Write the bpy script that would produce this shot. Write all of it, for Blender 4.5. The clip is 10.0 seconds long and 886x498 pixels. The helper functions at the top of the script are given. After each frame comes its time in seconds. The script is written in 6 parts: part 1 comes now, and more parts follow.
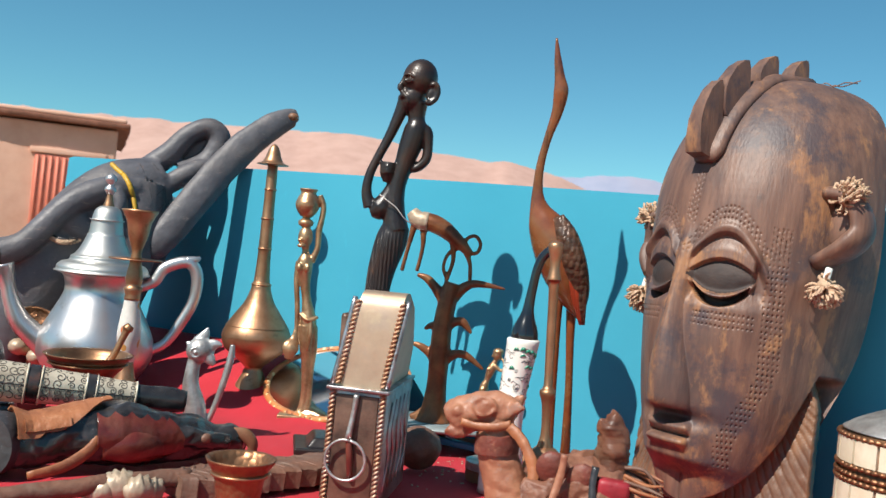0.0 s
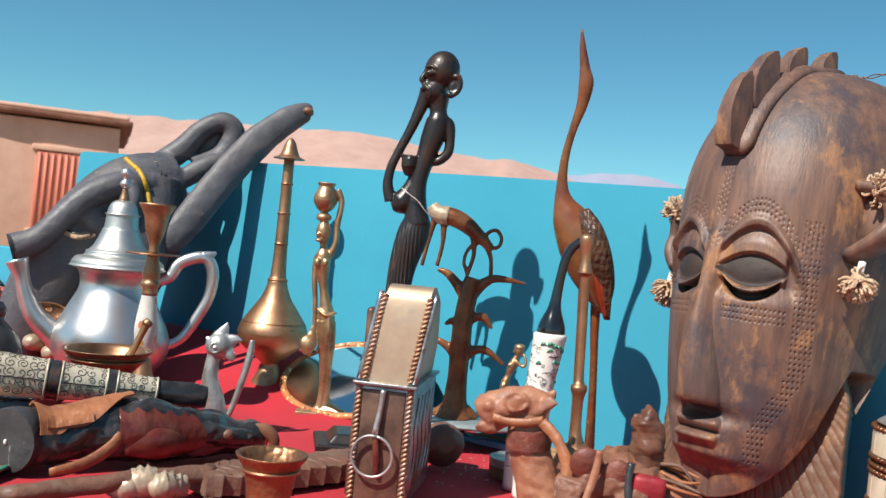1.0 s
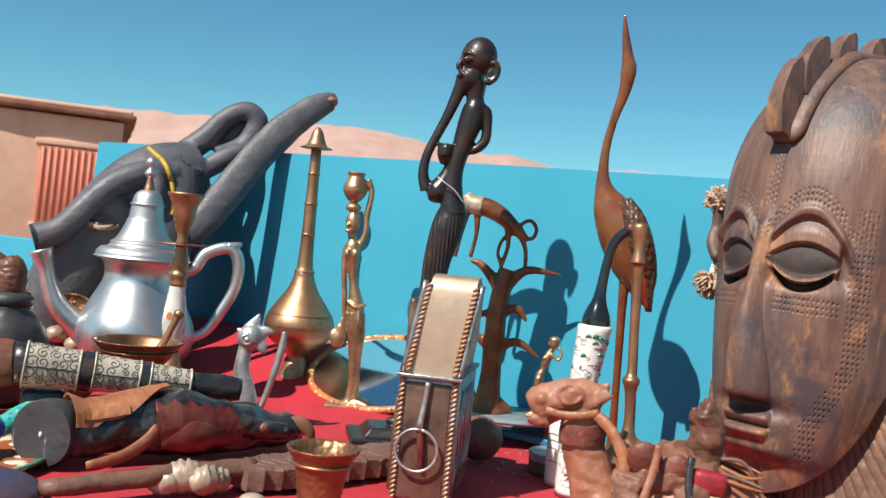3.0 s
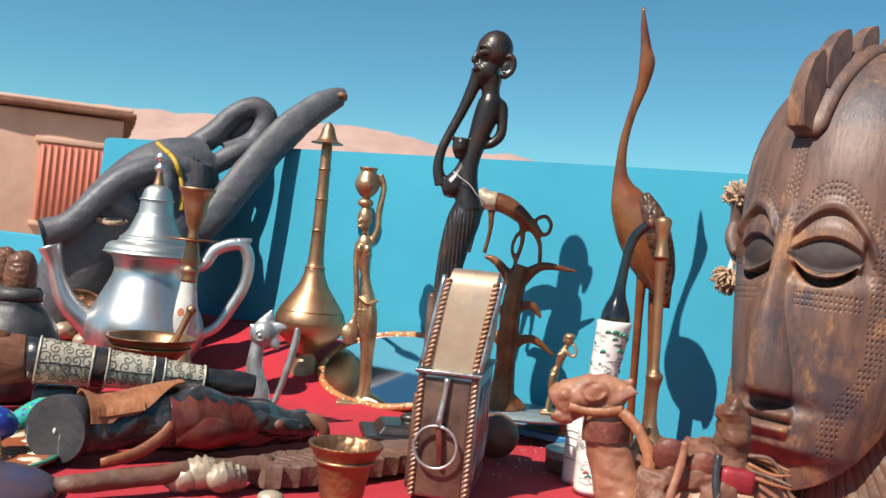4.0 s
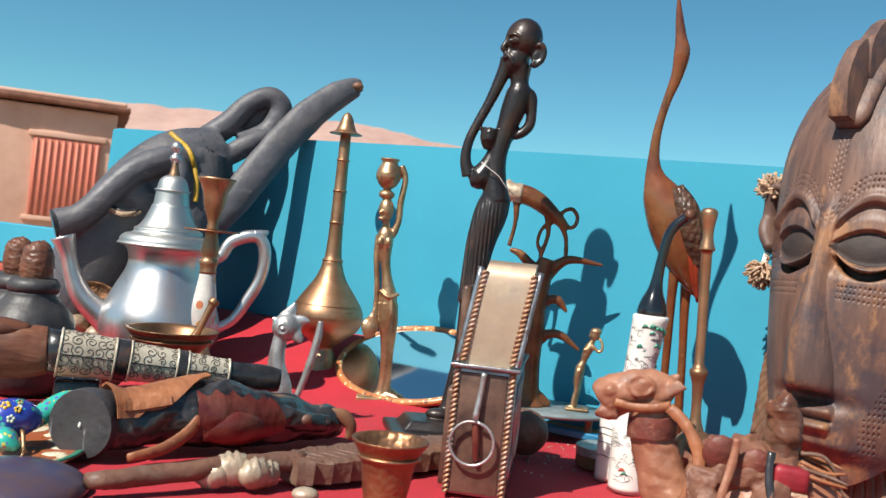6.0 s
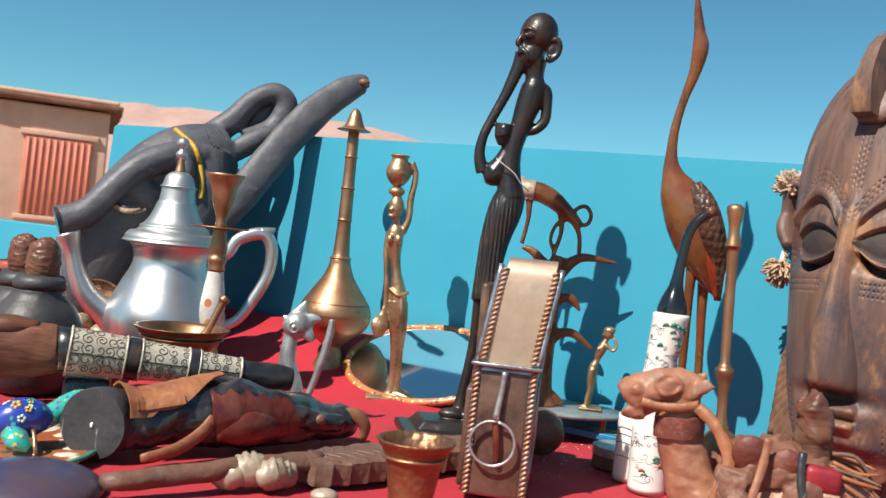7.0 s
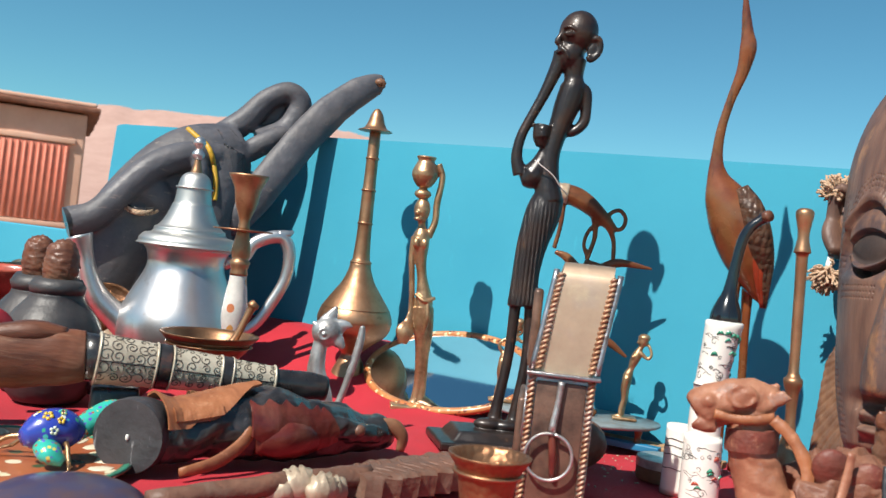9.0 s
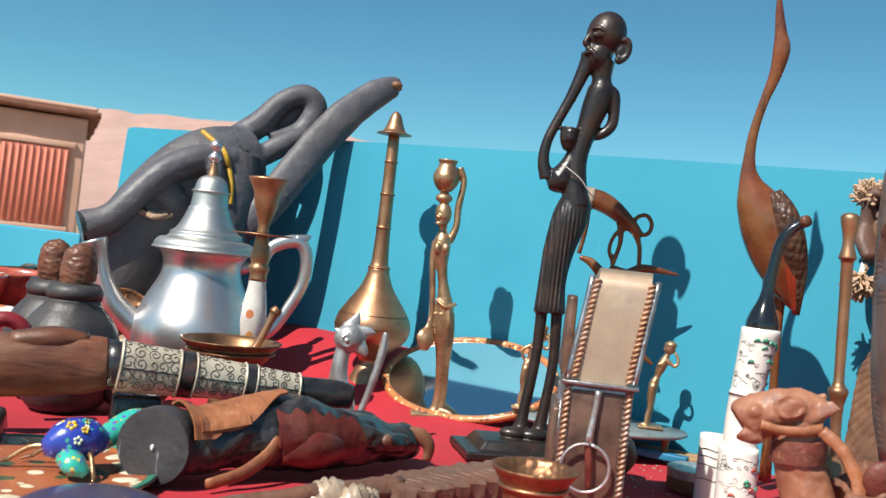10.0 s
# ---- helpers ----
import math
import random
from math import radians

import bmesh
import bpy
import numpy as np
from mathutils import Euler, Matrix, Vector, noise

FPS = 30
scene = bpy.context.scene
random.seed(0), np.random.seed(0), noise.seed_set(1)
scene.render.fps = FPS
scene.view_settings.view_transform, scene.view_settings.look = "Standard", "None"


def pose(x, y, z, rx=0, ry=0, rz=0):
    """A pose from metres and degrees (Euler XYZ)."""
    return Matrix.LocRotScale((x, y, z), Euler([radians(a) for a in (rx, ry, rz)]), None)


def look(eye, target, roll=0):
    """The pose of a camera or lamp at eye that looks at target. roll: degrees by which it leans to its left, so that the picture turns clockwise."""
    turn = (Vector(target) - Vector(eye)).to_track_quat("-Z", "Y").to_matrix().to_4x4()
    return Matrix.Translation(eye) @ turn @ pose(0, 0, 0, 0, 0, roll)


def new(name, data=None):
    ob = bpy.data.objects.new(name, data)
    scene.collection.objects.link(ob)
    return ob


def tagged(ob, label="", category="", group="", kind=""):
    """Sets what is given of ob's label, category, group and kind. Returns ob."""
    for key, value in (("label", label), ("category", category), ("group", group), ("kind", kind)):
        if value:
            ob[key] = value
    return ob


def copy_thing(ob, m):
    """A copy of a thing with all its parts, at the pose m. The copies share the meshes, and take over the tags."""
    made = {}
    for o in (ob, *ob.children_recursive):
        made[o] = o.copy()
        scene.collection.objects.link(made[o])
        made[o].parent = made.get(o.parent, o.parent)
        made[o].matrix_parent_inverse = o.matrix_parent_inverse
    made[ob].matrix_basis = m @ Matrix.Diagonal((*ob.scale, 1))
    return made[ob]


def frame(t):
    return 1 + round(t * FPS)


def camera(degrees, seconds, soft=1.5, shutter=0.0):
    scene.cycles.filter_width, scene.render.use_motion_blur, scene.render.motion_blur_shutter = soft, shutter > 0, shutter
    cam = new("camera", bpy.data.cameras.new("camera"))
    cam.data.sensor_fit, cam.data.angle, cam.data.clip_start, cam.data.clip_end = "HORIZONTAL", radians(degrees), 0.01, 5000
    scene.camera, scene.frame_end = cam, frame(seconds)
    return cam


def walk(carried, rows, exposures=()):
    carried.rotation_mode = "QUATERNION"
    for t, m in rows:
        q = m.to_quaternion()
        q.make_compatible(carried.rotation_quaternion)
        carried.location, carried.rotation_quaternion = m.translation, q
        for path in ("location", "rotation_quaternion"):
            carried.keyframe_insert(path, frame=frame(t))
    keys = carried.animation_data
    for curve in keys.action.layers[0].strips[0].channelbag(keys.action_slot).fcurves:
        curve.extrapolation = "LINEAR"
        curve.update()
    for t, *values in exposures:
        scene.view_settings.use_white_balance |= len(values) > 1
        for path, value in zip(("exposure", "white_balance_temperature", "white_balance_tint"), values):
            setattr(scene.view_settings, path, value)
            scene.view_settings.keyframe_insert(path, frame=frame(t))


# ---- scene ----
cam = camera(50.5, 10.0)
PATH = [
    (0, (0.047, 0.011, 0.942), (-0.05, 2.009, 0.944), 5.5),
    (0.5, (0.037, 0.015, 0.939), (-0.061, 2.013, 0.939), 5.5),
    (1, (0.028, 0.02, 0.937), (-0.071, 2.018, 0.934), 5.5),
    (1.5, (0.019, 0.025, 0.935), (-0.082, 2.022, 0.929), 5.5),
    (2, (0.011, 0.029, 0.934), (-0.091, 2.026, 0.924), 5.5),
    (2.5, (0.004, 0.032, 0.932), (-0.098, 2.03, 0.92), 5.6),
    (4, (-0.017, 0.043, 0.925), (-0.116, 2.041, 0.91), 5.7),
    (4.5, (-0.023, 0.047, 0.923), (-0.12, 2.045, 0.907), 5.8),
    (5, (-0.03, 0.051, 0.921), (-0.124, 2.048, 0.903), 5.8),
    (5.5, (-0.038, 0.054, 0.92), (-0.127, 2.052, 0.899), 5.9),
    (7, (-0.065, 0.069, 0.914), (-0.131, 2.068, 0.895), 6.1),
    (7.5, (-0.075, 0.074, 0.913), (-0.13, 2.073, 0.895), 6.1),
    (8, (-0.089, 0.081, 0.911), (-0.129, 2.08, 0.897), 6.2),
    (8.5, (-0.101, 0.087, 0.909), (-0.129, 2.087, 0.901), 6.3),
    (9, (-0.114, 0.094, 0.908), (-0.131, 2.094, 0.905), 6.4),
    (9.5, (-0.124, 0.101, 0.908), (-0.139, 2.101, 0.908), 6.4),
    (10, (-0.135, 0.109, 0.906), (-0.151, 2.109, 0.913), 6.5),
]
cam.data.dof.use_dof, cam.data.dof.focus_distance, cam.data.dof.aperture_fstop = True, 0.86, 20.0
walk(cam, [(t, look(eye, target, roll)) for t, eye, target, roll in PATH])


# ---- world, sun ----
SUN_WAY = Vector((0.100, 0.120, -0.183)).normalized()
world = bpy.data.worlds.new("world")
scene.world = world
world.use_nodes = True
wn, wl = world.node_tree.nodes, world.node_tree.links
sky = wn.new("ShaderNodeTexSky")
sky.sky_type, sky.sun_disc = "NISHITA", False
sky.sun_elevation = math.asin(-SUN_WAY.z)
sky.sun_rotation = math.atan2(-SUN_WAY.x, -SUN_WAY.y)
sky.altitude, sky.air_density, sky.dust_density, sky.ozone_density = 1300, 1.0, 0.5, 3.0
wn["Background"].inputs[1].default_value = 0.075
tone = wn.new("ShaderNodeMix")
tone.data_type, tone.blend_type = "RGBA", "MULTIPLY"
tone.inputs[0].default_value, tone.inputs[7].default_value = 1.0, (0.60, 1.08, 1.02, 1)
wl.new(sky.outputs[0], tone.inputs[6])
wl.new(tone.outputs[2], wn["Background"].inputs[0])

sun = new("sun", bpy.data.lights.new("sun", "SUN"))
sun.data.energy, sun.data.angle, sun.data.color = 5.0, radians(0.6), (1.0, 0.94, 0.85)
sun.matrix_world = look((-3, -3.6, 6), Vector((-3, -3.6, 6)) + SUN_WAY)
scene.view_settings.exposure = 0.52


# ---- materials ----
def mat(name, base, rough=0.5, metal=0.0, alt=None, scale=30.0, bump=0.0, bump_scale=None, stretch=(1, 1, 1), dirt=None,
        dirt_amount=0.5, dirt_scale=9.0, coat=0.0, rough_var=0.12, detail=6.0):
    """Principled surface: two colours mixed by grain, stains at a larger scale, uneven gloss and fine relief."""
    m = bpy.data.materials.new(name)
    m.use_nodes = True
    n, l = m.node_tree.nodes, m.node_tree.links
    b = n["Principled BSDF"]
    tc, mp = n.new("ShaderNodeTexCoord"), n.new("ShaderNodeMapping")
    mp.inputs["Scale"].default_value = stretch
    l.new(tc.outputs["Object"], mp.inputs[0])
    g = n.new("ShaderNodeTexNoise")
    g.inputs["Scale"].default_value, g.inputs["Detail"].default_value, g.inputs["Roughness"].default_value = scale, detail, 0.65
    l.new(mp.outputs[0], g.inputs["Vector"])
    mix = n.new("ShaderNodeMix")
    mix.data_type = "RGBA"
    alt = alt or tuple(c * 0.6 for c in base)
    mix.inputs[6].default_value, mix.inputs[7].default_value = (*base, 1), (*alt, 1)
    ramp = n.new("ShaderNodeMapRange")
    ramp.inputs[1].default_value, ramp.inputs[2].default_value = 0.38, 0.66
    l.new(g.outputs[0], ramp.inputs[0])
    l.new(ramp.outputs[0], mix.inputs[0])
    last = mix.outputs[2]
    d = n.new("ShaderNodeTexNoise")
    d.inputs["Scale"].default_value, d.inputs["Detail"].default_value = dirt_scale, 5
    l.new(tc.outputs["Object"], d.inputs["Vector"])
    if dirt:
        dr = n.new("ShaderNodeMapRange")
        dr.inputs[1].default_value, dr.inputs[2].default_value, dr.inputs[4].default_value = 0.48, 0.68, dirt_amount
        l.new(d.outputs[0], dr.inputs[0])
        mx = n.new("ShaderNodeMix")
        mx.data_type = "RGBA"
        mx.inputs[7].default_value = (*dirt, 1)
        l.new(dr.outputs[0], mx.inputs[0])
        l.new(last, mx.inputs[6])
        last = mx.outputs[2]
    l.new(last, b.inputs["Base Color"])
    rr = n.new("ShaderNodeMapRange")
    rr.inputs[3].default_value, rr.inputs[4].default_value = max(0.03, rough - rough_var), min(1, rough + rough_var)
    l.new(d.outputs[0], rr.inputs[0])
    l.new(rr.outputs[0], b.inputs["Roughness"])
    b.inputs["Metallic"].default_value = metal
    b.inputs["Coat Weight"].default_value = coat
    b.inputs["Coat Roughness"].default_value = 0.15
    if bump:
        bn, bt = n.new("ShaderNodeBump"), n.new("ShaderNodeTexNoise")
        bt.inputs["Scale"].default_value, bt.inputs["Detail"].default_value = bump_scale or scale * 3, 4
        l.new(mp.outputs[0], bt.inputs["Vector"])
        bn.inputs["Strength"].default_value, bn.inputs["Distance"].default_value = bump, 0.002
        l.new(bt.outputs[0], bn.inputs["Height"])
        l.new(bn.outputs[0], b.inputs["Normal"])
    return m


def pattern(m, colours, scale, threshold=0.5, kind="VORONOI"):
    """Paints cells of some colours over a material, where a cell's random value passes the threshold."""
    n, l = m.node_tree.nodes, m.node_tree.links
    b = n["Principled BSDF"]
    old = b.inputs["Base Color"].links[0].from_socket
    tc, v = n.new("ShaderNodeTexCoord"), n.new("ShaderNodeTexVoronoi")
    v.inputs["Scale"].default_value = scale
    l.new(tc.outputs["Object"], v.inputs["Vector"])
    sep = n.new("ShaderNodeSeparateColor")
    l.new(v.outputs["Color"], sep.inputs[0])
    r = n.new("ShaderNodeValToRGB")
    r.color_ramp.interpolation = "CONSTANT"
    for k, c in enumerate(colours):
        e = r.color_ramp.elements[k] if k < 2 else r.color_ramp.elements.new(k / len(colours))
        e.position, e.color = k / len(colours), (*c, 1)
    l.new(sep.outputs[0], r.inputs[0])
    cut, near = n.new("ShaderNodeMath"), n.new("ShaderNodeMath")
    cut.operation, cut.inputs[1].default_value = "GREATER_THAN", threshold
    l.new(sep.outputs[1], cut.inputs[0])
    near.operation, near.inputs[1].default_value = "LESS_THAN", 0.42
    l.new(v.outputs["Distance"], near.inputs[0])
    both = n.new("ShaderNodeMath")
    both.operation = "MULTIPLY"
    l.new(cut.outputs[0], both.inputs[0])
    l.new(near.outputs[0], both.inputs[1])
    mx = n.new("ShaderNodeMix")
    mx.data_type = "RGBA"
    l.new(both.outputs[0], mx.inputs[0])
    l.new(old, mx.inputs[6])
    l.new(r.outputs[0], mx.inputs[7])
    l.new(mx.outputs[2], b.inputs["Base Color"])
    return m


def cells(m, scale, strength, distance, stretch=(1, 1, 1), randomness=1.0):
    """Adds relief of rounded cells: hammer marks, scales, beading."""
    n, l = m.node_tree.nodes, m.node_tree.links
    b = n["Principled BSDF"]
    tc, mp, v, bn = n.new("ShaderNodeTexCoord"), n.new("ShaderNodeMapping"), n.new("ShaderNodeTexVoronoi"), n.new("ShaderNodeBump")
    mp.inputs["Scale"].default_value = stretch
    v.inputs["Scale"].default_value, v.inputs["Randomness"].default_value = scale, randomness
    bn.inputs["Strength"].default_value, bn.inputs["Distance"].default_value, bn.invert = strength, distance, True
    l.new(tc.outputs["Object"], mp.inputs[0])
    l.new(mp.outputs[0], v.inputs["Vector"])
    l.new(v.outputs["Distance"], bn.inputs["Height"])
    if b.inputs["Normal"].links:
        l.new(b.inputs["Normal"].links[0].from_socket, bn.inputs["Normal"])
    l.new(bn.outputs[0], b.inputs["Normal"])
    return m


def scuffs(m, colour, scale, amount, stretch=(1, 1, 1), cut=0.60):
    """Sparse fine scratches and rubbed spots in a paler colour."""
    n, l = m.node_tree.nodes, m.node_tree.links
    b = n["Principled BSDF"]
    old = b.inputs["Base Color"].links[0].from_socket
    tc, mp, t, r, mx = n.new("ShaderNodeTexCoord"), n.new("ShaderNodeMapping"), n.new("ShaderNodeTexNoise"), n.new("ShaderNodeMapRange"), n.new("ShaderNodeMix")
    mp.inputs["Scale"].default_value = stretch
    t.inputs["Scale"].default_value, t.inputs["Detail"].default_value, t.inputs["Roughness"].default_value = scale, 8, 0.72
    r.inputs[1].default_value, r.inputs[2].default_value, r.inputs[4].default_value = cut, cut + 0.08, amount
    mx.data_type = "RGBA"
    mx.inputs[7].default_value = (*colour, 1)
    l.new(tc.outputs["Object"], mp.inputs[0])
    l.new(mp.outputs[0], t.inputs["Vector"])
    l.new(t.outputs[0], r.inputs[0])
    l.new(r.outputs[0], mx.inputs[0])
    l.new(old, mx.inputs[6])
    l.new(mx.outputs[2], b.inputs["Base Color"])
    return m


RED_CLOTH = mat("red_cloth", (0.44, 0.010, 0.024), 0.9, alt=(0.35, 0.008, 0.018), scale=12, bump=0.5, bump_scale=900, dirt=(0.42, 0.02, 0.03), dirt_amount=0.4)
RED_CLOTH.node_tree.nodes["Principled BSDF"].inputs["Sheen Weight"].default_value = 0.04
BLUE_PAINT = mat("blue_paint", (0.044, 0.305, 0.430), 0.62, alt=(0.040, 0.288, 0.412), scale=6, bump=0.12, bump_scale=60, dirt=(0.055, 0.335, 0.46), dirt_amount=0.6, dirt_scale=4)
BLUE_PAINT.node_tree.nodes["Principled BSDF"].inputs["Specular IOR Level"].default_value = 0.25
BLUE_EDGE = mat("blue_edge", (0.012, 0.20, 0.38), 0.5, scale=20)
PLANK = mat("raw_wood", (0.36, 0.22, 0.11), 0.7, alt=(0.26, 0.15, 0.07), scale=14, stretch=(1, 1, 12), bump=0.2)
MASK_WOOD = mat("stained_carved_wood", (0.178, 0.096, 0.066), 0.52, alt=(0.100, 0.053, 0.040), scale=30, stretch=(4, 4, 0.55), bump=0.22, bump_scale=110,
                dirt=(0.060, 0.042, 0.042), dirt_amount=0.8, dirt_scale=16, rough_var=0.18)
MASK_DARK = mat("dark_eye_wood", (0.030, 0.020, 0.018), 0.72, alt=(0.055, 0.032, 0.024), scale=40, bump=0.4, bump_scale=120)
MASK_LIGHT = mat("worn_sunlit_wood", (0.225, 0.118, 0.064), 0.5, alt=(0.125, 0.062, 0.036), scale=40, stretch=(2, 2, 0.7), bump=0.3, bump_scale=140, dirt=(0.09, 0.05, 0.036), dirt_amount=0.7, dirt_scale=22)
OX_WOOD = mat("charcoal_painted_wood", (0.092, 0.091, 0.104), 0.55, alt=(0.050, 0.050, 0.060), scale=26, bump=0.6, bump_scale=90, dirt=(0.13, 0.115, 0.11), dirt_amount=0.5, dirt_scale=25)
OX_WORN = mat("worn_brown_wood", (0.22, 0.10, 0.05), 0.55, scale=60, bump=0.2)
YELLOW = mat("yellow_paint", (0.62, 0.36, 0.03), 0.5, scale=60)
BLACK_BRONZE = mat("black_bronze", (0.015, 0.012, 0.013), 0.38, 0.1, alt=(0.022, 0.015, 0.012), scale=60, bump=0.25, bump_scale=160, dirt=(0.075, 0.032, 0.015), dirt_amount=0.35, dirt_scale=45, coat=0.1)
BROWN_BRONZE = mat("brown_bronze", (0.24, 0.085, 0.034), 0.36, 0.4, alt=(0.11, 0.04, 0.02), scale=40, bump=0.15, dirt=(0.30, 0.15, 0.06), dirt_amount=0.6, dirt_scale=45)
CRANE_WOOD = mat("red_brown_lacquer", (0.24, 0.075, 0.024), 0.25, 0.15, alt=(0.12, 0.03, 0.012), scale=30, dirt=(0.20, 0.10, 0.035), dirt_amount=0.8, dirt_scale=28, coat=0.5)
CRANE_DARK = mat("dark_carved_feathers", (0.05, 0.028, 0.018), 0.35, 0.1, alt=(0.11, 0.05, 0.025), scale=120, bump=0.6, bump_scale=260, coat=0.3)
CRANE_RED = mat("red_lacquer", (0.30, 0.04, 0.015), 0.3, scale=50, coat=0.4)
BRASS = mat("aged_brass", (0.47, 0.265, 0.150), 0.42, 0.85, alt=(0.35, 0.180, 0.095), scale=35, bump=0.12, bump_scale=160, dirt=(0.16, 0.075, 0.035), dirt_amount=0.55, dirt_scale=22)
GOLD = mat("gilt_brass", (0.56, 0.36, 0.20), 0.40, 0.8, alt=(0.36, 0.20, 0.11), scale=70, bump=0.2, bump_scale=220, dirt=(0.20, 0.10, 0.04), dirt_amount=0.6, dirt_scale=60)
HAMMERED = mat("hammered_copper", (0.34, 0.165, 0.080), 0.44, 0.75, alt=(0.18, 0.085, 0.045), scale=40, bump=0.25, bump_scale=110, dirt=(0.13, 0.055, 0.03), dirt_amount=0.6, dirt_scale=30)
SILVER = mat("polished_pewter", (0.66, 0.65, 0.645), 0.36, 0.92, alt=(0.60, 0.58, 0.57), scale=25, rough_var=0.12, bump=0.10, bump_scale=60, dirt=(0.50, 0.47, 0.45), dirt_amount=0.5, dirt_scale=14)
LID_SILVER = mat("brushed_pewter", (0.58, 0.57, 0.53), 0.50, 1.0, alt=(0.52, 0.51, 0.49), scale=40, bump=0.08)
DULL_SILVER = mat("dull_silver", (0.60, 0.59, 0.57), 0.42, 0.75, alt=(0.40, 0.39, 0.38), scale=80, bump=0.2, bump_scale=220, dirt=(0.15, 0.13, 0.12), dirt_amount=0.6, dirt_scale=60)
SHEATH = mat("chased_silver", (0.62, 0.545, 0.425), 0.42, 0.35, alt=(0.50, 0.425, 0.32), scale=60, bump=0.12, dirt=(0.22, 0.18, 0.13), dirt_amount=0.5, dirt_scale=60)
ENGRAVED = mat("blackened_silver", (0.075, 0.066, 0.055), 0.5, 0.3, alt=(0.13, 0.11, 0.09), scale=90)
BLACK_WOOD = mat("black_wood", (0.014, 0.013, 0.014), 0.30, alt=(0.028, 0.024, 0.023), scale=40, coat=0.35, bump=0.3, bump_scale=120, dirt=(0.10, 0.09, 0.09), dirt_amount=0.3, dirt_scale=70)
DARK_WOOD = mat("dark_brown_wood", (0.165, 0.060, 0.030), 0.45, alt=(0.060, 0.024, 0.015), scale=40, stretch=(0.4, 2, 2), bump=0.4, bump_scale=160, dirt=(0.19, 0.10, 0.06), dirt_amount=0.5, dirt_scale=35)
CARVED_WOOD = mat("grey_brown_carved_wood", (0.17, 0.080, 0.050), 0.55, alt=(0.065, 0.032, 0.023), scale=50, bump=0.5, bump_scale=200, dirt=(0.27, 0.17, 0.12), dirt_amount=0.5, dirt_scale=50)
TAN_LEATHER = mat("tan_leather", (0.33, 0.125, 0.052), 0.5, alt=(0.24, 0.085, 0.035), scale=60, bump=0.25, bump_scale=260, dirt=(0.14, 0.05, 0.028), dirt_amount=0.5, dirt_scale=30)
RED_LEATHER = mat("oxblood_leather", (0.13, 0.022, 0.016), 0.32, alt=(0.08, 0.014, 0.012), scale=60, bump=0.2, bump_scale=260, dirt=(0.28, 0.12, 0.07), dirt_amount=0.35, dirt_scale=45, coat=0.2)
CAMEL_LEATHER = mat("camel_leather", (0.36, 0.165, 0.095), 0.48, alt=(0.27, 0.11, 0.06), scale=70, bump=0.3, bump_scale=240, dirt=(0.17, 0.05, 0.03), dirt_amount=0.6, dirt_scale=40)
STRAP = mat("red_brown_strap", (0.17, 0.042, 0.028), 0.55, alt=(0.10, 0.032, 0.022), scale=80, bump=0.4, bump_scale=260, dirt=(0.24, 0.10, 0.06), dirt_amount=0.6, dirt_scale=60)
SADDLE = mat("creased_saddle_leather", (0.22, 0.095, 0.055), 0.6, alt=(0.13, 0.05, 0.03), scale=60, bump=0.6, bump_scale=220, dirt=(0.09, 0.04, 0.03), dirt_amount=0.7, dirt_scale=45)
COPPER_BOX = mat("tarnished_copper", (0.57, 0.42, 0.29), 0.48, 0.7, alt=(0.44, 0.31, 0.22), scale=22, bump=0.1, bump_scale=120, dirt=(0.30, 0.31, 0.34), dirt_amount=0.6, dirt_scale=16)
BOX_STEEL = mat("embossed_tin", (0.46, 0.46, 0.48), 0.38, 0.9, alt=(0.20, 0.19, 0.20), scale=45, bump=0.4, bump_scale=160, dirt=(0.16, 0.10, 0.08), dirt_amount=0.5, dirt_scale=30)
BOX_DARK = mat("dark_box_front", (0.20, 0.115, 0.08), 0.45, 0.4, alt=(0.05, 0.03, 0.024), scale=40, bump=0.2)
ROPE_WIRE = mat("twisted_copper_wire", (0.42, 0.255, 0.155), 0.5, 0.55, alt=(0.28, 0.15, 0.085), scale=120, dirt=(0.40, 0.37, 0.36), dirt_amount=0.6, dirt_scale=40)
CERAMIC = mat("white_ceramic", (0.78, 0.76, 0.71), 0.22, alt=(0.72, 0.70, 0.64), scale=20, coat=0.4)
INK = mat("black_ink", (0.03, 0.03, 0.03), 0.4, scale=90)
GREEN_GLAZE = mat("green_glaze", (0.03, 0.24, 0.15), 0.3, scale=90, coat=0.4)
RED_GLAZE = mat("red_glaze", (0.50, 0.10, 0.06), 0.3, scale=90, coat=0.4)
BLACK_LACQUER = mat("black_lacquer", (0.012, 0.013, 0.016), 0.16, scale=50, rough_var=0.05, coat=0.6)
COTTON = mat("raw_cotton", (0.54, 0.38, 0.26), 0.95, alt=(0.38, 0.23, 0.14), scale=160, bump=0.8, bump_scale=500)
SILVER_STAND = mat("patina_plate", (0.28, 0.34, 0.36), 0.5, 0.5, alt=(0.20, 0.21, 0.20), scale=50)
PORCELAIN = mat("painted_porcelain", (0.72, 0.68, 0.62), 0.3, scale=30, coat=0.4)
pattern(PORCELAIN, [(0.45, 0.14, 0.05), (0.5, 0.25, 0.07)], 95, 0.72)
ENAMEL = mat("blue_enamel", (0.03, 0.055, 0.36), 0.28, alt=(0.02, 0.04, 0.28), scale=30, coat=0.5)
pattern(ENAMEL, [(0.75, 0.55, 0.06), (0.05, 0.42, 0.38), (0.75, 0.74, 0.6), (0.04, 0.34, 0.2)], 230, 0.78)
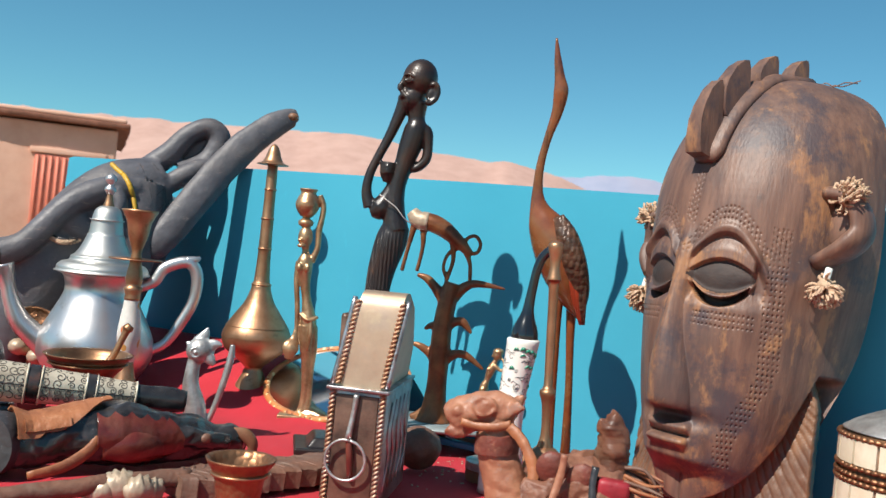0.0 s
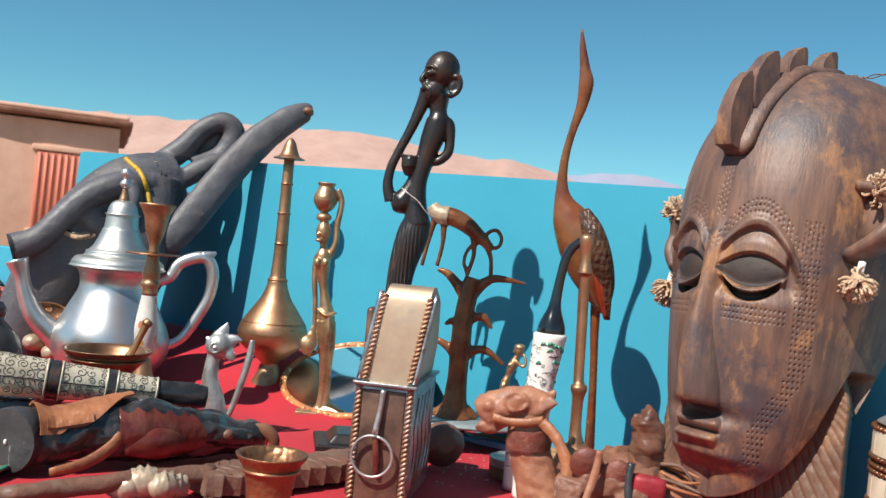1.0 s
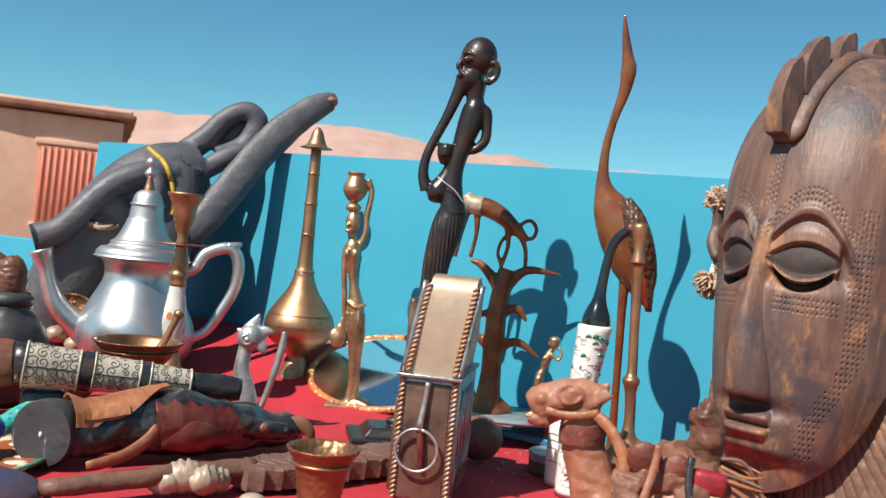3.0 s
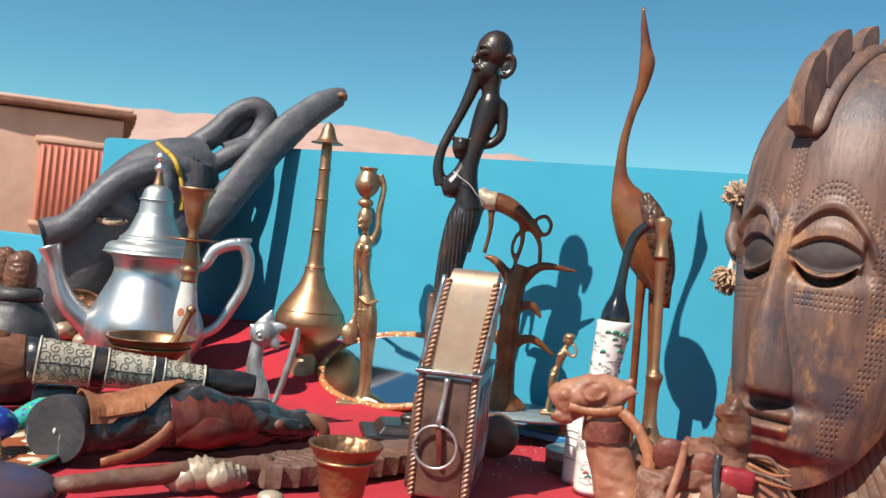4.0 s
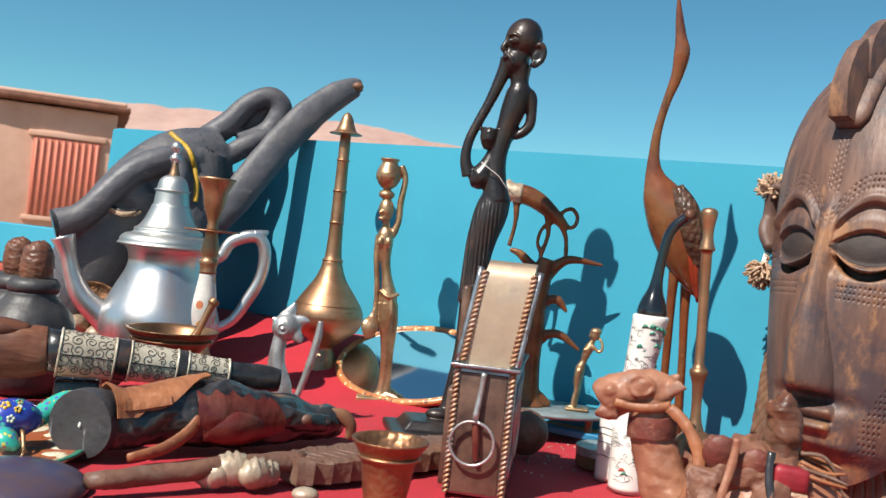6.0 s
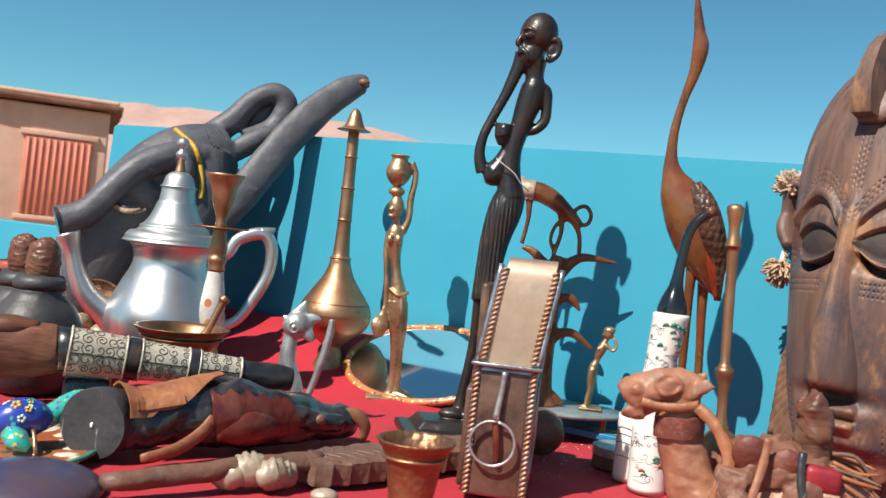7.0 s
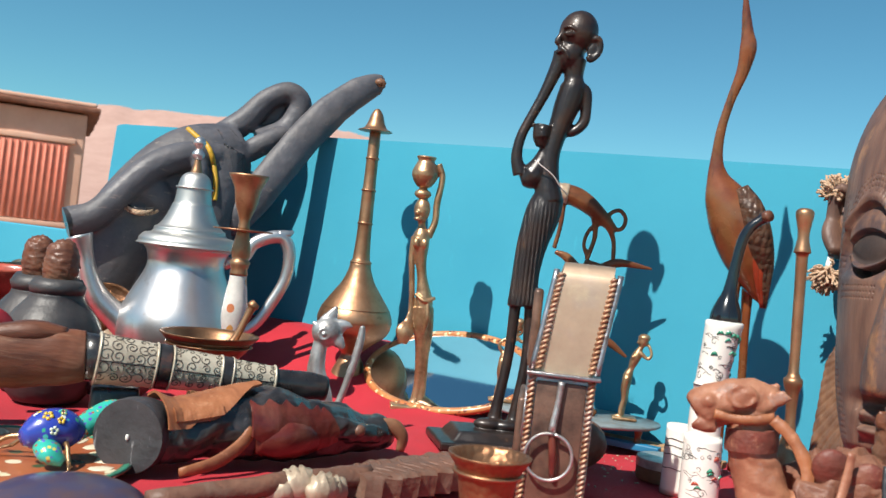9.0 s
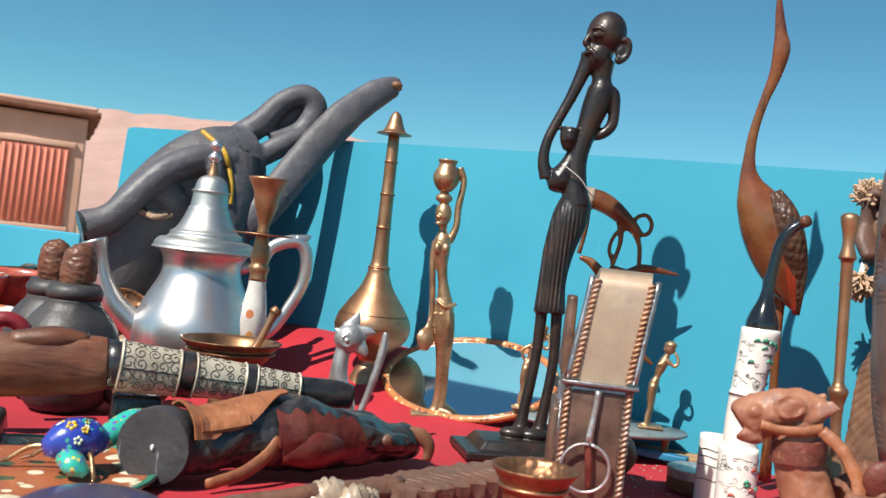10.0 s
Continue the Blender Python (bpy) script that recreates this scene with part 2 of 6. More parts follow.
TURQUOISE = mat("turquoise_enamel", (0.03, 0.40, 0.32), 0.28, alt=(0.04, 0.32, 0.22), scale=40, coat=0.5)
pattern(TURQUOISE, [(0.30, 0.09, 0.04), (0.10, 0.10, 0.42), (0.6, 0.5, 0.1)], 300, 0.4)
PLATE = mat("painted_plate", (0.34, 0.085, 0.03), 0.3, alt=(0.42, 0.13, 0.05), scale=30, coat=0.4)
pattern(PLATE, [(0.75, 0.70, 0.52), (0.04, 0.09, 0.04), (0.72, 0.66, 0.45), (0.5, 0.16, 0.05)], 75, 0.4)
BONE = mat("bone_inlay", (0.66, 0.60, 0.46), 0.4, alt=(0.54, 0.46, 0.32), scale=40, bump=0.2)
INDIGO = mat("indigo_glazed_clay", (0.035, 0.04, 0.10), 0.35, alt=(0.09, 0.05, 0.05), scale=30, coat=0.3)
WHITE_THREAD = mat("white_thread", (0.7, 0.68, 0.64), 0.8, scale=100)
SHELL = mat("pale_shell_metal", (0.47, 0.38, 0.28), 0.45, 0.25, alt=(0.30, 0.21, 0.14), scale=60, bump=0.5, bump_scale=150)
DARK_LEATHER = mat("black_leather", (0.028, 0.027, 0.03), 0.5, alt=(0.05, 0.044, 0.042), scale=30, bump=0.45, bump_scale=90, dirt=(0.10, 0.09, 0.085), dirt_amount=0.4, dirt_scale=25)
RED_CORD = mat("red_leather_cord", (0.30, 0.02, 0.03), 0.5, scale=60, bump=0.3)
CLAY_WALL = mat("pink_clay_plaster", (0.66, 0.40, 0.29), 0.9, alt=(0.58, 0.33, 0.235), scale=3, bump=0.8, bump_scale=9, dirt=(0.68, 0.44, 0.35), dirt_amount=0.6, dirt_scale=1.2)
CLAY_DARK = mat("dark_clay_eave", (0.22, 0.09, 0.055), 0.9, scale=9, bump=0.5)
SHUTTER = mat("faded_red_shutter", (0.62, 0.20, 0.13), 0.6, alt=(0.56, 0.17, 0.11), scale=8, dirt=(0.55, 0.2, 0.13), dirt_amount=0.5, dirt_scale=4)
SAND = mat("desert_ground", (0.34, 0.22, 0.15), 0.95, alt=(0.28, 0.175, 0.115), scale=0.8, bump=0.5, bump_scale=3, dirt=(0.52, 0.36, 0.25), dirt_scale=0.2)
HILL = mat("pink_desert_hill", (0.42, 0.265, 0.22), 0.95, alt=(0.36, 0.22, 0.18), scale=0.02, bump=0.0, dirt=(0.47, 0.31, 0.26), dirt_scale=0.006)
# the blue-grey of distance haze is mixed into this base colour
FAR_HILL = mat("far_hill_haze_blue", (0.25, 0.27, 0.36), 0.95, alt=(0.22, 0.245, 0.34), scale=0.01, dirt=(0.3, 0.28, 0.34), dirt_scale=0.004)
MIRROR = mat("mirror_glass", (0.88, 0.9, 0.9), 0.05, 1.0, alt=(0.84, 0.87, 0.88), scale=20, rough_var=0.02)
INLAY = mat("inlaid_wood_rim", (0.40, 0.13, 0.04), 0.4, alt=(0.5, 0.22, 0.08), scale=60, coat=0.2)
pattern(INLAY, [(0.7, 0.55, 0.3), (0.16, 0.05, 0.025)], 230, 0.5)


OLD_COPPER = mat("brown_old_copper", (0.32, 0.17, 0.085), 0.42, 0.75, alt=(0.17, 0.085, 0.045), scale=30, bump=0.15, bump_scale=140, dirt=(0.09, 0.045, 0.028), dirt_amount=0.6, dirt_scale=30)
cells(HAMMERED, 260, 0.5, 0.0012)
cells(CRANE_DARK, 210, 1.0, 0.0016, (1, 1, 0.7), 0.5)
cells(COTTON, 420, 0.8, 0.001)
scuffs(OX_WOOD, (0.24, 0.20, 0.18), 55, 0.7, (1, 1, 3), 0.60)
scuffs(OX_WOOD, (0.26, 0.24, 0.23), 150, 0.7, (2.5, 1, 0.6), 0.64)
scuffs(OX_WOOD, (0.17, 0.085, 0.045), 22, 0.6, (1, 1, 1), 0.66)
scuffs(BLACK_WOOD, (0.20, 0.19, 0.19), 130, 0.6, (1, 1, 1), 0.62)
scuffs(BLACK_WOOD, (0.12, 0.05, 0.03), 30, 0.6, (1, 1, 1), 0.60)
scuffs(BLACK_BRONZE, (0.16, 0.075, 0.035), 70, 0.55, (1, 1, 1), 0.62)
scuffs(BRASS, (0.20, 0.10, 0.05), 90, 0.55, (1, 1, 1), 0.58)
scuffs(GOLD, (0.24, 0.12, 0.055), 160, 0.6, (1, 1, 1), 0.56)
scuffs(CAMEL_LEATHER, (0.24, 0.19, 0.17), 60, 0.5, (1, 1, 1), 0.58)
scuffs(TAN_LEATHER, (0.45, 0.22, 0.12), 80, 0.5, (1, 1, 1), 0.58)
scuffs(STRAP, (0.34, 0.15, 0.09), 70, 0.6, (1, 1, 1), 0.56)
scuffs(MASK_WOOD, (0.42, 0.21, 0.09), 34, 0.5, (1.4, 1.4, 0.5), 0.57)
scuffs(MASK_WOOD, (0.045, 0.035, 0.036), 60, 0.6, (1, 1, 0.6), 0.60)
scuffs(MASK_WOOD, (0.050, 0.040, 0.048), 11, 0.8, (1, 1, 1), 0.54)
scuffs(MASK_WOOD, (0.36, 0.170, 0.070), 15, 0.7, (1, 1, 0.6), 0.55)
scuffs(MASK_WOOD, (0.50, 0.42, 0.36), 190, 0.5, (1, 1, 1), 0.67)
scuffs(CRANE_WOOD, (0.045, 0.020, 0.012), 30, 0.7, (2, 2, 0.35), 0.55)
scuffs(OX_WOOD, (0.20, 0.115, 0.075), 34, 0.55, (1, 1, 1), 0.64)
SCRATCHED_BLACK = mat("scratched_black_wood", (0.05, 0.047, 0.05), 0.5, alt=(0.03, 0.028, 0.03), scale=60, bump=0.4, bump_scale=180)
scuffs(SCRATCHED_BLACK, (0.34, 0.33, 0.34), 160, 0.8, (0.3, 2.2, 0.25), 0.60)
scuffs(COPPER_BOX, (0.62, 0.50, 0.33), 25, 0.6, (1, 1, 1), 0.56)
scuffs(BOX_STEEL, (0.22, 0.12, 0.08), 50, 0.7, (1, 1, 1), 0.54)
scuffs(DARK_WOOD, (0.26, 0.15, 0.09), 70, 0.5, (0.3, 2, 2), 0.58)
scuffs(SILVER, (0.42, 0.36, 0.32), 40, 0.45, (1, 1, 1), 0.58)
scuffs(SILVER, (0.44, 0.36, 0.31), 16, 0.4, (1, 1, 0.6), 0.62)
scuffs(BLUE_PAINT, (0.05, 0.40, 0.54), 30, 0.4, (1, 1, 0.4), 0.62)

# carved pleats on the skirt of the black figure
n_, l_n = BLACK_BRONZE.node_tree.nodes, BLACK_BRONZE.node_tree.links
tc_, wv_, sp_ = n_.new("ShaderNodeTexCoord"), n_.new("ShaderNodeTexWave"), n_.new("ShaderNodeSeparateXYZ")
wv_.bands_direction = "X"
wv_.inputs["Scale"].default_value, wv_.inputs["Distortion"].default_value, wv_.inputs["Detail Scale"].default_value = 95, 0.6, 40
l_n.new(tc_.outputs["Object"], wv_.inputs["Vector"])
l_n.new(tc_.outputs["Object"], sp_.inputs[0])
lo_, hi_, mul_ = n_.new("ShaderNodeMapRange"), n_.new("ShaderNodeMapRange"), n_.new("ShaderNodeMath")
lo_.inputs[1].default_value, lo_.inputs[2].default_value = 0.118, 0.122
hi_.inputs[1].default_value, hi_.inputs[2].default_value = 0.205, 0.185
mul_.operation = "MULTIPLY"
l_n.new(sp_.outputs[2], lo_.inputs[0])
l_n.new(sp_.outputs[2], hi_.inputs[0])
l_n.new(lo_.outputs[0], mul_.inputs[0])
l_n.new(hi_.outputs[0], mul_.inputs[1])
pleat = n_.new("ShaderNodeMath")
pleat.operation = "MULTIPLY"
l_n.new(mul_.outputs[0], pleat.inputs[0])
l_n.new(wv_.outputs["Fac"], pleat.inputs[1])
pb_ = n_.new("ShaderNodeBump")
pb_.inputs["Strength"].default_value, pb_.inputs["Distance"].default_value = 0.9, 0.0012
l_n.new(pleat.outputs[0], pb_.inputs["Height"])
bsdf_ = n_["Principled BSDF"]
l_n.new(bsdf_.inputs["Normal"].links[0].from_socket, pb_.inputs["Normal"])
l_n.new(pb_.outputs[0], bsdf_.inputs["Normal"])


# ---- mesh helpers ----
from mathutils import bvhtree


def part(name, bm, material, parent=None, label="", smooth=True):
    """Links a bmesh as one mesh object, under a thing or a part."""
    bmesh.ops.recalc_face_normals(bm, faces=bm.faces)
    me = bpy.data.meshes.new(name)
    bm.to_mesh(me)
    bm.free()
    for s in (material if isinstance(material, (list, tuple)) else [material]):
        me.materials.append(s)
    if smooth:
        me.shade_smooth()
    ob = new(name, me)
    if parent:
        ob.parent = parent
    return tagged(ob, label)


def thing(name, label, category, x, y, z=0.75, yaw=0.0, group="", kind=""):
    ob = new(name)
    ob.matrix_basis = pose(x, y, z, 0, 0, yaw)
    ob.empty_display_size = 0.02
    return tagged(ob, label, category, group, kind)


def crisp(ob, angle=35):
    ob.data.set_sharp_from_angle(angle=radians(angle))
    return ob


def spline(pts, n):
    """Points on a smooth line through the rows given, any number of columns."""
    p = np.array(pts, float)
    p = np.vstack([2 * p[0] - p[1], p, 2 * p[-1] - p[-2]])
    out = []
    for i in range(1, len(p) - 2):
        for k in range(n):
            t = k / n
            a, b, c, d = p[i - 1], p[i], p[i + 1], p[i + 2]
            out.append(0.5 * (2 * b + (c - a) * t + (2 * a - 5 * b + 4 * c - d) * t * t + (3 * b - a - 3 * c + d) * t ** 3))
    out.append(p[-2])
    return np.array(out)


def tube(bm, pts, radii, seg=12, depth=1.0, n=5, ref=(0, 1, 0), mi=0):
    """A limb with round or oval sections along a smooth line. pts: (x, z) or (x, y, z). depth: its thickness along ref against its width."""
    rows = [((p[0], 0, p[1]) if len(p) == 2 else p) for p in pts]
    if not isinstance(radii, (list, tuple)):
        radii = [radii] * len(rows)
    c = spline([(*p, r) for p, r in zip(rows, radii)], n)
    rings = []
    for i, q in enumerate(c):
        t = Vector(c[min(i + 1, len(c) - 1)][:3] - c[max(i - 1, 0)][:3])
        t = t.normalized() if t.length > 1e-9 else Vector((0, 0, 1))
        d = Vector(ref) - t * Vector(ref).dot(t)
        d = d.normalized() if d.length > 0.05 else t.orthogonal().normalized()
        s = t.cross(d)
        r = max(q[3], 1e-4)
        rings.append([bm.verts.new(Vector(q[:3]) + s * (r * math.cos(a)) + d * (r * depth * math.sin(a))) for a in np.linspace(0, 2 * math.pi, seg, endpoint=False)])
    made = []
    for a, b in zip(rings, rings[1:]):
        made += [bm.faces.new((a[k], a[(k + 1) % seg], b[(k + 1) % seg], b[k])) for k in range(seg)]
    made += [bm.faces.new(rings[0][::-1]), bm.faces.new(rings[-1])]
    for f in made:
        f.material_index = mi
    return bm


def blob(bm, c, r, turn=(0, 0, 0), u=18, v=12, mi=0):
    c = (c[0], 0, c[1]) if len(c) == 2 else c
    r = (r, r, r) if not isinstance(r, (list, tuple)) else r
    m = pose(*c, *turn) @ Matrix.Diagonal((*r, 1))
    made = bmesh.ops.create_uvsphere(bm, u_segments=u, v_segments=v, radius=1.0, matrix=m)
    for f in {f for w in made["verts"] for f in w.link_faces}:
        f.material_index = mi
    return bm


def lathe(profile, seg=48, n=0, m=None, bm=None, wobble=0.0, ring=False):
    """Turns rows of (radius, height) round the z axis. n: steps of smoothing between the rows."""
    bm = bm or bmesh.new()
    rows = spline(profile, n) if n else np.array(profile, float)
    m = m or Matrix()
    rings = []
    for r, z in rows:
        r = max(r, 0.0002)
        loop = []
        for k in range(seg):
            a = 2 * math.pi * k / seg
            q = r * (1 + wobble * noise.noise(Vector((math.cos(a) * 3, math.sin(a) * 3, z * 120))))
            loop.append(bm.verts.new(m @ Vector((q * math.cos(a), q * math.sin(a), z))))
        rings.append(loop)
    for a, b in zip(rings, rings[1:]):
        for k in range(seg):
            bm.faces.new((a[k], a[(k + 1) % seg], b[(k + 1) % seg], b[k]))
    if ring:
        for k in range(seg):
            bm.faces.new((rings[-1][k], rings[-1][(k + 1) % seg], rings[0][(k + 1) % seg], rings[0][k]))
    else:
        bm.faces.new(rings[0][::-1])
        bm.faces.new(rings[-1])
    return bm


def block(bm, c, size, bevel=0.0, turn=(0, 0, 0), taper=1.0, segs=2):
    made = bmesh.ops.create_cube(bm, size=1.0)
    vs = made["verts"]
    for w in vs:
        if w.co.z > 0:
            w.co.x *= taper
            w.co.y *= taper
    bmesh.ops.transform(bm, matrix=pose(*c, *turn) @ Matrix.Diagonal((*size, 1)), verts=vs)
    if bevel:
        bmesh.ops.bevel(bm, geom=list({e for w in vs for e in w.link_edges}), offset=bevel, segments=segs, profile=0.6, affect="EDGES")
    return bm


def melt(ob, voxel, smooth=4):
    """Fuses the limbs of a carved or cast figure into one skin."""
    r = ob.modifiers.new("fuse", "REMESH")
    r.mode, r.voxel_size, r.use_smooth_shade = "VOXEL", voxel, True
    if smooth:
        s = ob.modifiers.new("soften", "SMOOTH")
        s.iterations, s.factor = smooth, 0.5
    return ob


def rope(bm, a, b, r, pitch, seg=8):
    """A twisted wire from a to b: two strands that wind round each other."""
    a, b = Vector(a), Vector(b)
    t = (b - a).normalized()
    s = t.orthogonal().normalized()
    d = t.cross(s)
    count = int((b - a).length / pitch * 6)
    for strand in (0, math.pi):
        rings = []
        for i in range(count + 1):
            w = strand + i / 6 * 2 * math.pi * 0.75
            c = a.lerp(b, i / count) + (s * math.cos(w) + d * math.sin(w)) * r * 0.45
            rings.append([bm.verts.new(c + (s * math.cos(q) + d * math.sin(q)) * r * 0.74) for q in np.linspace(0, 2 * math.pi, seg, endpoint=False)])
        for p, q in zip(rings, rings[1:]):
            for k in range(seg):
                bm.faces.new((p[k], p[(k + 1) % seg], q[(k + 1) % seg], q[k]))
        bm.faces.new(rings[0][::-1])
        bm.faces.new(rings[-1])
    return bm


def fbm(x, y, z, s):
    return noise.fractal(Vector((x * s, y * s, z * s)), 0.9, 2.0, 4)


# ---- ground, hills, house ----
bm = bmesh.new()
bmesh.ops.create_grid(bm, x_segments=60, y_segments=60, size=4500)
ground = part("ground", bm, SAND)
tagged(ground, "flat sandy desert ground of pale brown earth", "ground", kind="structure")


def ridge(name, material, y, x0, x1, heights, depth, label):
    """A range of hills at a distance: a smooth skyline with uneven slopes toward the viewer."""
    bm = bmesh.new()
    hs = spline([(h,) for h in heights], 12)[:, 0]
    cols = []
    for i, h in enumerate(hs):
        x = x0 + (x1 - x0) * i / (len(hs) - 1)
        col = []
        for k in range(9):
            f = k / 8
            up = (h + 9 * fbm(x, 0, 7, 0.012)) * (1 - f) ** 1.4 + 12 * (1 - f) * f * 4 * fbm(x, f * 300, 3, 0.006)
            col.append(bm.verts.new((x * (1 - 0.25 * f), y - depth * f, up - 3 * f)))
        cols.append(col)
    for a, b in zip(cols, cols[1:]):
        for k in range(8):
            bm.faces.new((a[k], b[k], b[k + 1], a[k + 1]))
    ob = part(name, bm, material)
    return tagged(ob, label, "mountain", kind="structure")


ridge("mountain_far", FAR_HILL, 4300, -800, 3200, [300, 330, 372, 384, 412, 340, 330, 320, 330, 350, 300, 260], 700, "distant mountain ridge with blue-grey haze put into its colour")
ridge("mountain_near", HILL, 3000, -3600, 430, [300, 330, 350, 345, 320, 335, 333, 335, 333, 335, 338, 340, 302, 284, 170], 1100, "low pink desert hills behind the stall")

house = thing("house", "low pink clay house with dark eave and faded red shutter", "house", -4.91, 12.05, 0.0, 23.0)
bm = bmesh.new()
block(bm, (-3.6, 2.0, 1.04), (7.2, 4.0, 2.08), 0.03)
part("wall", bm, CLAY_WALL, house)
bm = bmesh.new()
block(bm, (-3.57, 1.98, 2.135), (7.44, 4.24, 0.065), 0.02)
bmesh.ops.subdivide_edges(bm, edges=[e for e in bm.edges if e.calc_length() > 1], cuts=40)
for w in bm.verts:
    w.co += Vector((0.02 * fbm(*w.co, 3.0), 0.03 * fbm(*w.co, 2.6), 0.02 * fbm(*w.co, 2.2)))
part("eave", bm, CLAY_DARK, house, "dark brown earthen eave")
bm = bmesh.new()
block(bm, (-3.58, 1.97, 2.200), (7.36, 4.16, 0.07), 0.03)
for w in bm.verts:
    w.co += Vector((0.0, 0.0, 0.05 * fbm(*w.co, 0.7)))
part("roof", bm, CLAY_WALL, house)
bm = bmesh.new()
shutter = part("shutter", block(bm, (-0.57, -0.01, 1.18), (0.80, 0.05, 0.98), 0.01), SHUTTER, house, "faded red corrugated shutter")
for k in range(10):
    bm = bmesh.new()
    tube(bm, [(-0.93 + k * 0.08, -0.04, 0.71), (-0.93 + k * 0.08, -0.04, 1.18), (-0.93 + k * 0.08, -0.04, 1.65)], 0.016, 8, n=1)
    part("rib", bm, SHUTTER, shutter)
for name, z, h in (("lintel", 1.72, 0.07), ("sill", 0.65, 0.06)):
    part(name, block(bmesh.new(), (-0.57, -0.02, z), (0.92, 0.06, h), 0.01), CLAY_WALL, house)
bm = bmesh.new()
block(bm, (1.2, 3.2, 0.62), (2.6, 0.4, 1.24), 0.08)
yard_wall = part("yard_wall", bm, CLAY_WALL)
yard_wall.location = (-4.8, 12.05, 0)
tagged(yard_wall, "low pink clay yard wall beside the house", "wall", kind="structure")

# ---- stall: table, cloth, board ----
BOARD_U = Vector((0.846, -0.533, 0.0))      # along the board, to the right
BOARD_N = Vector((-0.533, -0.846, 0.0))     # out of it, toward the viewer
BOARD_O = Vector((0.0, 1.022, 0.0))


def on_board(u, n, z):
    return BOARD_O + BOARD_U * u + BOARD_N * n + Vector((0, 0, z))


def cloth_height(u, n):
    rise = 0.052 * max(0.0, min(1.0, (0.16 - n) / 0.14)) ** 1.3 * max(0.0, min(1.0, (0.02 - u) / 0.22))
    wave = 0.0030 * fbm(u, n, 1.0, 8.0) + 0.0012 * math.sin(u * 31 + 3 * math.sin(n * 17)) * max(0.0, min(1, (0.30 - n) / 0.2))
    return 0.7485 + rise + wave


table = thing("table", "plain wooden trestle table under a red cloth", "table", *on_board(-0.3, 0.40, 0.0)[:2], 0.0, -32.2)
bm = bmesh.new()
part("tabletop", block(bm, (0, 0, 0.725), (1.9, 0.84, 0.03), 0.004), PLANK, table)
for sx in (-0.88, 0.88):
    for sy in (-0.36, 0.36):
        bm = bmesh.new()
        part("leg", block(bm, (sx, sy, 0.355), (0.06, 0.06, 0.71), 0.005), PLANK, table)

bm = bmesh.new()
NU, NN = 220, 110
grid = []
for i in range(NU + 1):
    row = []
    for k in range(NN + 1):
        u, n = -1.27 + 1.94 * i / NU, -0.012 + 0.85 * k / NN
        row.append(bm.verts.new(on_board(u, n, cloth_height(u, n))))
    row.append(bm.verts.new(on_board(-1.27 + 1.94 * i / NU, 0.85 + 0.01 * math.sin(i * 0.5), 0.42)))
    grid.append(row)
for a, b in zip(grid, grid[1:]):
    for k in range(len(a) - 1):
        bm.faces.new((a[k], b[k], b[k + 1], a[k + 1]))
cloth = part("tablecloth", bm, RED_CLOTH)
sol = cloth.modifiers.new("thickness", "SOLIDIFY")
sol.thickness, sol.offset = 0.0012, -1
tagged(cloth, "creased red cotton cloth spread over the stall table", "tablecloth")

bm = bmesh.new()
front = [(-0.705, 1.0275), (-0.69, 1.0285), (-0.3, 1.021), (0.02, 1.0165), (0.25, 1.012), (0.75, 1.002), (0.75, 0.60), (-0.74, 0.60)]
a = [bm.verts.new(on_board(u, 0.0, z)) for u, z in front]
b = [bm.verts.new(on_board(u, -0.018, z)) for u, z in front]
bm.faces.new(a)
bm.faces.new(b[::-1])
for k in range(len(a)):
    bm.faces.new((a[k], b[k], b[(k + 1) % len(a)], a[(k + 1) % len(a)]))
bmesh.ops.bevel(bm, geom=list(bm.edges), offset=0.002, segments=2, affect="EDGES")
board = crisp(part("board", bm, BLUE_PAINT))
tagged(board, "turquoise-blue painted wooden board standing behind the goods", "board", kind="structure")
bm = bmesh.new()
block(bm, (0, 0, 0), (0.02, 0.03, 0.36), 0.002)
batten = part("batten", bm, BLUE_EDGE)
batten.matrix_basis = Matrix.Translation(on_board(-0.735, -0.04, 0.83)) @ pose(0, 0, 0, 0, 4, -32.2)
tagged(batten, "dark blue painted batten behind the board", "batten", kind="structure")
bm = bmesh.new()
block(bm, (0, 0, 0), (0.9, 0.018, 0.24), 0.002)
low_board = part("low_board", bm, BLUE_PAINT)
low_board.matrix_basis = Matrix.Translation(Vector((-1.06, 1.55, 0.755))) @ pose(0, 0, 0, 0, 0, -20)
tagged(low_board, "lower turquoise painted board of the next stall", "board", kind="structure")

# ---- large carved mask ----
def sm(x, a, b):
    t = max(0.0, min(1.0, (x - a) / (b - a)))
    return t * t * (3 - 2 * t)


def bell(x, w):
    return math.exp(-(x / w) ** 2)


MASK_SHAPE = spline([(0.0, 0.034, 0.110, 0.022), (0.03, 0.050, 0.115, 0.028), (0.08, 0.066, 0.122, 0.033), (0.14, 0.078, 0.130, 0.013), (0.20, 0.086, 0.127, 0.014), (0.255, 0.087, 0.122, 0.017),
                     (0.300, 0.079, 0.106, 0.009), (0.331, 0.061, 0.081, 0.0), (0.348, 0.036, 0.054, 0.0), (0.354, 0.008, 0.014, 0.0)], 10)


def mask_width(h):
    return float(np.interp(h, MASK_SHAPE[:, 0], MASK_SHAPE[:, 1]))


def mask_depth(h):
    return float(np.interp(h, MASK_SHAPE[:, 0], MASK_SHAPE[:, 2]))


def mask_back(h):
    return float(np.interp(h, MASK_SHAPE[:, 0], MASK_SHAPE[:, 3]))


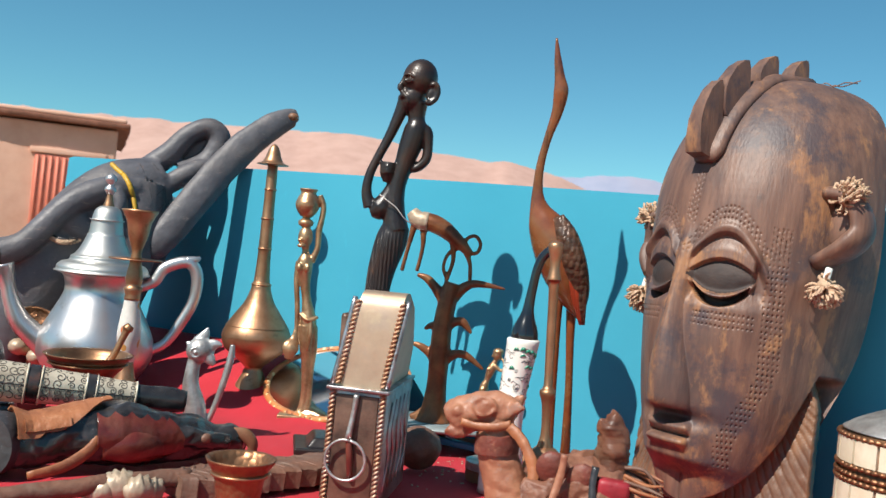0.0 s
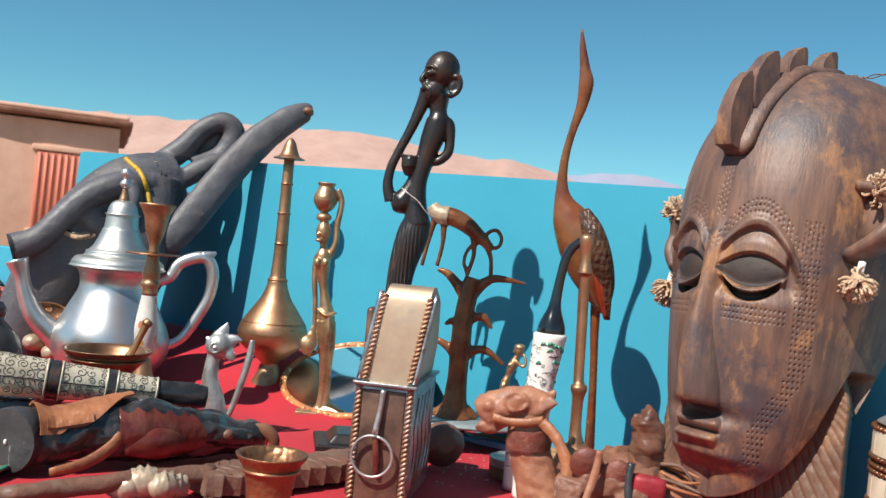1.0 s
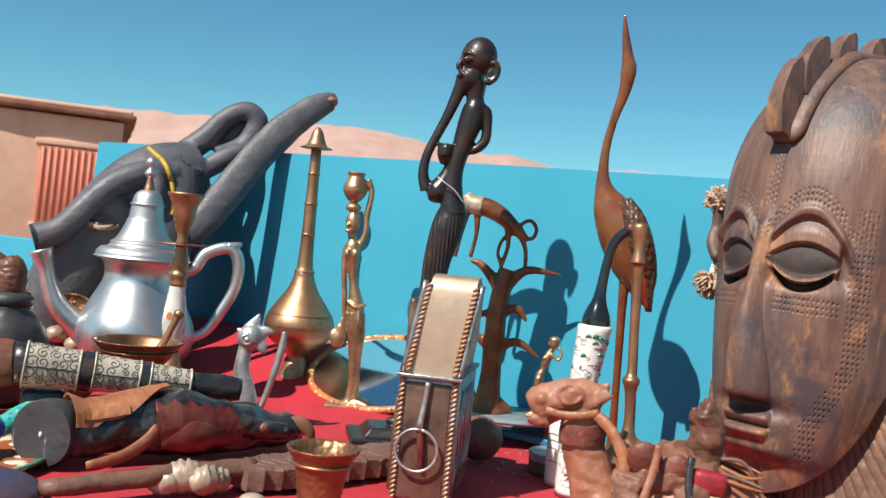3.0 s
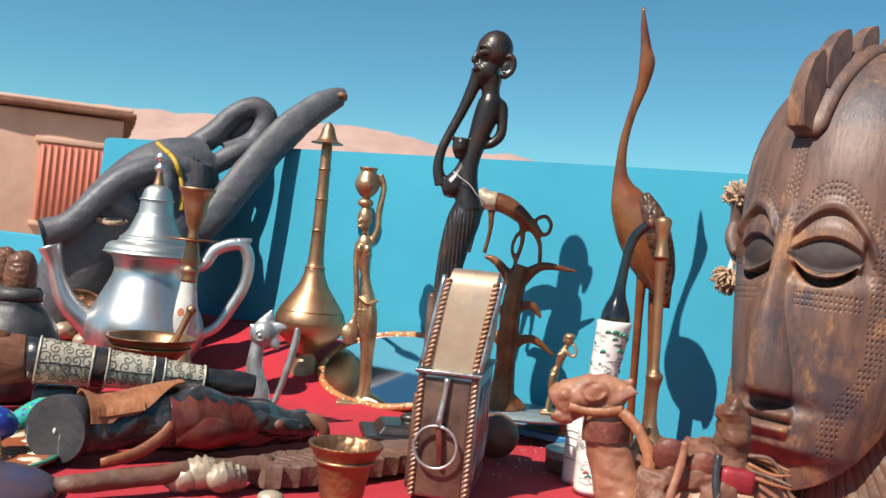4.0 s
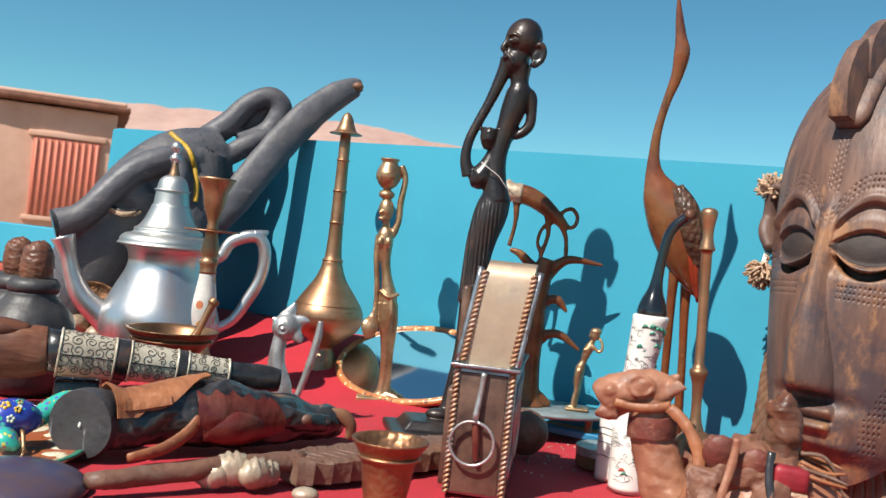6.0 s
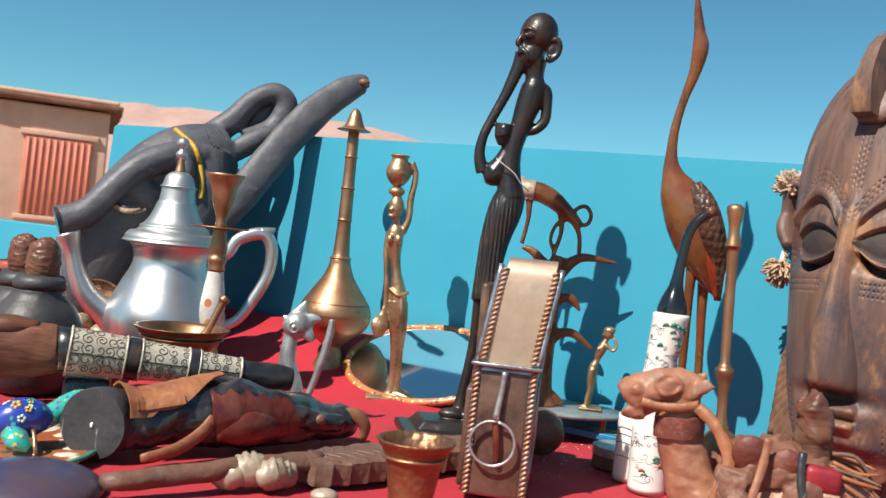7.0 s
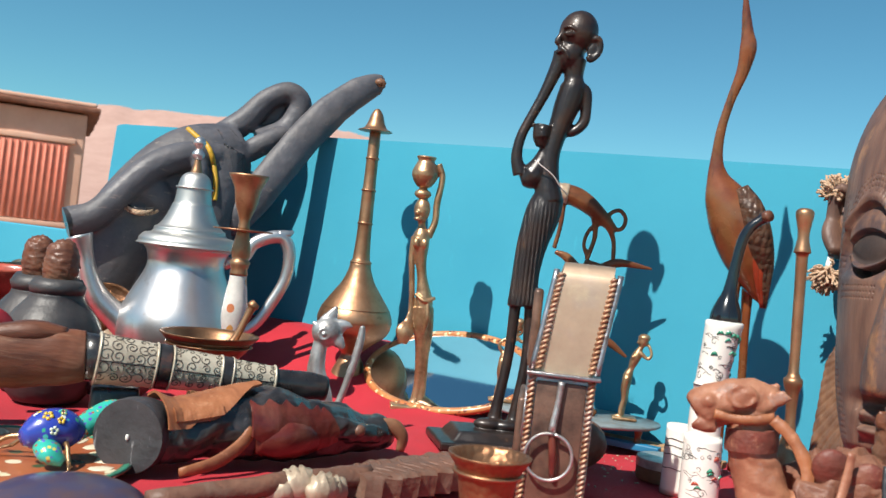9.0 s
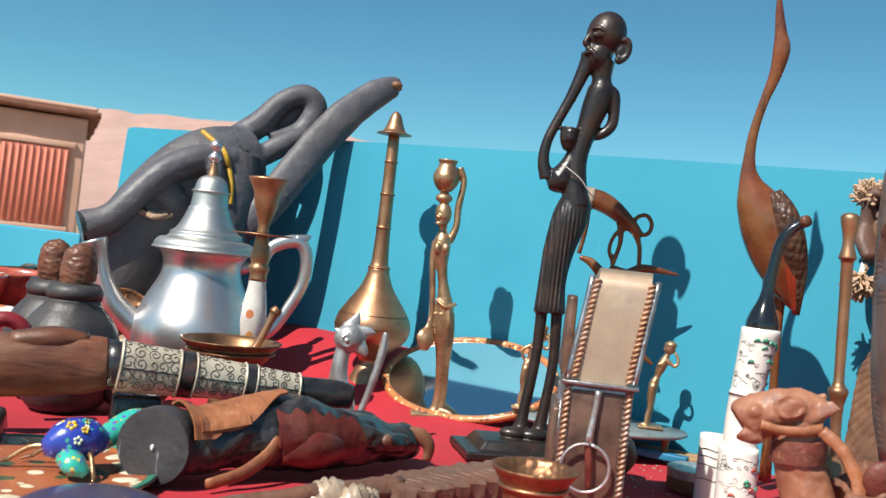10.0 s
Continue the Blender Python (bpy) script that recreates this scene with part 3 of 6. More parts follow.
def dotted(s, h):
    """Punched dashes in uneven rows, some of them worn away."""
    s, h = s + 0.0007 * noise.noise(Vector((s * 55, h * 55, 2))), h + 0.0008 * noise.noise(Vector((s * 45, h * 45, 8)))
    deep = 0.0006 + 0.0008 * (0.5 + noise.noise(Vector((s * 130, h * 130, 5))))
    return -max(0.0, deep) * (max(0.0, math.sin(s * 1850)) * max(0.0, math.sin(h * 1450)) > 0.34)


def mask_relief(s, h):
    """Height of the carving over the plain shell, at s across from the middle and h up from the foot."""
    a = abs(s)
    d = 0.0
    # nose: a narrow sharp ridge that widens to a cut-off tip
    f = sm(h, 0.215, 0.090)
    if h > 0.084:
        wide = 0.0065 + 0.0145 * f ** 2.5
        d += (0.005 + 0.0125 * f ** 1.5) * max(0.0, 1 - (max(0.0, a - 0.0012) / wide) ** 1.25) ** 0.85 * sm(h, 0.228, 0.195)
    # brows and the sockets below them
    arch = 0.2175 - 0.030 * ((a - 0.036) / 0.034) ** 2
    inside = sm(arch - h, 0.0, 0.004) * sm(a, 0.006, 0.012) * sm(0.078 - a, 0.0, 0.010) * sm(h, 0.160, 0.176)
    d -= 0.0058 * inside
    d += 0.0024 * bell(arch + 0.003 - h, 0.004) * sm(a, 0.004, 0.012) * sm(0.080 - a, 0, 0.012)
    # heavy lid over a flat almond, lower lid, slit under it
    e, g = (a - 0.036) / 0.031, h - 0.1845
    if abs(e) < 1:
        edge = sm(1 - abs(e), 0, 0.22)
        lid = 0.0125 * (1 - e * e)
        d += 0.0056 * sm(g, lid - 0.0012, lid + 0.0010) * sm(lid + 0.022 - g, 0.0, 0.016) * edge
        if -lid < g < lid:
            d += 0.0026 * edge * (1 - (g / max(lid, 1e-4)) ** 2)
        d += 0.0052 * bell(g + lid + 0.0022, 0.0026) * edge
        d -= 0.0120 * sm(0.0036 - abs(g + lid + 0.0068 - 0.004 * e * e), 0, 0.0012) * sm(0.85 - abs(e), 0, 0.2)
    # mouth: hollow under the nose, two thin lips, receding chin
    d -= 0.010 * bell(h - 0.078, 0.006) * bell(a, 0.03)
    for hh, ww, up in ((0.0720, 0.020, 0.0055), (0.0600, 0.018, 0.0060)):
        d += up * bell(h - hh, 0.0042) * sm(ww + 0.005 - a, 0.0, 0.007)
    d -= 0.005 * bell(h - 0.0648, 0.0014) * sm(0.024 - a, 0, 0.006)
    # jaw edge, undercut where the beard collar passes behind it
    u = a / (0.165 * min(1.0, mask_width(h) / 0.09))
    jaw = 0.015 + 0.135 * u ** 3.6 + 0.9 * max(0.0, u - 0.80) ** 1.1
    if h >= jaw - 0.003:
        d -= 0.018 * sm(0.050 - h, 0.0, 0.016) * bell(a, 0.040) * sm(h - jaw, -0.003, 0.0)
    if h < jaw and h < 0.124:
        d -= 0.036 * sm(jaw - h, 0.0, 0.004) * sm(0.124 - h, 0.0, 0.012)
    # punched dots: forehead arches and cheeks in one band, under the eyes, up the middle
    line = 0.075 - 0.032 * sm(0.125 - h, 0.0, 0.072)
    if (a < 0.074 and arch + 0.006 < h < arch + 0.020 and h > 0.2) or (abs(a - line - 0.004) < 0.0072 and max(0.046, jaw + 0.006) < h < 0.224) \
            or (0.147 < h < 0.160 and 0.018 < a < 0.066) or (a < 0.0058 and 0.222 < h < 0.262):
        d += dotted(s, h - (arch if h > 0.2 else 0.0))
    return d


def mask_point(u, h, extra=0.0):
    w, dp, back = mask_width(h), mask_depth(h), mask_back(h)
    q = u * math.pi / 2
    c = math.cos(q)
    a, out = w * math.sin(q), back + (dp - back) * c ** 0.85
    k = mask_relief(u * 0.165 * min(1.0, w / 0.09), h) * (1 if abs(u) < 0.94 else max(0.0, (1 - abs(u)) / 0.06)) + extra
    nx, ny = math.sin(q) * dp, c * w
    nl = math.hypot(nx, ny) or 1.0
    return Vector((a + k * nx / nl, -(out + k * ny / nl), h))


mask = thing("carved_mask", "large dark brown carved wooden face mask leaning on the blue board", "mask", 0.278, 0.806, 0.7505, -45.0)
mask.matrix_basis = pose(0.291, 0.819, 0.7425, 0, 0, -52) @ pose(0, 0, 0, -4, 0, 0) @ Matrix.Diagonal((1.04, 1.04, 1.04, 1))
bm = bmesh.new()
MU, MH = 480, 500
cells_ = set()
rows = []
for k in range(MH + 1):
    h = 0.009 + (0.3538 - 0.009) * k / MH
    rows.append([bm.verts.new(mask_point(-1 + 2 * i / MU, h)) for i in range(MU + 1)])
for a, b in zip(rows, rows[1:]):
    for i in range(MU):
        bm.faces.new((a[i], a[i + 1], b[i + 1], b[i]))
bm.faces.new(rows[0][::-1])
# eye almonds and the slits below them take the dark wood colour
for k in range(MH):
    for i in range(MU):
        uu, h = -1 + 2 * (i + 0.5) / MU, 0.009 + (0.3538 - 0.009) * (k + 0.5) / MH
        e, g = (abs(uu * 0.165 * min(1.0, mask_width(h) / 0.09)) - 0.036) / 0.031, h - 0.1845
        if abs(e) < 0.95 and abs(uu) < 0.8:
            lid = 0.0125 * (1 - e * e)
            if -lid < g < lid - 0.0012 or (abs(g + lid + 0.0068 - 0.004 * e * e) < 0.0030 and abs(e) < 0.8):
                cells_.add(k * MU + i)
bm.faces.ensure_lookup_table()
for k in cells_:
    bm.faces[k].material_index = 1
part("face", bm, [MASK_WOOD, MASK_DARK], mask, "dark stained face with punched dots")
# ribbed beard collar: a curved board that fans out behind the jaw
bm = bmesh.new()
CV, CH = 300, 70
front_rows, back_rows = [], []
for k in range(CH + 1):
    h = 0.009 + 0.115 * k / CH
    wide = (0.084 - 0.004 * h / 0.12) * (1 - 0.10 * sm(h, 0.095, 0.124))
    fr, bk = [], []
    for i in range(CV + 1):
        v = -1 + 2 * i / CV
        x = v * wide - 0.007
        y = 0.050 + 0.030 * (1 - h / 0.13) * (1 - v * v)
        rib = math.sin(math.atan2(abs(x), 0.150 - h) * 120 + 2.0 * noise.noise(Vector((x * 30, h * 30, 1))))
        y += 0.0009 * fbm(x, h, 2, 60) - 0.0009 * (rib > 0.72)
        fr.append(bm.verts.new((x, -y, h)))
        bk.append(bm.verts.new((x * 0.985, -y + 0.009, h)))
    front_rows.append(fr)
    back_rows.append(bk)
for rows_ in (front_rows, back_rows):
    for p, q in zip(rows_, rows_[1:]):
        for i in range(CV):
            bm.faces.new((p[i], p[i + 1], q[i + 1], q[i]))
for i in (0, CV):
    for k in range(CH):
        bm.faces.new((front_rows[k][i], front_rows[k + 1][i], back_rows[k + 1][i], back_rows[k][i]))
for k in (0, CH):
    for i in range(CV):
        bm.faces.new((front_rows[k][i], front_rows[k][i + 1], back_rows[k][i + 1], back_rows[k][i]))
# wood paler than the face: rubbed wear plus sunlight put into the colour
part("beard_collar", bm, MASK_LIGHT, mask, "worn brown collar with fine carved ribs, sunlit tone in its colour")
# crest of four upright blades over the crown, on a raised band
bm = bmesh.new()
line = []
for h in np.linspace(0.269, 0.3535, 12):
    p = mask_point(0.0, float(h))
    line.append((0.001, p.y - 0.003 + 0.005 * (h - 0.269) / 0.0845, p.z))
tube(bm, line, [0.0090] + [0.0132] * (len(line) - 1), 18, 0.50, n=2, ref=(0, -0.7, 0.7))
part("crest_band", bm, MASK_WOOD, mask)
for h, wide, tall, lean, fore in ((0.281, 0.0235, 0.050, 2, -0.013), (0.3120, 0.0275, 0.042, 0, -0.005), (0.3365, 0.0225, 0.030, -2, 0.006), (0.3500, 0.0195, 0.024, -4, 0.018)):
    p = mask_point(0.0, h)
    bm = bmesh.new()
    outline = [(0.50, -0.25), (-0.40, -0.14), (-0.50, -0.02), (-0.52, 0.34), (-0.40, 0.56), (-0.10, 0.84), (0.24, 1.00), (0.40, 1.02), (0.48, 0.90), (0.52, 0.30), (0.50, -0.1)]
    m = Matrix.Translation((0, p.y + 0.003 + fore, p.z)) @ pose(0, 0, 0, lean, 0, 0)
    sides = []
    for x in (-1, 1):
        sides.append([bm.verts.new(m @ Vector((x * 0.0072 * (1 - 0.45 * v), q * wide, v * tall))) for q, v in outline])
    bm.faces.new(sides[0])
    bm.faces.new(sides[1][::-1])
    for k in range(len(outline)):
        j = (k + 1) % len(outline)
        bm.faces.new((sides[0][k], sides[1][k], sides[1][j], sides[0][j]))
    bmesh.ops.bevel(bm, geom=[e for e in bm.edges if e.calc_face_angle(0) > 0.8], offset=0.0010, segments=2, affect="EDGES")
    crisp(part("crest_blade", bm, MASK_WOOD, mask), 35)


def tuft(parent, c, r, seed, way):
    """A knotted cotton tassel: a small knot and many loose strands that bend away from it."""
    rnd = random.Random(seed)
    bm = bmesh.new()
    c, way = Vector(c), Vector(way).normalized()
    blob(bm, c, (r * 0.5, r * 0.5, r * 0.5), (0, 0, 0), 10, 8)
    for _ in range(110):
        v = (Vector((rnd.gauss(0, 1), rnd.gauss(0, 1), rnd.gauss(0, 1))).normalized() + way * 0.75).normalized()
        q = v.orthogonal().normalized() * r * rnd.uniform(-0.35, 0.35)
        e = r * rnd.uniform(0.9, 1.25)
        tube(bm, [c + v * r * 0.2, c + v * e * 0.65 + q, c + v * e + q * 0.5 + way * r * 0.15], [r * 0.07, r * 0.105, r * 0.07], 6, n=3)
    return part("cotton_tuft", bm, COTTON, parent, "frayed raw cotton tassel")


for side in (-1, 1):
    bm = bmesh.new()
    base = mask_point(side * 0.72, 0.235)
    low, reach = (0.020, 0.35) if side < 0 else (0.0, 1.0)
    ear = [(base.x - side * reach * 0.004, base.y, 0.254 - low), (base.x + side * reach * 0.014, base.y, 0.250 - low), (base.x + side * reach * 0.021, base.y + 0.004, 0.230 - low),
           (base.x + side * reach * 0.014, base.y, 0.216 - low), (base.x - side * reach * 0.006, base.y - 0.002, 0.203 - low)]
    tube(bm, ear, [0.006, 0.0060, 0.0065, 0.0072, 0.006], 14, 2.0, n=6)
    blob(bm, (base.x + side * reach * 0.004, base.y + 0.004, 0.232 - low), (0.014 * reach, 0.006, 0.018))
    part("ear", bm, MASK_WOOD, mask)
    tuft(mask, (base.x + side * reach * 0.012, base.y - 0.006, 0.250 - low), 0.0122, 5 + side, (0.5 * side, 0.1, 0.4))
    tuft(mask, (base.x + side * reach * 0.006, base.y - 0.008, 0.187 - low), 0.0122, 9 + side, (0.1 * side, 0.0, -1))
    bm = bmesh.new()
    tube(bm, [(base.x + side * reach * 0.006, base.y - 0.006, 0.200 - low), (base.x + side * reach * 0.006, base.y - 0.008, 0.192 - low)], 0.0026, 10)
    part("bead", bm, CERAMIC, mask, "small white bead")
bm = bmesh.new()
tube(bm, [(0.002, 0.0, 0.352), (0.008, 0.004, 0.360), (0.016, 0.006, 0.357), (0.024, 0.008, 0.360), (0.034, 0.010, 0.359)], 0.0005, 6)
tube(bm, [(0.013, 0.005, 0.352), (0.015, 0.006, 0.358), (0.022, 0.008, 0.357), (0.036, 0.010, 0.361)], 0.0005, 6)
part("wire", bm, DARK_WOOD, mask, "thin twisted hanging wire")

# ---- charcoal ox mask ----
ox = thing("ox_mask", "charcoal painted wooden ox mask with long ears, against the board", "mask", -0.40, 1.14, 0.753, 18.8)
bm = bmesh.new()
tube(bm, [(0.040, 0.030, 0.236), (-0.010, 0.010, 0.214), (-0.052, -0.005, 0.168), (-0.085, -0.015, 0.115), (-0.108, -0.02, 0.062), (-0.12, -0.02, 0.012)], [0.036, 0.046, 0.047, 0.043, 0.036, 0.028], 24, 0.8)
tube(bm, [(0.015, 0.03, 0.250), (0.045, 0.03, 0.277), (0.066, 0.03, 0.303), (0.091, 0.03, 0.316), (0.105, 0.03, 0.302), (0.094, 0.03, 0.272), (0.062, 0.025, 0.252)], [0.016, 0.015, 0.013, 0.013, 0.015, 0.016, 0.016], 14, 0.9)
tube(bm, [(0.012, -0.020, 0.225), (-0.020, -0.034, 0.222), (-0.052, -0.042, 0.206), (-0.076, -0.046, 0.182), (-0.103, -0.05, 0.150), (-0.128, -0.05, 0.137)], [0.014, 0.016, 0.0155, 0.0145, 0.015, 0.018], 16, 1.0)
tube(bm, [(-0.010, -0.040, 0.222), (-0.004, -0.046, 0.205), (-0.010, -0.048, 0.186), (-0.022, -0.048, 0.172)], [0.010, 0.009, 0.007, 0.004], 12)
tube(bm, [(0.035, 0.055, 0.225), (0.020, 0.065, 0.170), (-0.010, 0.070, 0.100), (-0.030, 0.070, 0.030)], [0.036, 0.040, 0.042, 0.040], 24, 1.0)
tube(bm, [(0.010, 0.000, 0.235), (0.006, -0.012, 0.180), (-0.010, -0.015, 0.110), (-0.030, -0.015, 0.050), (-0.040, -0.015, 0.004)], [0.034, 0.040, 0.042, 0.040, 0.036], 24, 0.8)
blob(bm, (0.078, 0.042, 0.288), (0.022, 0.008, 0.034), (0, 35, 0))
tube(bm, [(0.040, 0.015, 0.232), (0.062, 0.012, 0.248), (0.084, 0.014, 0.262), (0.096, 0.020, 0.268)], [0.012, 0.013, 0.011, 0.006], 14, 0.8)
blob(bm, (-0.050, -0.036, 0.178), (0.026, 0.012, 0.019), (0, 45, 0))
ox_skin = bvhtree.BVHTree.FromBMesh(bm)


def on_ox(x, z, lift=0.0008):
    """The front of the ox's head at x across and z up."""
    hit = ox_skin.ray_cast(Vector((x, -0.3, z)), Vector((0, 1, 0)))[0]
    return hit + Vector((0, -lift, 0)) if hit else None


melt(part("head", bm, OX_WOOD, ox), 0.0020, 5)
bm = bmesh.new()
tube(bm, [(0.020, -0.016, 0.148), (0.044, -0.026, 0.166), (0.084, -0.016, 0.226), (0.128, 0.0, 0.287), (0.166, 0.008, 0.324), (0.190, 0.012, 0.340), (0.199, 0.012, 0.343)], [0.012, 0.0175, 0.0195, 0.0195, 0.0165, 0.0120, 0.005], 28, 0.55, n=8)
for w in bm.verts:
    w.co += Vector((0.0012 * fbm(*w.co, 30), 0, 0.0012 * fbm(*w.co, 34)))
crisp(part("long_ear", bm, OX_WOOD, ox), 24)
bm = bmesh.new()
for k in range(13):
    q = -0.2 + 1.5 * k / 12 * math.pi * 0.62
    blob(bm, (-0.060 - 0.0175 * math.cos(q), -0.0535 + 0.004 * abs(math.cos(q)), 0.163 - 0.0085 * math.sin(q)), 0.0017, u=8, v=6)
part("eye_beading", bm, COTTON, ox, "row of pale dots under the eye")
bm = bmesh.new()
tube(bm, [(-0.075, -0.0500, 0.163), (-0.062, -0.0545, 0.1595), (-0.046, -0.0525, 0.163)], [0.0008, 0.0020, 0.0008], 8)
part("eye_slit", bm, BLACK_WOOD, ox)
bm = bmesh.new()
tube(bm, [(-0.074, -0.0512, 0.1605), (-0.062, -0.0548, 0.1562), (-0.048, -0.0530, 0.1600)], [0.0014, 0.0036, 0.0014], 10, 0.6)
part("eye_white", bm, COTTON, ox, "pale crescent under the eye slit")
bm = bmesh.new()
tube(bm, [(-0.125, -0.052, 0.139), (-0.131, -0.053, 0.137)], [0.0150, 0.0165], 18)
crisp(part("nose", bm, BLACK_WOOD, ox, "cut wooden snout end"))
part("worn_spot", blob(bmesh.new(), (0.193, 0.006, 0.341), (0.007, 0.006, 0.005)), OX_WORN, ox, "worn brown wood")
# painted and carved collar: a yellow band, two cut lines with lozenges between them
def ox_line(rows, r, name, material, label=""):
    pts = [q for q in (on_ox(x, z, -0.0013 if r < 0.002 else 0.0002) for x, z in spline(rows, 6)) if q]
    if len(pts) > 2:
        part(name, tube(bmesh.new(), pts, r, 8, n=2), material, ox, label)


ox_line([(-0.020, 0.2540), (-0.0125, 0.2476), (-0.0030, 0.2400), (0.0050, 0.2277), (0.0107, 0.2111), (0.0137, 0.1931), (0.0137, 0.1780)], 0.0030, "painted_band", YELLOW, "yellow painted band")
ox_line([(0.012, 0.258), (0.022, 0.240), (0.029, 0.220), (0.032, 0.196), (0.032, 0.172)], 0.0011, "carved_line", BLACK_WOOD)
ox_line([(0.026, 0.262), (0.040, 0.246), (0.048, 0.226), (0.050, 0.200), (0.048, 0.176)], 0.0011, "carved_line", BLACK_WOOD)
for k in range(4):
    z = 0.246 - 0.017 * k
    x = (0.019, 0.027, 0.031, 0.032)[k]
    ox_line([(x, z), (x + 0.008, z - 0.007), (x + 0.016, z - 0.012)], 0.0009, "carved_cross", BLACK_WOOD)
    ox_line([(x + 0.016, z + 0.002), (x + 0.009, z - 0.006), (x + 0.002, z - 0.014)], 0.0009, "carved_cross", BLACK_WOOD)

# ---- teapot ----
tea = thing("teapot", "polished pewter teapot with domed lid and curved spout", "teapot", -0.375, 1.03, 0.753, 19.4)
bm = lathe([(0.0005, 0.003), (0.040, 0.0), (0.043, 0.006), (0.046, 0.012), (0.058, 0.030), (0.0615, 0.045), (0.0585, 0.062), (0.0475, 0.085), (0.0395, 0.101), (0.0375, 0.111), (0.0395, 0.121), (0.0425, 0.126), (0.034, 0.127), (0.001, 0.127)], 72, 4)
part("body", bm, SILVER, tea)
bm = lathe([(0.001, 0.127), (0.047, 0.127), (0.0485, 0.130), (0.0480, 0.1335), (0.0455, 0.1365), (0.0425, 0.1385), (0.0375, 0.1395), (0.0350, 0.1420), (0.0345, 0.1450), (0.0315, 0.1465), (0.0265, 0.1530), (0.0215, 0.1640), (0.0195, 0.1700), (0.0185, 0.1705), (0.0172, 0.180), (0.0165, 0.187), (0.0135, 0.197), (0.0075, 0.2015), (0.0005, 0.202)], 72, 3)
lid = part("lid", bm, LID_SILVER, tea, "brushed pewter domed lid")
bm = lathe([(0.001, 0.2005), (0.0060, 0.2010), (0.0050, 0.2050), (0.0034, 0.2120), (0.0030, 0.2150), (0.0005, 0.2152)], 24, 2)
part("knob_stem", bm, BRASS, lid, "brass knob stem")
bm = lathe([(0.001, 0.2145), (0.0034, 0.2150), (0.0064, 0.2195), (0.0050, 0.2232), (0.0030, 0.2250), (0.0036, 0.2268), (0.0062, 0.2310), (0.0050, 0.2352), (0.0005, 0.2385)], 28, 3)
part("knob", bm, SILVER, lid)
bm = bmesh.new()
tube(bm, [(-0.043, 0.040), (-0.060, 0.052), (-0.079, 0.069), (-0.0895, 0.090), (-0.0955, 0.110), (-0.102, 0.128)], [0.018, 0.0135, 0.0115, 0.009, 0.0085, 0.0125], 20, 1.0, 8)
part("spout", bm, SILVER, tea)
bm = bmesh.new()
tube(bm, [(0.036, 0.113), (0.055, 0.122), (0.066, 0.139), (0.090, 0.147), (0.101, 0.133), (0.100, 0.105), (0.088, 0.078), (0.074, 0.055), (0.057, 0.044)], [0.006, 0.006, 0.0065, 0.0068, 0.0068, 0.0062, 0.006, 0.0055, 0.006], 16, 0.8, 8)
tube(bm, [(0.088, 0.149), (0.098, 0.151), (0.103, 0.154)], [0.005, 0.004, 0.0015], 10)
part("handle", bm, SILVER, tea)
for z, r in ((0.127, 0.0455), (0.186, 0.0172)):
    bm = lathe([(r - 0.002, z - 0.0008), (r + 0.0012, z - 0.0008), (r + 0.0012, z + 0.0008), (r - 0.002, z + 0.0008)], 60, ring=True)
    part("ring", bm, LID_SILVER, tea)

# ---- candlestick, mortar ----
cs = thing("candlestick", "brass candlestick with a painted porcelain stem", "candlestick", -0.298, 0.922, 0.7505, 17.1)
bm = lathe([(0.001, 0.0), (0.022, 0.0), (0.023, 0.003), (0.019, 0.008), (0.012, 0.030), (0.008, 0.044), (0.0065, 0.052), (0.001, 0.052)], 40, 3)
part("foot", bm, BRASS, cs)
bm = lathe([(0.001, 0.051), (0.006, 0.051), (0.0085, 0.060), (0.0112, 0.076), (0.0100, 0.092), (0.0078, 0.108), (0.0068, 0.1135), (0.001, 0.1135)], 40, 3)
part("stem", bm, PORCELAIN, cs, "white porcelain stem with painted flowers")
bm = lathe([(0.001, 0.113), (0.0078, 0.113), (0.0072, 0.118), (0.0092, 0.125), (0.0070, 0.127), (0.0085, 0.134), (0.0058, 0.149), (0.0055, 0.152), (0.001, 0.152)], 40, 2)
part("collar", bm, BRASS, cs)
bm = lathe([(0.001, 0.1515), (0.0255, 0.1525), (0.0262, 0.1538), (0.001, 0.1532)], 48)
part("drip_plate", bm, BRASS, cs)
bm = lathe([(0.001, 0.153), (0.0055, 0.153), (0.0045, 0.160), (0.0068, 0.168), (0.0100, 0.178), (0.0118, 0.190), (0.0172, 0.2005), (0.0165, 0.2015), (0.0100, 0.192), (0.006, 0.175), (0.001, 0.174)], 44, 2)
part("cup", bm, BRASS, cs)

mortar = thing("mortar", "small wide brass mortar bowl on a foot", "mortar", -0.291, 0.815, 0.7505, 18.9)
bm = lathe([(0.001, 0.0), (0.024, 0.0), (0.024, 0.004), (0.016, 0.012), (0.0115, 0.030), (0.0135, 0.042), (0.0225, 0.053), (0.0300, 0.0615), (0.0320, 0.066), (0.0372, 0.0708), (0.0372, 0.0722), (0.0325, 0.0705), (0.0285, 0.063), (0.021, 0.055), (0.010, 0.047), (0.001, 0.046)], 56, 2)
part("bowl", bm, OLD_COPPER, mortar)
for k in range(2):
    bm = lathe([(0.0315, 0.0625 + 0.003 * k), (0.0335, 0.0635 + 0.003 * k), (0.0315, 0.0645 + 0.003 * k)], 56, ring=True)
    part("ring", bm, OLD_COPPER, mortar)
pestle = thing("pestle", "small brass pestle standing in the mortar", "pestle", -0.291, 0.815, 0.7505, 18.9)
bm = bmesh.new()
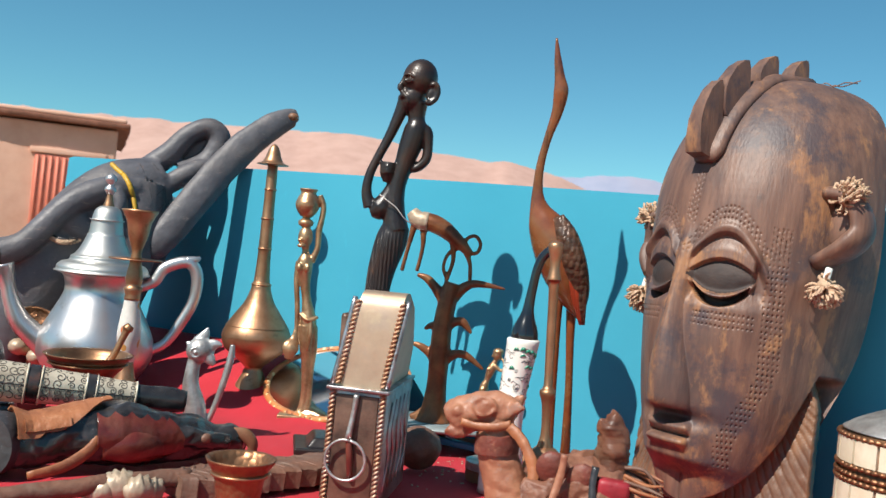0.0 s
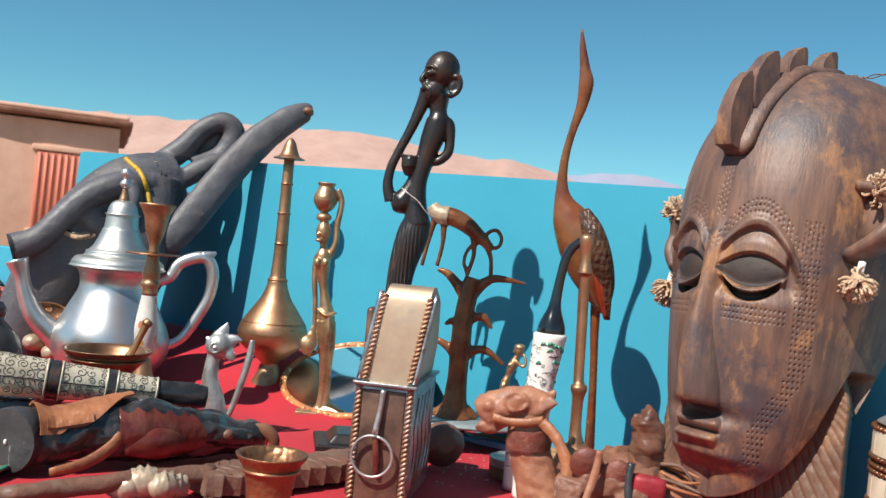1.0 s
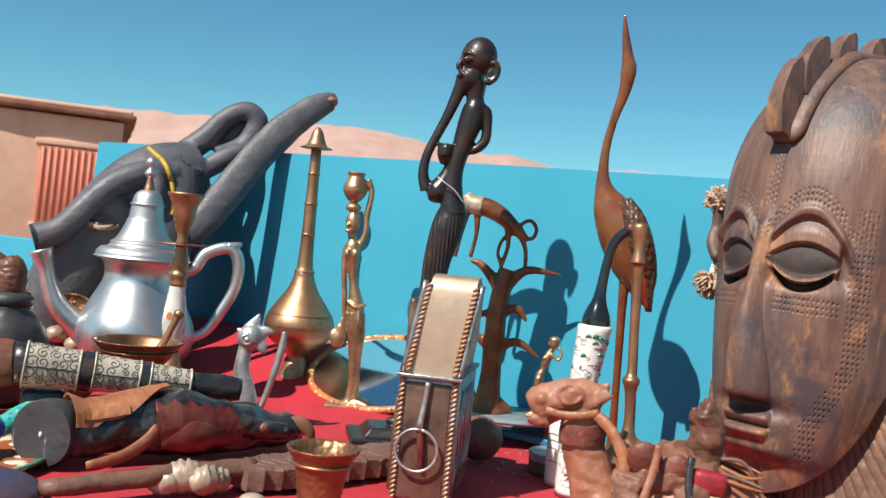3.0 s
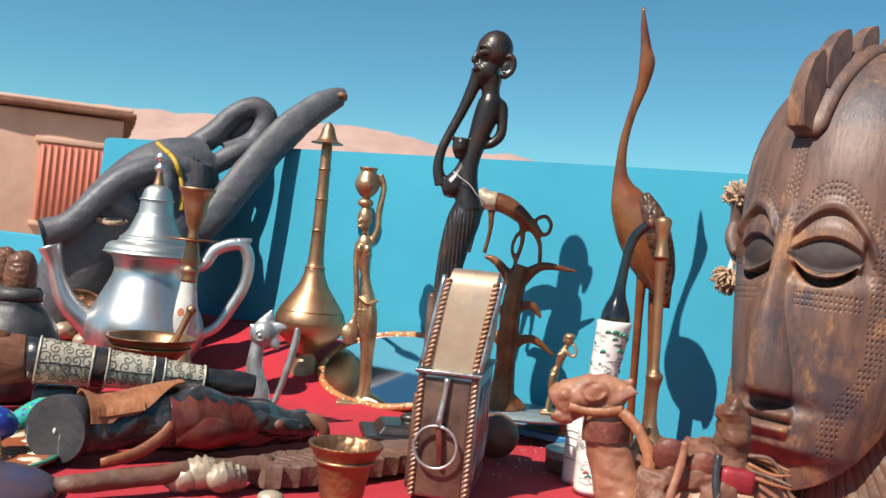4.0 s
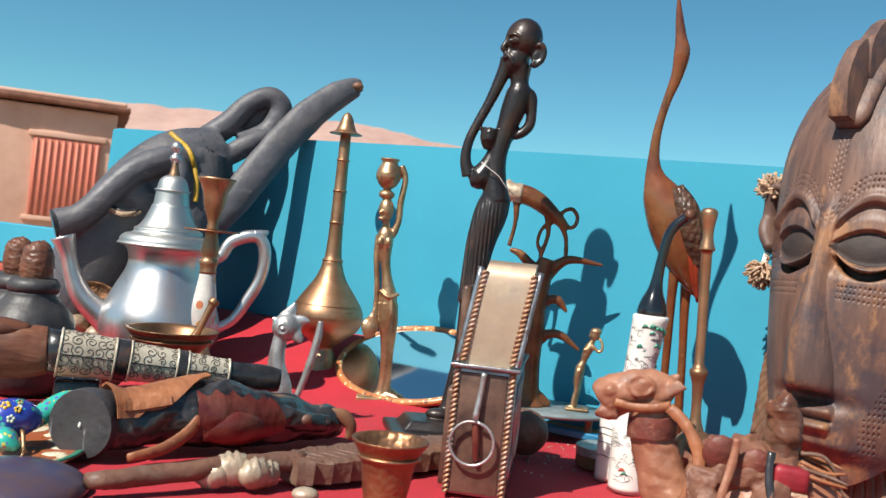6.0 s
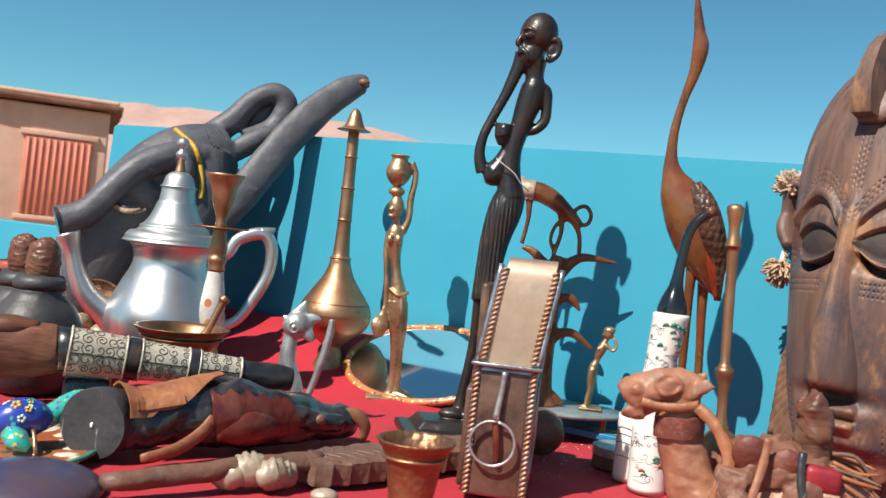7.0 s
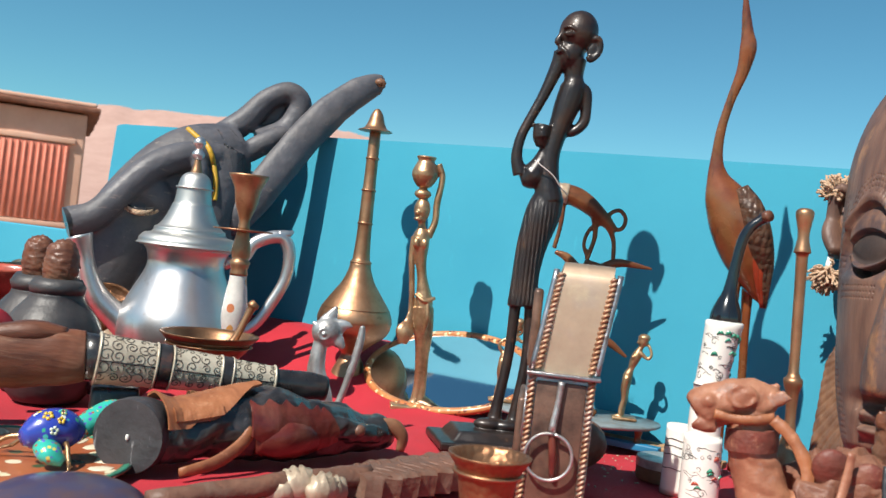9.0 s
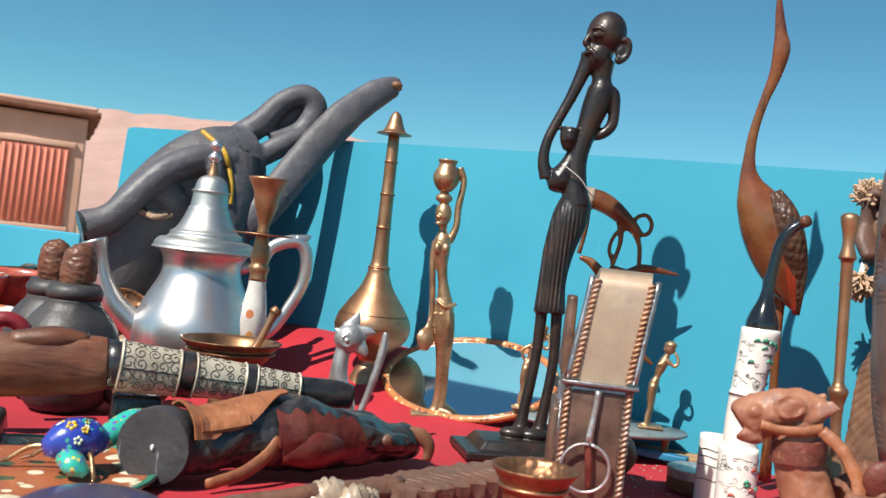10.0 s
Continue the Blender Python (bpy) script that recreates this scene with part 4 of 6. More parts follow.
tube(bm, [(0.004, 0.0485), (0.014, 0.061), (0.020, 0.071), (0.0285, 0.092), (0.030, 0.0955), (0.0325, 0.0985)], [0.006, 0.0045, 0.003, 0.0032, 0.0046, 0.0036], 14)
part("rod", bm, BRASS, pestle)

# ---- incense sprinkler ----
spr = thing("rosewater_sprinkler", "tall brass rosewater sprinkler with a round belly and bell-shaped cap", "sprinkler", -0.205, 1.063, 0.7545, 9.8)
bm = lathe([(0.001, 0.0), (0.0225, 0.0), (0.0232, 0.003), (0.0200, 0.012), (0.0130, 0.026), (0.0100, 0.033), (0.0118, 0.037), (0.0220, 0.0455), (0.0345, 0.0560), (0.0385, 0.0690), (0.0350, 0.0810), (0.0245, 0.0970), (0.0165, 0.1090), (0.0115, 0.1220), (0.0098, 0.1285), (0.001, 0.1285)], 64, 4)
part("belly", bm, BRASS, spr)
bm = lathe([(0.001, 0.127), (0.0108, 0.1275), (0.0108, 0.1300), (0.0090, 0.1320), (0.0078, 0.150), (0.0072, 0.168), (0.0082, 0.1695), (0.0072, 0.171), (0.0068, 0.202), (0.0078, 0.2035), (0.0066, 0.205), (0.0062, 0.235), (0.0073, 0.2365), (0.0060, 0.238), (0.0056, 0.264), (0.001, 0.264)], 32, 2)
part("neck", bm, BRASS, spr)
bm = lathe([(0.001, 0.2635), (0.0165, 0.2645), (0.0168, 0.2658), (0.0118, 0.2680), (0.0085, 0.2745), (0.0062, 0.2820), (0.0030, 0.2870), (0.0003, 0.2885)], 36, 3)
part("cap", bm, BRASS, spr)
for z, r in ((0.0815, 0.0352), (0.0690, 0.0388)):
    bm = lathe([(r - 0.003, z - 0.0008), (r + 0.0004, z), (r - 0.003, z + 0.0008)], 60, ring=True)
    part("band", bm, BRASS, spr)

# ---- gilt water-carrier figure ----
bm = bmesh.new()
lathe([(0.001, 0.211), (0.006, 0.2115), (0.0115, 0.219), (0.0125, 0.226), (0.009, 0.234), (0.0078, 0.237), (0.0098, 0.2405), (0.0075, 0.2405), (0.005, 0.236), (0.001, 0.235)], 28, 2, Matrix.Translation((-0.0115, 0, 0)), bm)
blob(bm, (-0.0105, 0.190), (0.0078, 0.0085, 0.0118))
blob(bm, (-0.0150, -0.006, 0.187), (0.0028, 0.003, 0.0022))
blob(bm, (-0.0135, -0.006, 0.181), (0.0045, 0.0035, 0.0022))
blob(bm, (-0.0115, 0, 0.205), (0.0082, 0.008, 0.005))
tube(bm, [(-0.010, 0.182), (-0.009, 0.174), (-0.0085, 0.166), (-0.008, 0.155), (-0.006, 0.140), (-0.003, 0.124), (0.001, 0.104), (0.001, 0.092)], [0.0045, 0.0038, 0.0078, 0.0078, 0.0052, 0.0050, 0.0082, 0.0078], 14)
for q in (-0.013, -0.005):
    blob(bm, (q, -0.0065, 0.158), (0.0035, 0.0035, 0.005))
tube(bm, [(-0.002, 0.165), (0.003, 0.180), (0.003, 0.198), (0.0055, 0.222), (0.0005, 0.235)], [0.004, 0.0032, 0.0034, 0.003, 0.0032], 10)
tube(bm, [(-0.0145, 0.164), (-0.0155, 0.145), (-0.0125, 0.120), (-0.0105, 0.096), (-0.011, 0.086)], [0.0038, 0.003, 0.0028, 0.0028, 0.0034], 10)
tube(bm, [(-0.0115, -0.002, 0.092), (-0.012, -0.003, 0.083), (-0.0145, -0.007, 0.074), (-0.0155, -0.008, 0.062)], [0.002, 0.0045, 0.0090, 0.004], 12, 0.4)
tube(bm, [(-0.0085, -0.004, 0.110), (0.0015, -0.0085, 0.104), (0.0105, -0.004, 0.108)], 0.0018, 8)
tube(bm, [(0.004, -0.007, 0.104), (0.005, -0.0085, 0.090), (0.0035, -0.008, 0.074)], [0.0022, 0.003, 0.001], 8)
tube(bm, [(0.000, 0.098), (0.001, 0.080), (0.003, 0.060), (0.004, 0.030), (0.003, 0.010), (0.001, 0.003)], [0.0085, 0.0080, 0.0058, 0.0042, 0.0048, 0.008], 12)
tube(bm, [(0.006, 0.098), (0.008, 0.075), (0.0075, 0.050), (0.0085, 0.025), (0.007, 0.008)], [0.005, 0.0048, 0.004, 0.0035, 0.005], 10)
block(bm, (0.001, 0.0, 0.0025), (0.044, 0.034, 0.005), 0.001)
fig = melt(part("water_carrier_figure", bm, GOLD), 0.0008, 1)
fig.matrix_basis = pose(-0.135, 0.99, 0.7515, 0, 0, 6.4)
tagged(fig, "slender gilt figure carrying a pot on its head and a spoon", "figurine")

# ---- old man figure ----
bm = bmesh.new()
blob(bm, (0.0062, 0.0, 0.3445), (0.0160, 0.0165, 0.0182), (0, 12, 0), 28, 20)
blob(bm, (0.0015, 0.0, 0.3270), (0.0115, 0.0128, 0.0150), (0, 8, 0), 24, 16)
tube(bm, [(-0.0070, -0.0070, 0.3460), (-0.0090, -0.0070, 0.3395), (-0.0108, -0.0070, 0.3340), (-0.0075, -0.0070, 0.3320)], [0.0016, 0.0019, 0.0028, 0.0018], 10)
tube(bm, [(-0.0078, -0.0110, 0.3445), (-0.0030, -0.0145, 0.3455), (0.0020, -0.0163, 0.3430)], [0.0012, 0.0014, 0.0008], 8)
blob(bm, (-0.0035, -0.0134, 0.3395), (0.0040, 0.0022, 0.0021), (0, 8, 25))
tube(bm, [(-0.0070, -0.0130, 0.3400), (-0.0035, -0.0155, 0.3412), (0.0005, -0.0160, 0.3395)], 0.0007, 6)
tube(bm, [(-0.0070, -0.0128, 0.3388), (-0.0035, -0.0150, 0.3375), (0.0005, -0.0158, 0.3390)], 0.0006, 6)
tube(bm, [(-0.0098, -0.0060, 0.3295), (-0.0070, -0.0095, 0.3285), (-0.0030, -0.0118, 0.3245), (-0.0012, -0.0120, 0.3190)], [0.0016, 0.0018, 0.0016, 0.0008], 8)
blob(bm, (-0.0080, -0.0065, 0.3258), (0.0034, 0.0040, 0.0014))
tube(bm, [(0.0165, -0.010, 0.3380), (0.0215, -0.010, 0.3390), (0.0240, -0.009, 0.3330), (0.0220, -0.009, 0.3260), (0.0165, -0.010, 0.3215), (0.0140, -0.011, 0.3240)], [0.0020, 0.0026, 0.0026, 0.0026, 0.0026, 0.0018], 10)
blob(bm, (0.0180, -0.0085, 0.3300), (0.0045, 0.0022, 0.0075), (0, 15, 0))
tube(bm, [(-0.004, 0.325), (-0.008, 0.315), (-0.0165, 0.291), (-0.0255, 0.270), (-0.0315, 0.254), (-0.0330, 0.238), (-0.0285, 0.224)], [0.009, 0.0062, 0.0046, 0.0042, 0.0042, 0.0048, 0.0062], 12)
tube(bm, [(-0.0275, 0.2195), (-0.0190, 0.2235), (-0.0125, 0.236), (-0.0090, 0.250), (-0.008, 0.262)], [0.005, 0.0105, 0.0075, 0.005, 0.0055], 14)
tube(bm, [(0.005, 0.322), (0.0062, 0.308), (0.0065, 0.299), (0.003, 0.283), (-0.001, 0.267), (-0.006, 0.244), (-0.0058, 0.222), (-0.003, 0.205)], [0.0105, 0.0078, 0.0105, 0.0105, 0.0088, 0.0082, 0.0098, 0.0120], 16)
tube(bm, [(0.009, 0.300), (0.0165, 0.2965), (0.0190, 0.284), (0.0182, 0.272), (0.011, 0.264), (0.001, 0.2615), (-0.014, 0.2585)], [0.006, 0.0058, 0.0046, 0.0046, 0.0042, 0.0038, 0.0042], 12)
for q in (-1, 0, 1):
    tube(bm, [(-0.010, -0.0075, 0.2600 + 0.0028 * q), (-0.0150, -0.0105, 0.2590 + 0.0028 * q), (-0.0195, -0.0070, 0.2580 + 0.0026 * q)], 0.0013, 6)
tube(bm, [(-0.0145, -0.003, 0.248), (-0.0150, -0.003, 0.256), (-0.0145, -0.003, 0.266)], [0.004, 0.0072, 0.0078], 12)
tube(bm, [(-0.0025, 0.210), (-0.0065, 0.194), (-0.0125, 0.168), (-0.0150, 0.142), (-0.0145, 0.117)], [0.0122, 0.0145, 0.0125, 0.0112, 0.0128], 18, 0.85)
for x0, x1, x2 in ((-0.0205, -0.0215, -0.0265), (-0.0085, -0.0070, -0.0110)):
    tube(bm, [(x0, 0.120), (x1, 0.076), (x2, 0.032), (x2 - 0.001, 0.017)], [0.0048, 0.0042, 0.0048, 0.0085], 12)
    blob(bm, (x2 - 0.006, -0.006, 0.019), (0.012, 0.007, 0.005))
block(bm, (-0.028, 0.0, 0.0035), (0.098, 0.062, 0.007), 0.0015, (0, 0, 12))
block(bm, (-0.027, 0.0, 0.0105), (0.080, 0.050, 0.009), 0.002, (0, 0, 12), 0.82)
man = melt(part("old_man_figure", bm, BLACK_BRONZE), 0.0010, 1)
man.matrix_basis = pose(-0.036, 0.864, 0.7505, 0, 0, 0.4)
tagged(man, "tall slim black bronze elder with long beard on stepped base", "figurine")
bm = bmesh.new()
tube(bm, [(-0.0190, -0.0135, 0.2355), (-0.012, -0.014, 0.231), (-0.003, -0.013, 0.225), (0.004, -0.010, 0.217), (0.011, -0.002, 0.212)], 0.0005, 6, ref=(0, 0, 1))
thread = part("thread", bm, WHITE_THREAD)
thread.matrix_basis = pose(-0.036, 0.864, 0.7505, 0, 0, 0.4)
tagged(thread, "white price-tag thread looped round the black figure", "thread")

# ---- crane ----
bm = bmesh.new()
tube(bm, [(-0.011, 0.383), (-0.0085, 0.366), (-0.0055, 0.350), (-0.0035, 0.338), (-0.0055, 0.320), (-0.0115, 0.298), (-0.0160, 0.274), (-0.0165, 0.252), (-0.0140, 0.238), (-0.0075, 0.224), (0.0040, 0.204), (0.0155, 0.178), (0.0250, 0.156), (0.031, 0.143)],
     [0.0009, 0.0030, 0.0046, 0.0064, 0.0048, 0.0034, 0.0036, 0.0048, 0.0085, 0.0155, 0.0208, 0.0185, 0.0095, 0.002], 28, 0.75, 6)
tube(bm, [(0.010, 0.182), (0.0095, 0.150), (0.0105, 0.100), (0.0115, 0.050), (0.012, 0.0)], [0.006, 0.0040, 0.0034, 0.0034, 0.005], 10)
tube(bm, [(0.020, 0.010, 0.175), (0.0215, 0.008, 0.130), (0.0245, 0.006, 0.080), (0.027, 0.004, 0.004)], [0.006, 0.0040, 0.0034, 0.005], 10)
# folded wing: a scaled shoulder and long pinions
tube(bm, [(0.004, -0.0075, 0.232), (0.0125, -0.0105, 0.216), (0.0205, -0.0100, 0.194), (0.0275, -0.0060, 0.170), (0.0305, -0.003, 0.152)], [0.005, 0.0098, 0.0112, 0.0085, 0.003], 18, 0.75, mi=1)
for k in range(4):
    tube(bm, [(0.019 + 0.0038 * k, -0.0135 + 0.001 * k, 0.184), (0.0235 + 0.0028 * k, -0.0105, 0.163), (0.030 + 0.0012 * k, -0.005, 0.140)], [0.0026, 0.0024, 0.0008], 8, 0.5, mi=1 if k > 1 else 2)
crane = part("crane_figure", bm, [CRANE_WOOD, CRANE_DARK, CRANE_RED])
crane.matrix_basis = pose(0.1056, 0.857, 0.7505, 0, 0, -9.2) @ pose(0, 0, 0, 7.0, 0, 0)
tagged(crane, "tall red-brown lacquered crane carving with dark feathered wing", "figurine")

# ---- tree sculpture with antelope and small figures on a footed plate ----
tree = thing("tree_sculpture", "brown bronze tree with an antelope on a footed plate", "sculpture", 0.015, 0.938, 0.7505, -2.9)
bm = lathe([(0.001, 0.019), (0.072, 0.019), (0.0745, 0.0205), (0.074, 0.0225), (0.001, 0.0225)], 64)
bmesh.ops.scale(bm, vec=(1.0, 0.62, 1.0), verts=bm.verts)
plate = part("base_plate", bm, SILVER_STAND, tree, "oval base plate with grey-green patina")
for x, y in ((0.052, -0.022), (-0.052, -0.02), (0.0, 0.036)):
    bm = lathe([(0.001, 0.0), (0.0038, 0.001), (0.0045, 0.005), (0.0035, 0.009), (0.0028, 0.013), (0.004, 0.0192), (0.001, 0.0192)], 16, 2, Matrix.Translation((x, y, 0)))
    part("foot", bm, BROWN_BRONZE, tree)
bm = bmesh.new()
tube(bm, [(-0.007, 0.0225), (-0.007, 0.032), (-0.0065, 0.060), (-0.0065, 0.090), (-0.006, 0.120), (-0.003, 0.145), (0.0, 0.160)], [0.019, 0.013, 0.0098, 0.0102, 0.0095, 0.0092, 0.0085], 16)
for pts, rr in (([(-0.004, 0.140), (-0.017, 0.154), (-0.026, 0.162), (-0.036, 0.165)], [0.008, 0.005, 0.004, 0.002]),
                ([(0.0, 0.146), (0.012, 0.157), (0.024, 0.1615), (0.052, 0.159)], [0.008, 0.005, 0.004, 0.0014]),
                ([(-0.003, 0.084), (0.008, 0.090), (0.020, 0.090), (0.038, 0.078)], [0.008, 0.0048, 0.004, 0.0016]),
                ([(-0.006, 0.114), (0.006, 0.122), (0.014, 0.122), (0.023, 0.112)], [0.007, 0.0045, 0.0045, 0.0016]),
                ([(-0.006, 0.080), (-0.018, 0.090), (-0.027, 0.095), (-0.036, 0.097)], [0.007, 0.0045, 0.0035, 0.0015]),
                ([(-0.006, 0.110), (-0.016, 0.116), (-0.024, 0.112)], [0.006, 0.004, 0.0016]),
                ([(-0.007, 0.034), (-0.020, 0.027), (-0.030, 0.024)], [0.01, 0.006, 0.003]), ([(-0.007, 0.034), (0.008, 0.028), (0.016, 0.024)], [0.01, 0.006, 0.003])):
    tube(bm, pts, rr, 10, 0.8)
melt(part("tree", bm, BROWN_BRONZE, tree), 0.0012, 2)
bm = bmesh.new()
tube(bm, [(-0.048, 0.226), (-0.040, 0.2185), (-0.026, 0.217), (-0.012, 0.211), (0.004, 0.199), (0.014, 0.190)], [0.005, 0.0085, 0.0092, 0.0085, 0.0062, 0.004], 14, 0.9)
tube(bm, [(0.006, 0.196), (0.010, 0.205), (0.018, 0.208), (0.0235, 0.201), (0.021, 0.192), (0.012, 0.190)], [0.0024, 0.002, 0.002, 0.002, 0.002, 0.002], 8)
for pts in ([(-0.034, 0.210), (-0.0335, 0.190), (-0.037, 0.168)], [(-0.044, 0.212), (-0.048, 0.190), (-0.052, 0.167)],
            [(0.008, 0.195), (0.015, 0.180), (0.0165, 0.158)], [(-0.004, 0.200), (-0.002, 0.182), (-0.007, 0.161)]):
    tube(bm, pts, [0.0036, 0.0022, 0.0022], 8)
tube(bm, [(-0.006, 0.162), (-0.011, 0.175), (-0.006, 0.190), (0.008, 0.196)], 0.0018, 8)
melt(part("antelope", bm, BROWN_BRONZE, tree), 0.0010, 2)
bm = bmesh.new()
tube(bm, [(-0.0475, 0.2268), (-0.040, 0.2190), (-0.030, 0.2176)], [0.0058, 0.0092, 0.0097], 14, 0.92)
part("saddle_cloth", bm, SHELL, tree, "pale gilt neck of the antelope")


def small_figure(x, y, yaw, reach):
    """A thin gilt standing figure with its arms raised to its head."""
    bm = bmesh.new()
    blob(bm, (0.0055, 0.0715), (0.0050, 0.0050, 0.0056))
    blob(bm, (0.0062, 0.0745), (0.0056, 0.0054, 0.0036))
    blob(bm, (0.0012, -0.0015, 0.0700), (0.0016, 0.0014, 0.0014))
    tube(bm, [(0.0045, 0.0670), (0.0030, 0.0630), (0.0015, 0.0585), (-0.0008, 0.0520), (-0.0025, 0.0460), (-0.0045, 0.0400), (-0.0055, 0.0340)], [0.0022, 0.0030, 0.0044, 0.0040, 0.0028, 0.0042, 0.0040], 12)
    blob(bm, (-0.0020, -0.0030, 0.0565), (0.0020, 0.0018, 0.0022))
    for q, f in ((-0.0020, -0.0005), (0.0026, 0.0015)):
        tube(bm, [(-0.0050 + f, q, 0.0380), (-0.0062 + f, q, 0.0280), (-0.0058 + f, q, 0.0185), (-0.0072 + f, q, 0.0100), (-0.0075 + f, q, 0.0020)], [0.0036, 0.0033, 0.0023, 0.0024, 0.0019], 10)
        blob(bm, (-0.0095 + f, q, 0.0030), (0.0040, 0.0018, 0.0014))
    tube(bm, [(0.0040, -0.002, 0.0610), (0.0105, -0.003, 0.0565), (0.0135, -0.003, 0.0600), (0.0120, -0.002, 0.0660), (0.0085, 0, 0.0700)], [0.0020, 0.0016, 0.0015, 0.0014, 0.0014], 8)
    if reach:
        tube(bm, [(-0.0010, 0.0600), (-0.0100, 0.0520), (-0.0040, 0.0400)], 0.0015, 8)
        tube(bm, [(0.0040, 0.0600), (0.0120, 0.0680), (0.0200, 0.0820)], 0.0015, 8)
    block(bm, (-0.004, 0, 0.0012), (0.022, 0.014, 0.0024), 0.0006)
    ob = melt(part("small_figure", bm, GOLD), 0.0008, 1)
    ob.matrix_basis = pose(x, y, 0.7735, 0, 0, yaw)
    return tagged(ob, "tiny gilt standing figure with bent arms on the plate", "figurine", "small gilt figures")


small_figure(0.060, 0.933, -5.9, False)
small_figure(-0.050, 0.958, -0.6, True)

# ---- oval mirror ----
mir = thing("oval_mirror", "oval mirror in an inlaid wooden rim leaning on the board", "mirror", -0.105, 1.048, 0.7515, 0)
mir.matrix_basis = Matrix.Translation(on_board(-0.088, 0.104, 0.7530)) @ pose(0, 0, 0, 0, 0, -32.2) @ pose(0, 0, 0, 33, 0, 0)
bm = bmesh.new()
ell = [(0.090 * math.cos(q), 0.060 + 0.060 * math.sin(q)) for q in np.linspace(0, 2 * math.pi, 72, endpoint=False)]
lo = [bm.verts.new((x, y, 0.0035)) for x, y in ell]
hi = [bm.verts.new((x, y, 0.0015)) for x, y in ell]
bm.faces.new(lo)
bm.faces.new(hi[::-1])
for k in range(72):
    bm.faces.new((lo[k], hi[k], hi[(k + 1) % 72], lo[(k + 1) % 72]))
crisp(part("glass", bm, MIRROR, mir))
bm = bmesh.new()
prev = first = None
for q in np.linspace(0, 2 * math.pi, 97)[:-1]:
    c, s = math.cos(q), math.sin(q)
    ring = [bm.verts.new((c * (0.090 + dx), 0.060 + s * (0.060 + dx), dz)) for dx, dz in ((-0.003, 0.0), (0.0035, 0.0), (0.0042, 0.004), (0.001, 0.0062), (-0.003, 0.005))]
    if prev:
        for k in range(5):
            bm.faces.new((prev[k], prev[(k + 1) % 5], ring[(k + 1) % 5], ring[k]))
    first, prev = first or ring, ring
for k in range(5):
    bm.faces.new((prev[k], prev[(k + 1) % 5], first[(k + 1) % 5], first[k]))
part("rim", bm, INLAY, mir, "orange-brown wooden rim with tiny inlay")

# ---- metal box ----
box = thing("metal_box", "narrow tarnished copper box with a hinged lid and rope borders", "box", -0.030, 0.680, 0.7505, -5.7)
bm = bmesh.new()
block(bm, (-0.006, 0.050, 0.0425), (0.042, 0.100, 0.085), 0.0015)
body = part("body", bm, BOX_STEEL, box)
bm = bmesh.new()
sidep = [(0.000, 0.0875), (0.004, 0.140), (0.008, 0.152), (0.016, 0.157), (0.034, 0.154), (0.060, 0.135), (0.085, 0.112), (0.092, 0.0875)]
pr = spline(sidep[:-1], 4).tolist() + [sidep[-1]]
lean = lambda z: (z - 0.0875) * 0.14
l_ = [bm.verts.new((-0.0235 + lean(z) + 0.002 * (z > 0.15), y, z)) for y, z in pr]
r_ = [bm.verts.new((0.0125 + lean(z) - 0.002 * (z > 0.15), y, z)) for y, z in pr]
bm.faces.new(l_)
bm.faces.new(r_[::-1])
for k in range(len(pr)):
    j = (k + 1) % len(pr)
    bm.faces.new((l_[k], r_[k], r_[j], l_[j]))
lidb = crisp(part("lid", bm, COPPER_BOX, box, "slanting copper lid"), 40)
bm = bmesh.new()
block(bm, (-0.0055, 0.046, 0.0865), (0.046, 0.104, 0.0024), 0.0006)
part("hinge_plate", bm, BOX_STEEL, box)
for sx in (-1, 1):
    bm = bmesh.new()
    cx = -0.0055 + sx * 0.0165
    rope(bm, (cx + lean(0.09), -0.001, 0.089), (cx + lean(0.150), 0.006, 0.150), 0.0023, 0.0050)
    part("rope_border", bm, ROPE_WIRE, lidb)
    bm = bmesh.new()
    e = -0.0055 + sx * 0.0200
    tube(bm, [(e + lean(0.088), -0.0005, 0.0885), (e + lean(0.120), 0.003, 0.120), (e + lean(0.152), 0.0075, 0.152)], [0.0021, 0.0018, 0.0020], 8)
    part("edge_strip", bm, BOX_STEEL, lidb)
    bm = bmesh.new()
    rope(bm, (-0.006 + sx * 0.0185, -0.001, 0.001), (-0.006 + sx * 0.0185, -0.001, 0.085), 0.0023, 0.0050)
    part("rope_border", bm, ROPE_WIRE, body)
bm = bmesh.new()
block(bm, (-0.006, -0.0008, 0.042), (0.031, 0.002, 0.080), 0.0006)
part("front_panel", bm, BOX_DARK, body)
bm = bmesh.new()
tube(bm, [(-0.006, -0.004, 0.083), (-0.007, -0.0045, 0.070), (-0.009, -0.006, 0.052)], [0.0022, 0.0019, 0.0024], 10)
part("hasp", bm, DULL_SILVER, body, "grey metal hasp pin")
bm = bmesh.new()
tube(bm, [(-0.009, -0.005, 0.052), (-0.007, -0.005, 0.038), (-0.006, -0.005, 0.024)], [0.0022, 0.0026, 0.0018], 10)
part("leather_tongue", bm, RED_LEATHER, body)
bm = bmesh.new()
tube(bm, [(-0.0095 + 0.0145 * math.sin(q), -0.0075, 0.0365 + 0.0145 * math.cos(q)) for q in np.linspace(0.15, 2 * math.pi + 0.12, 15)], 0.0011, 8, n=3)
part("ring", bm, DULL_SILVER, body, "plain metal pull ring")
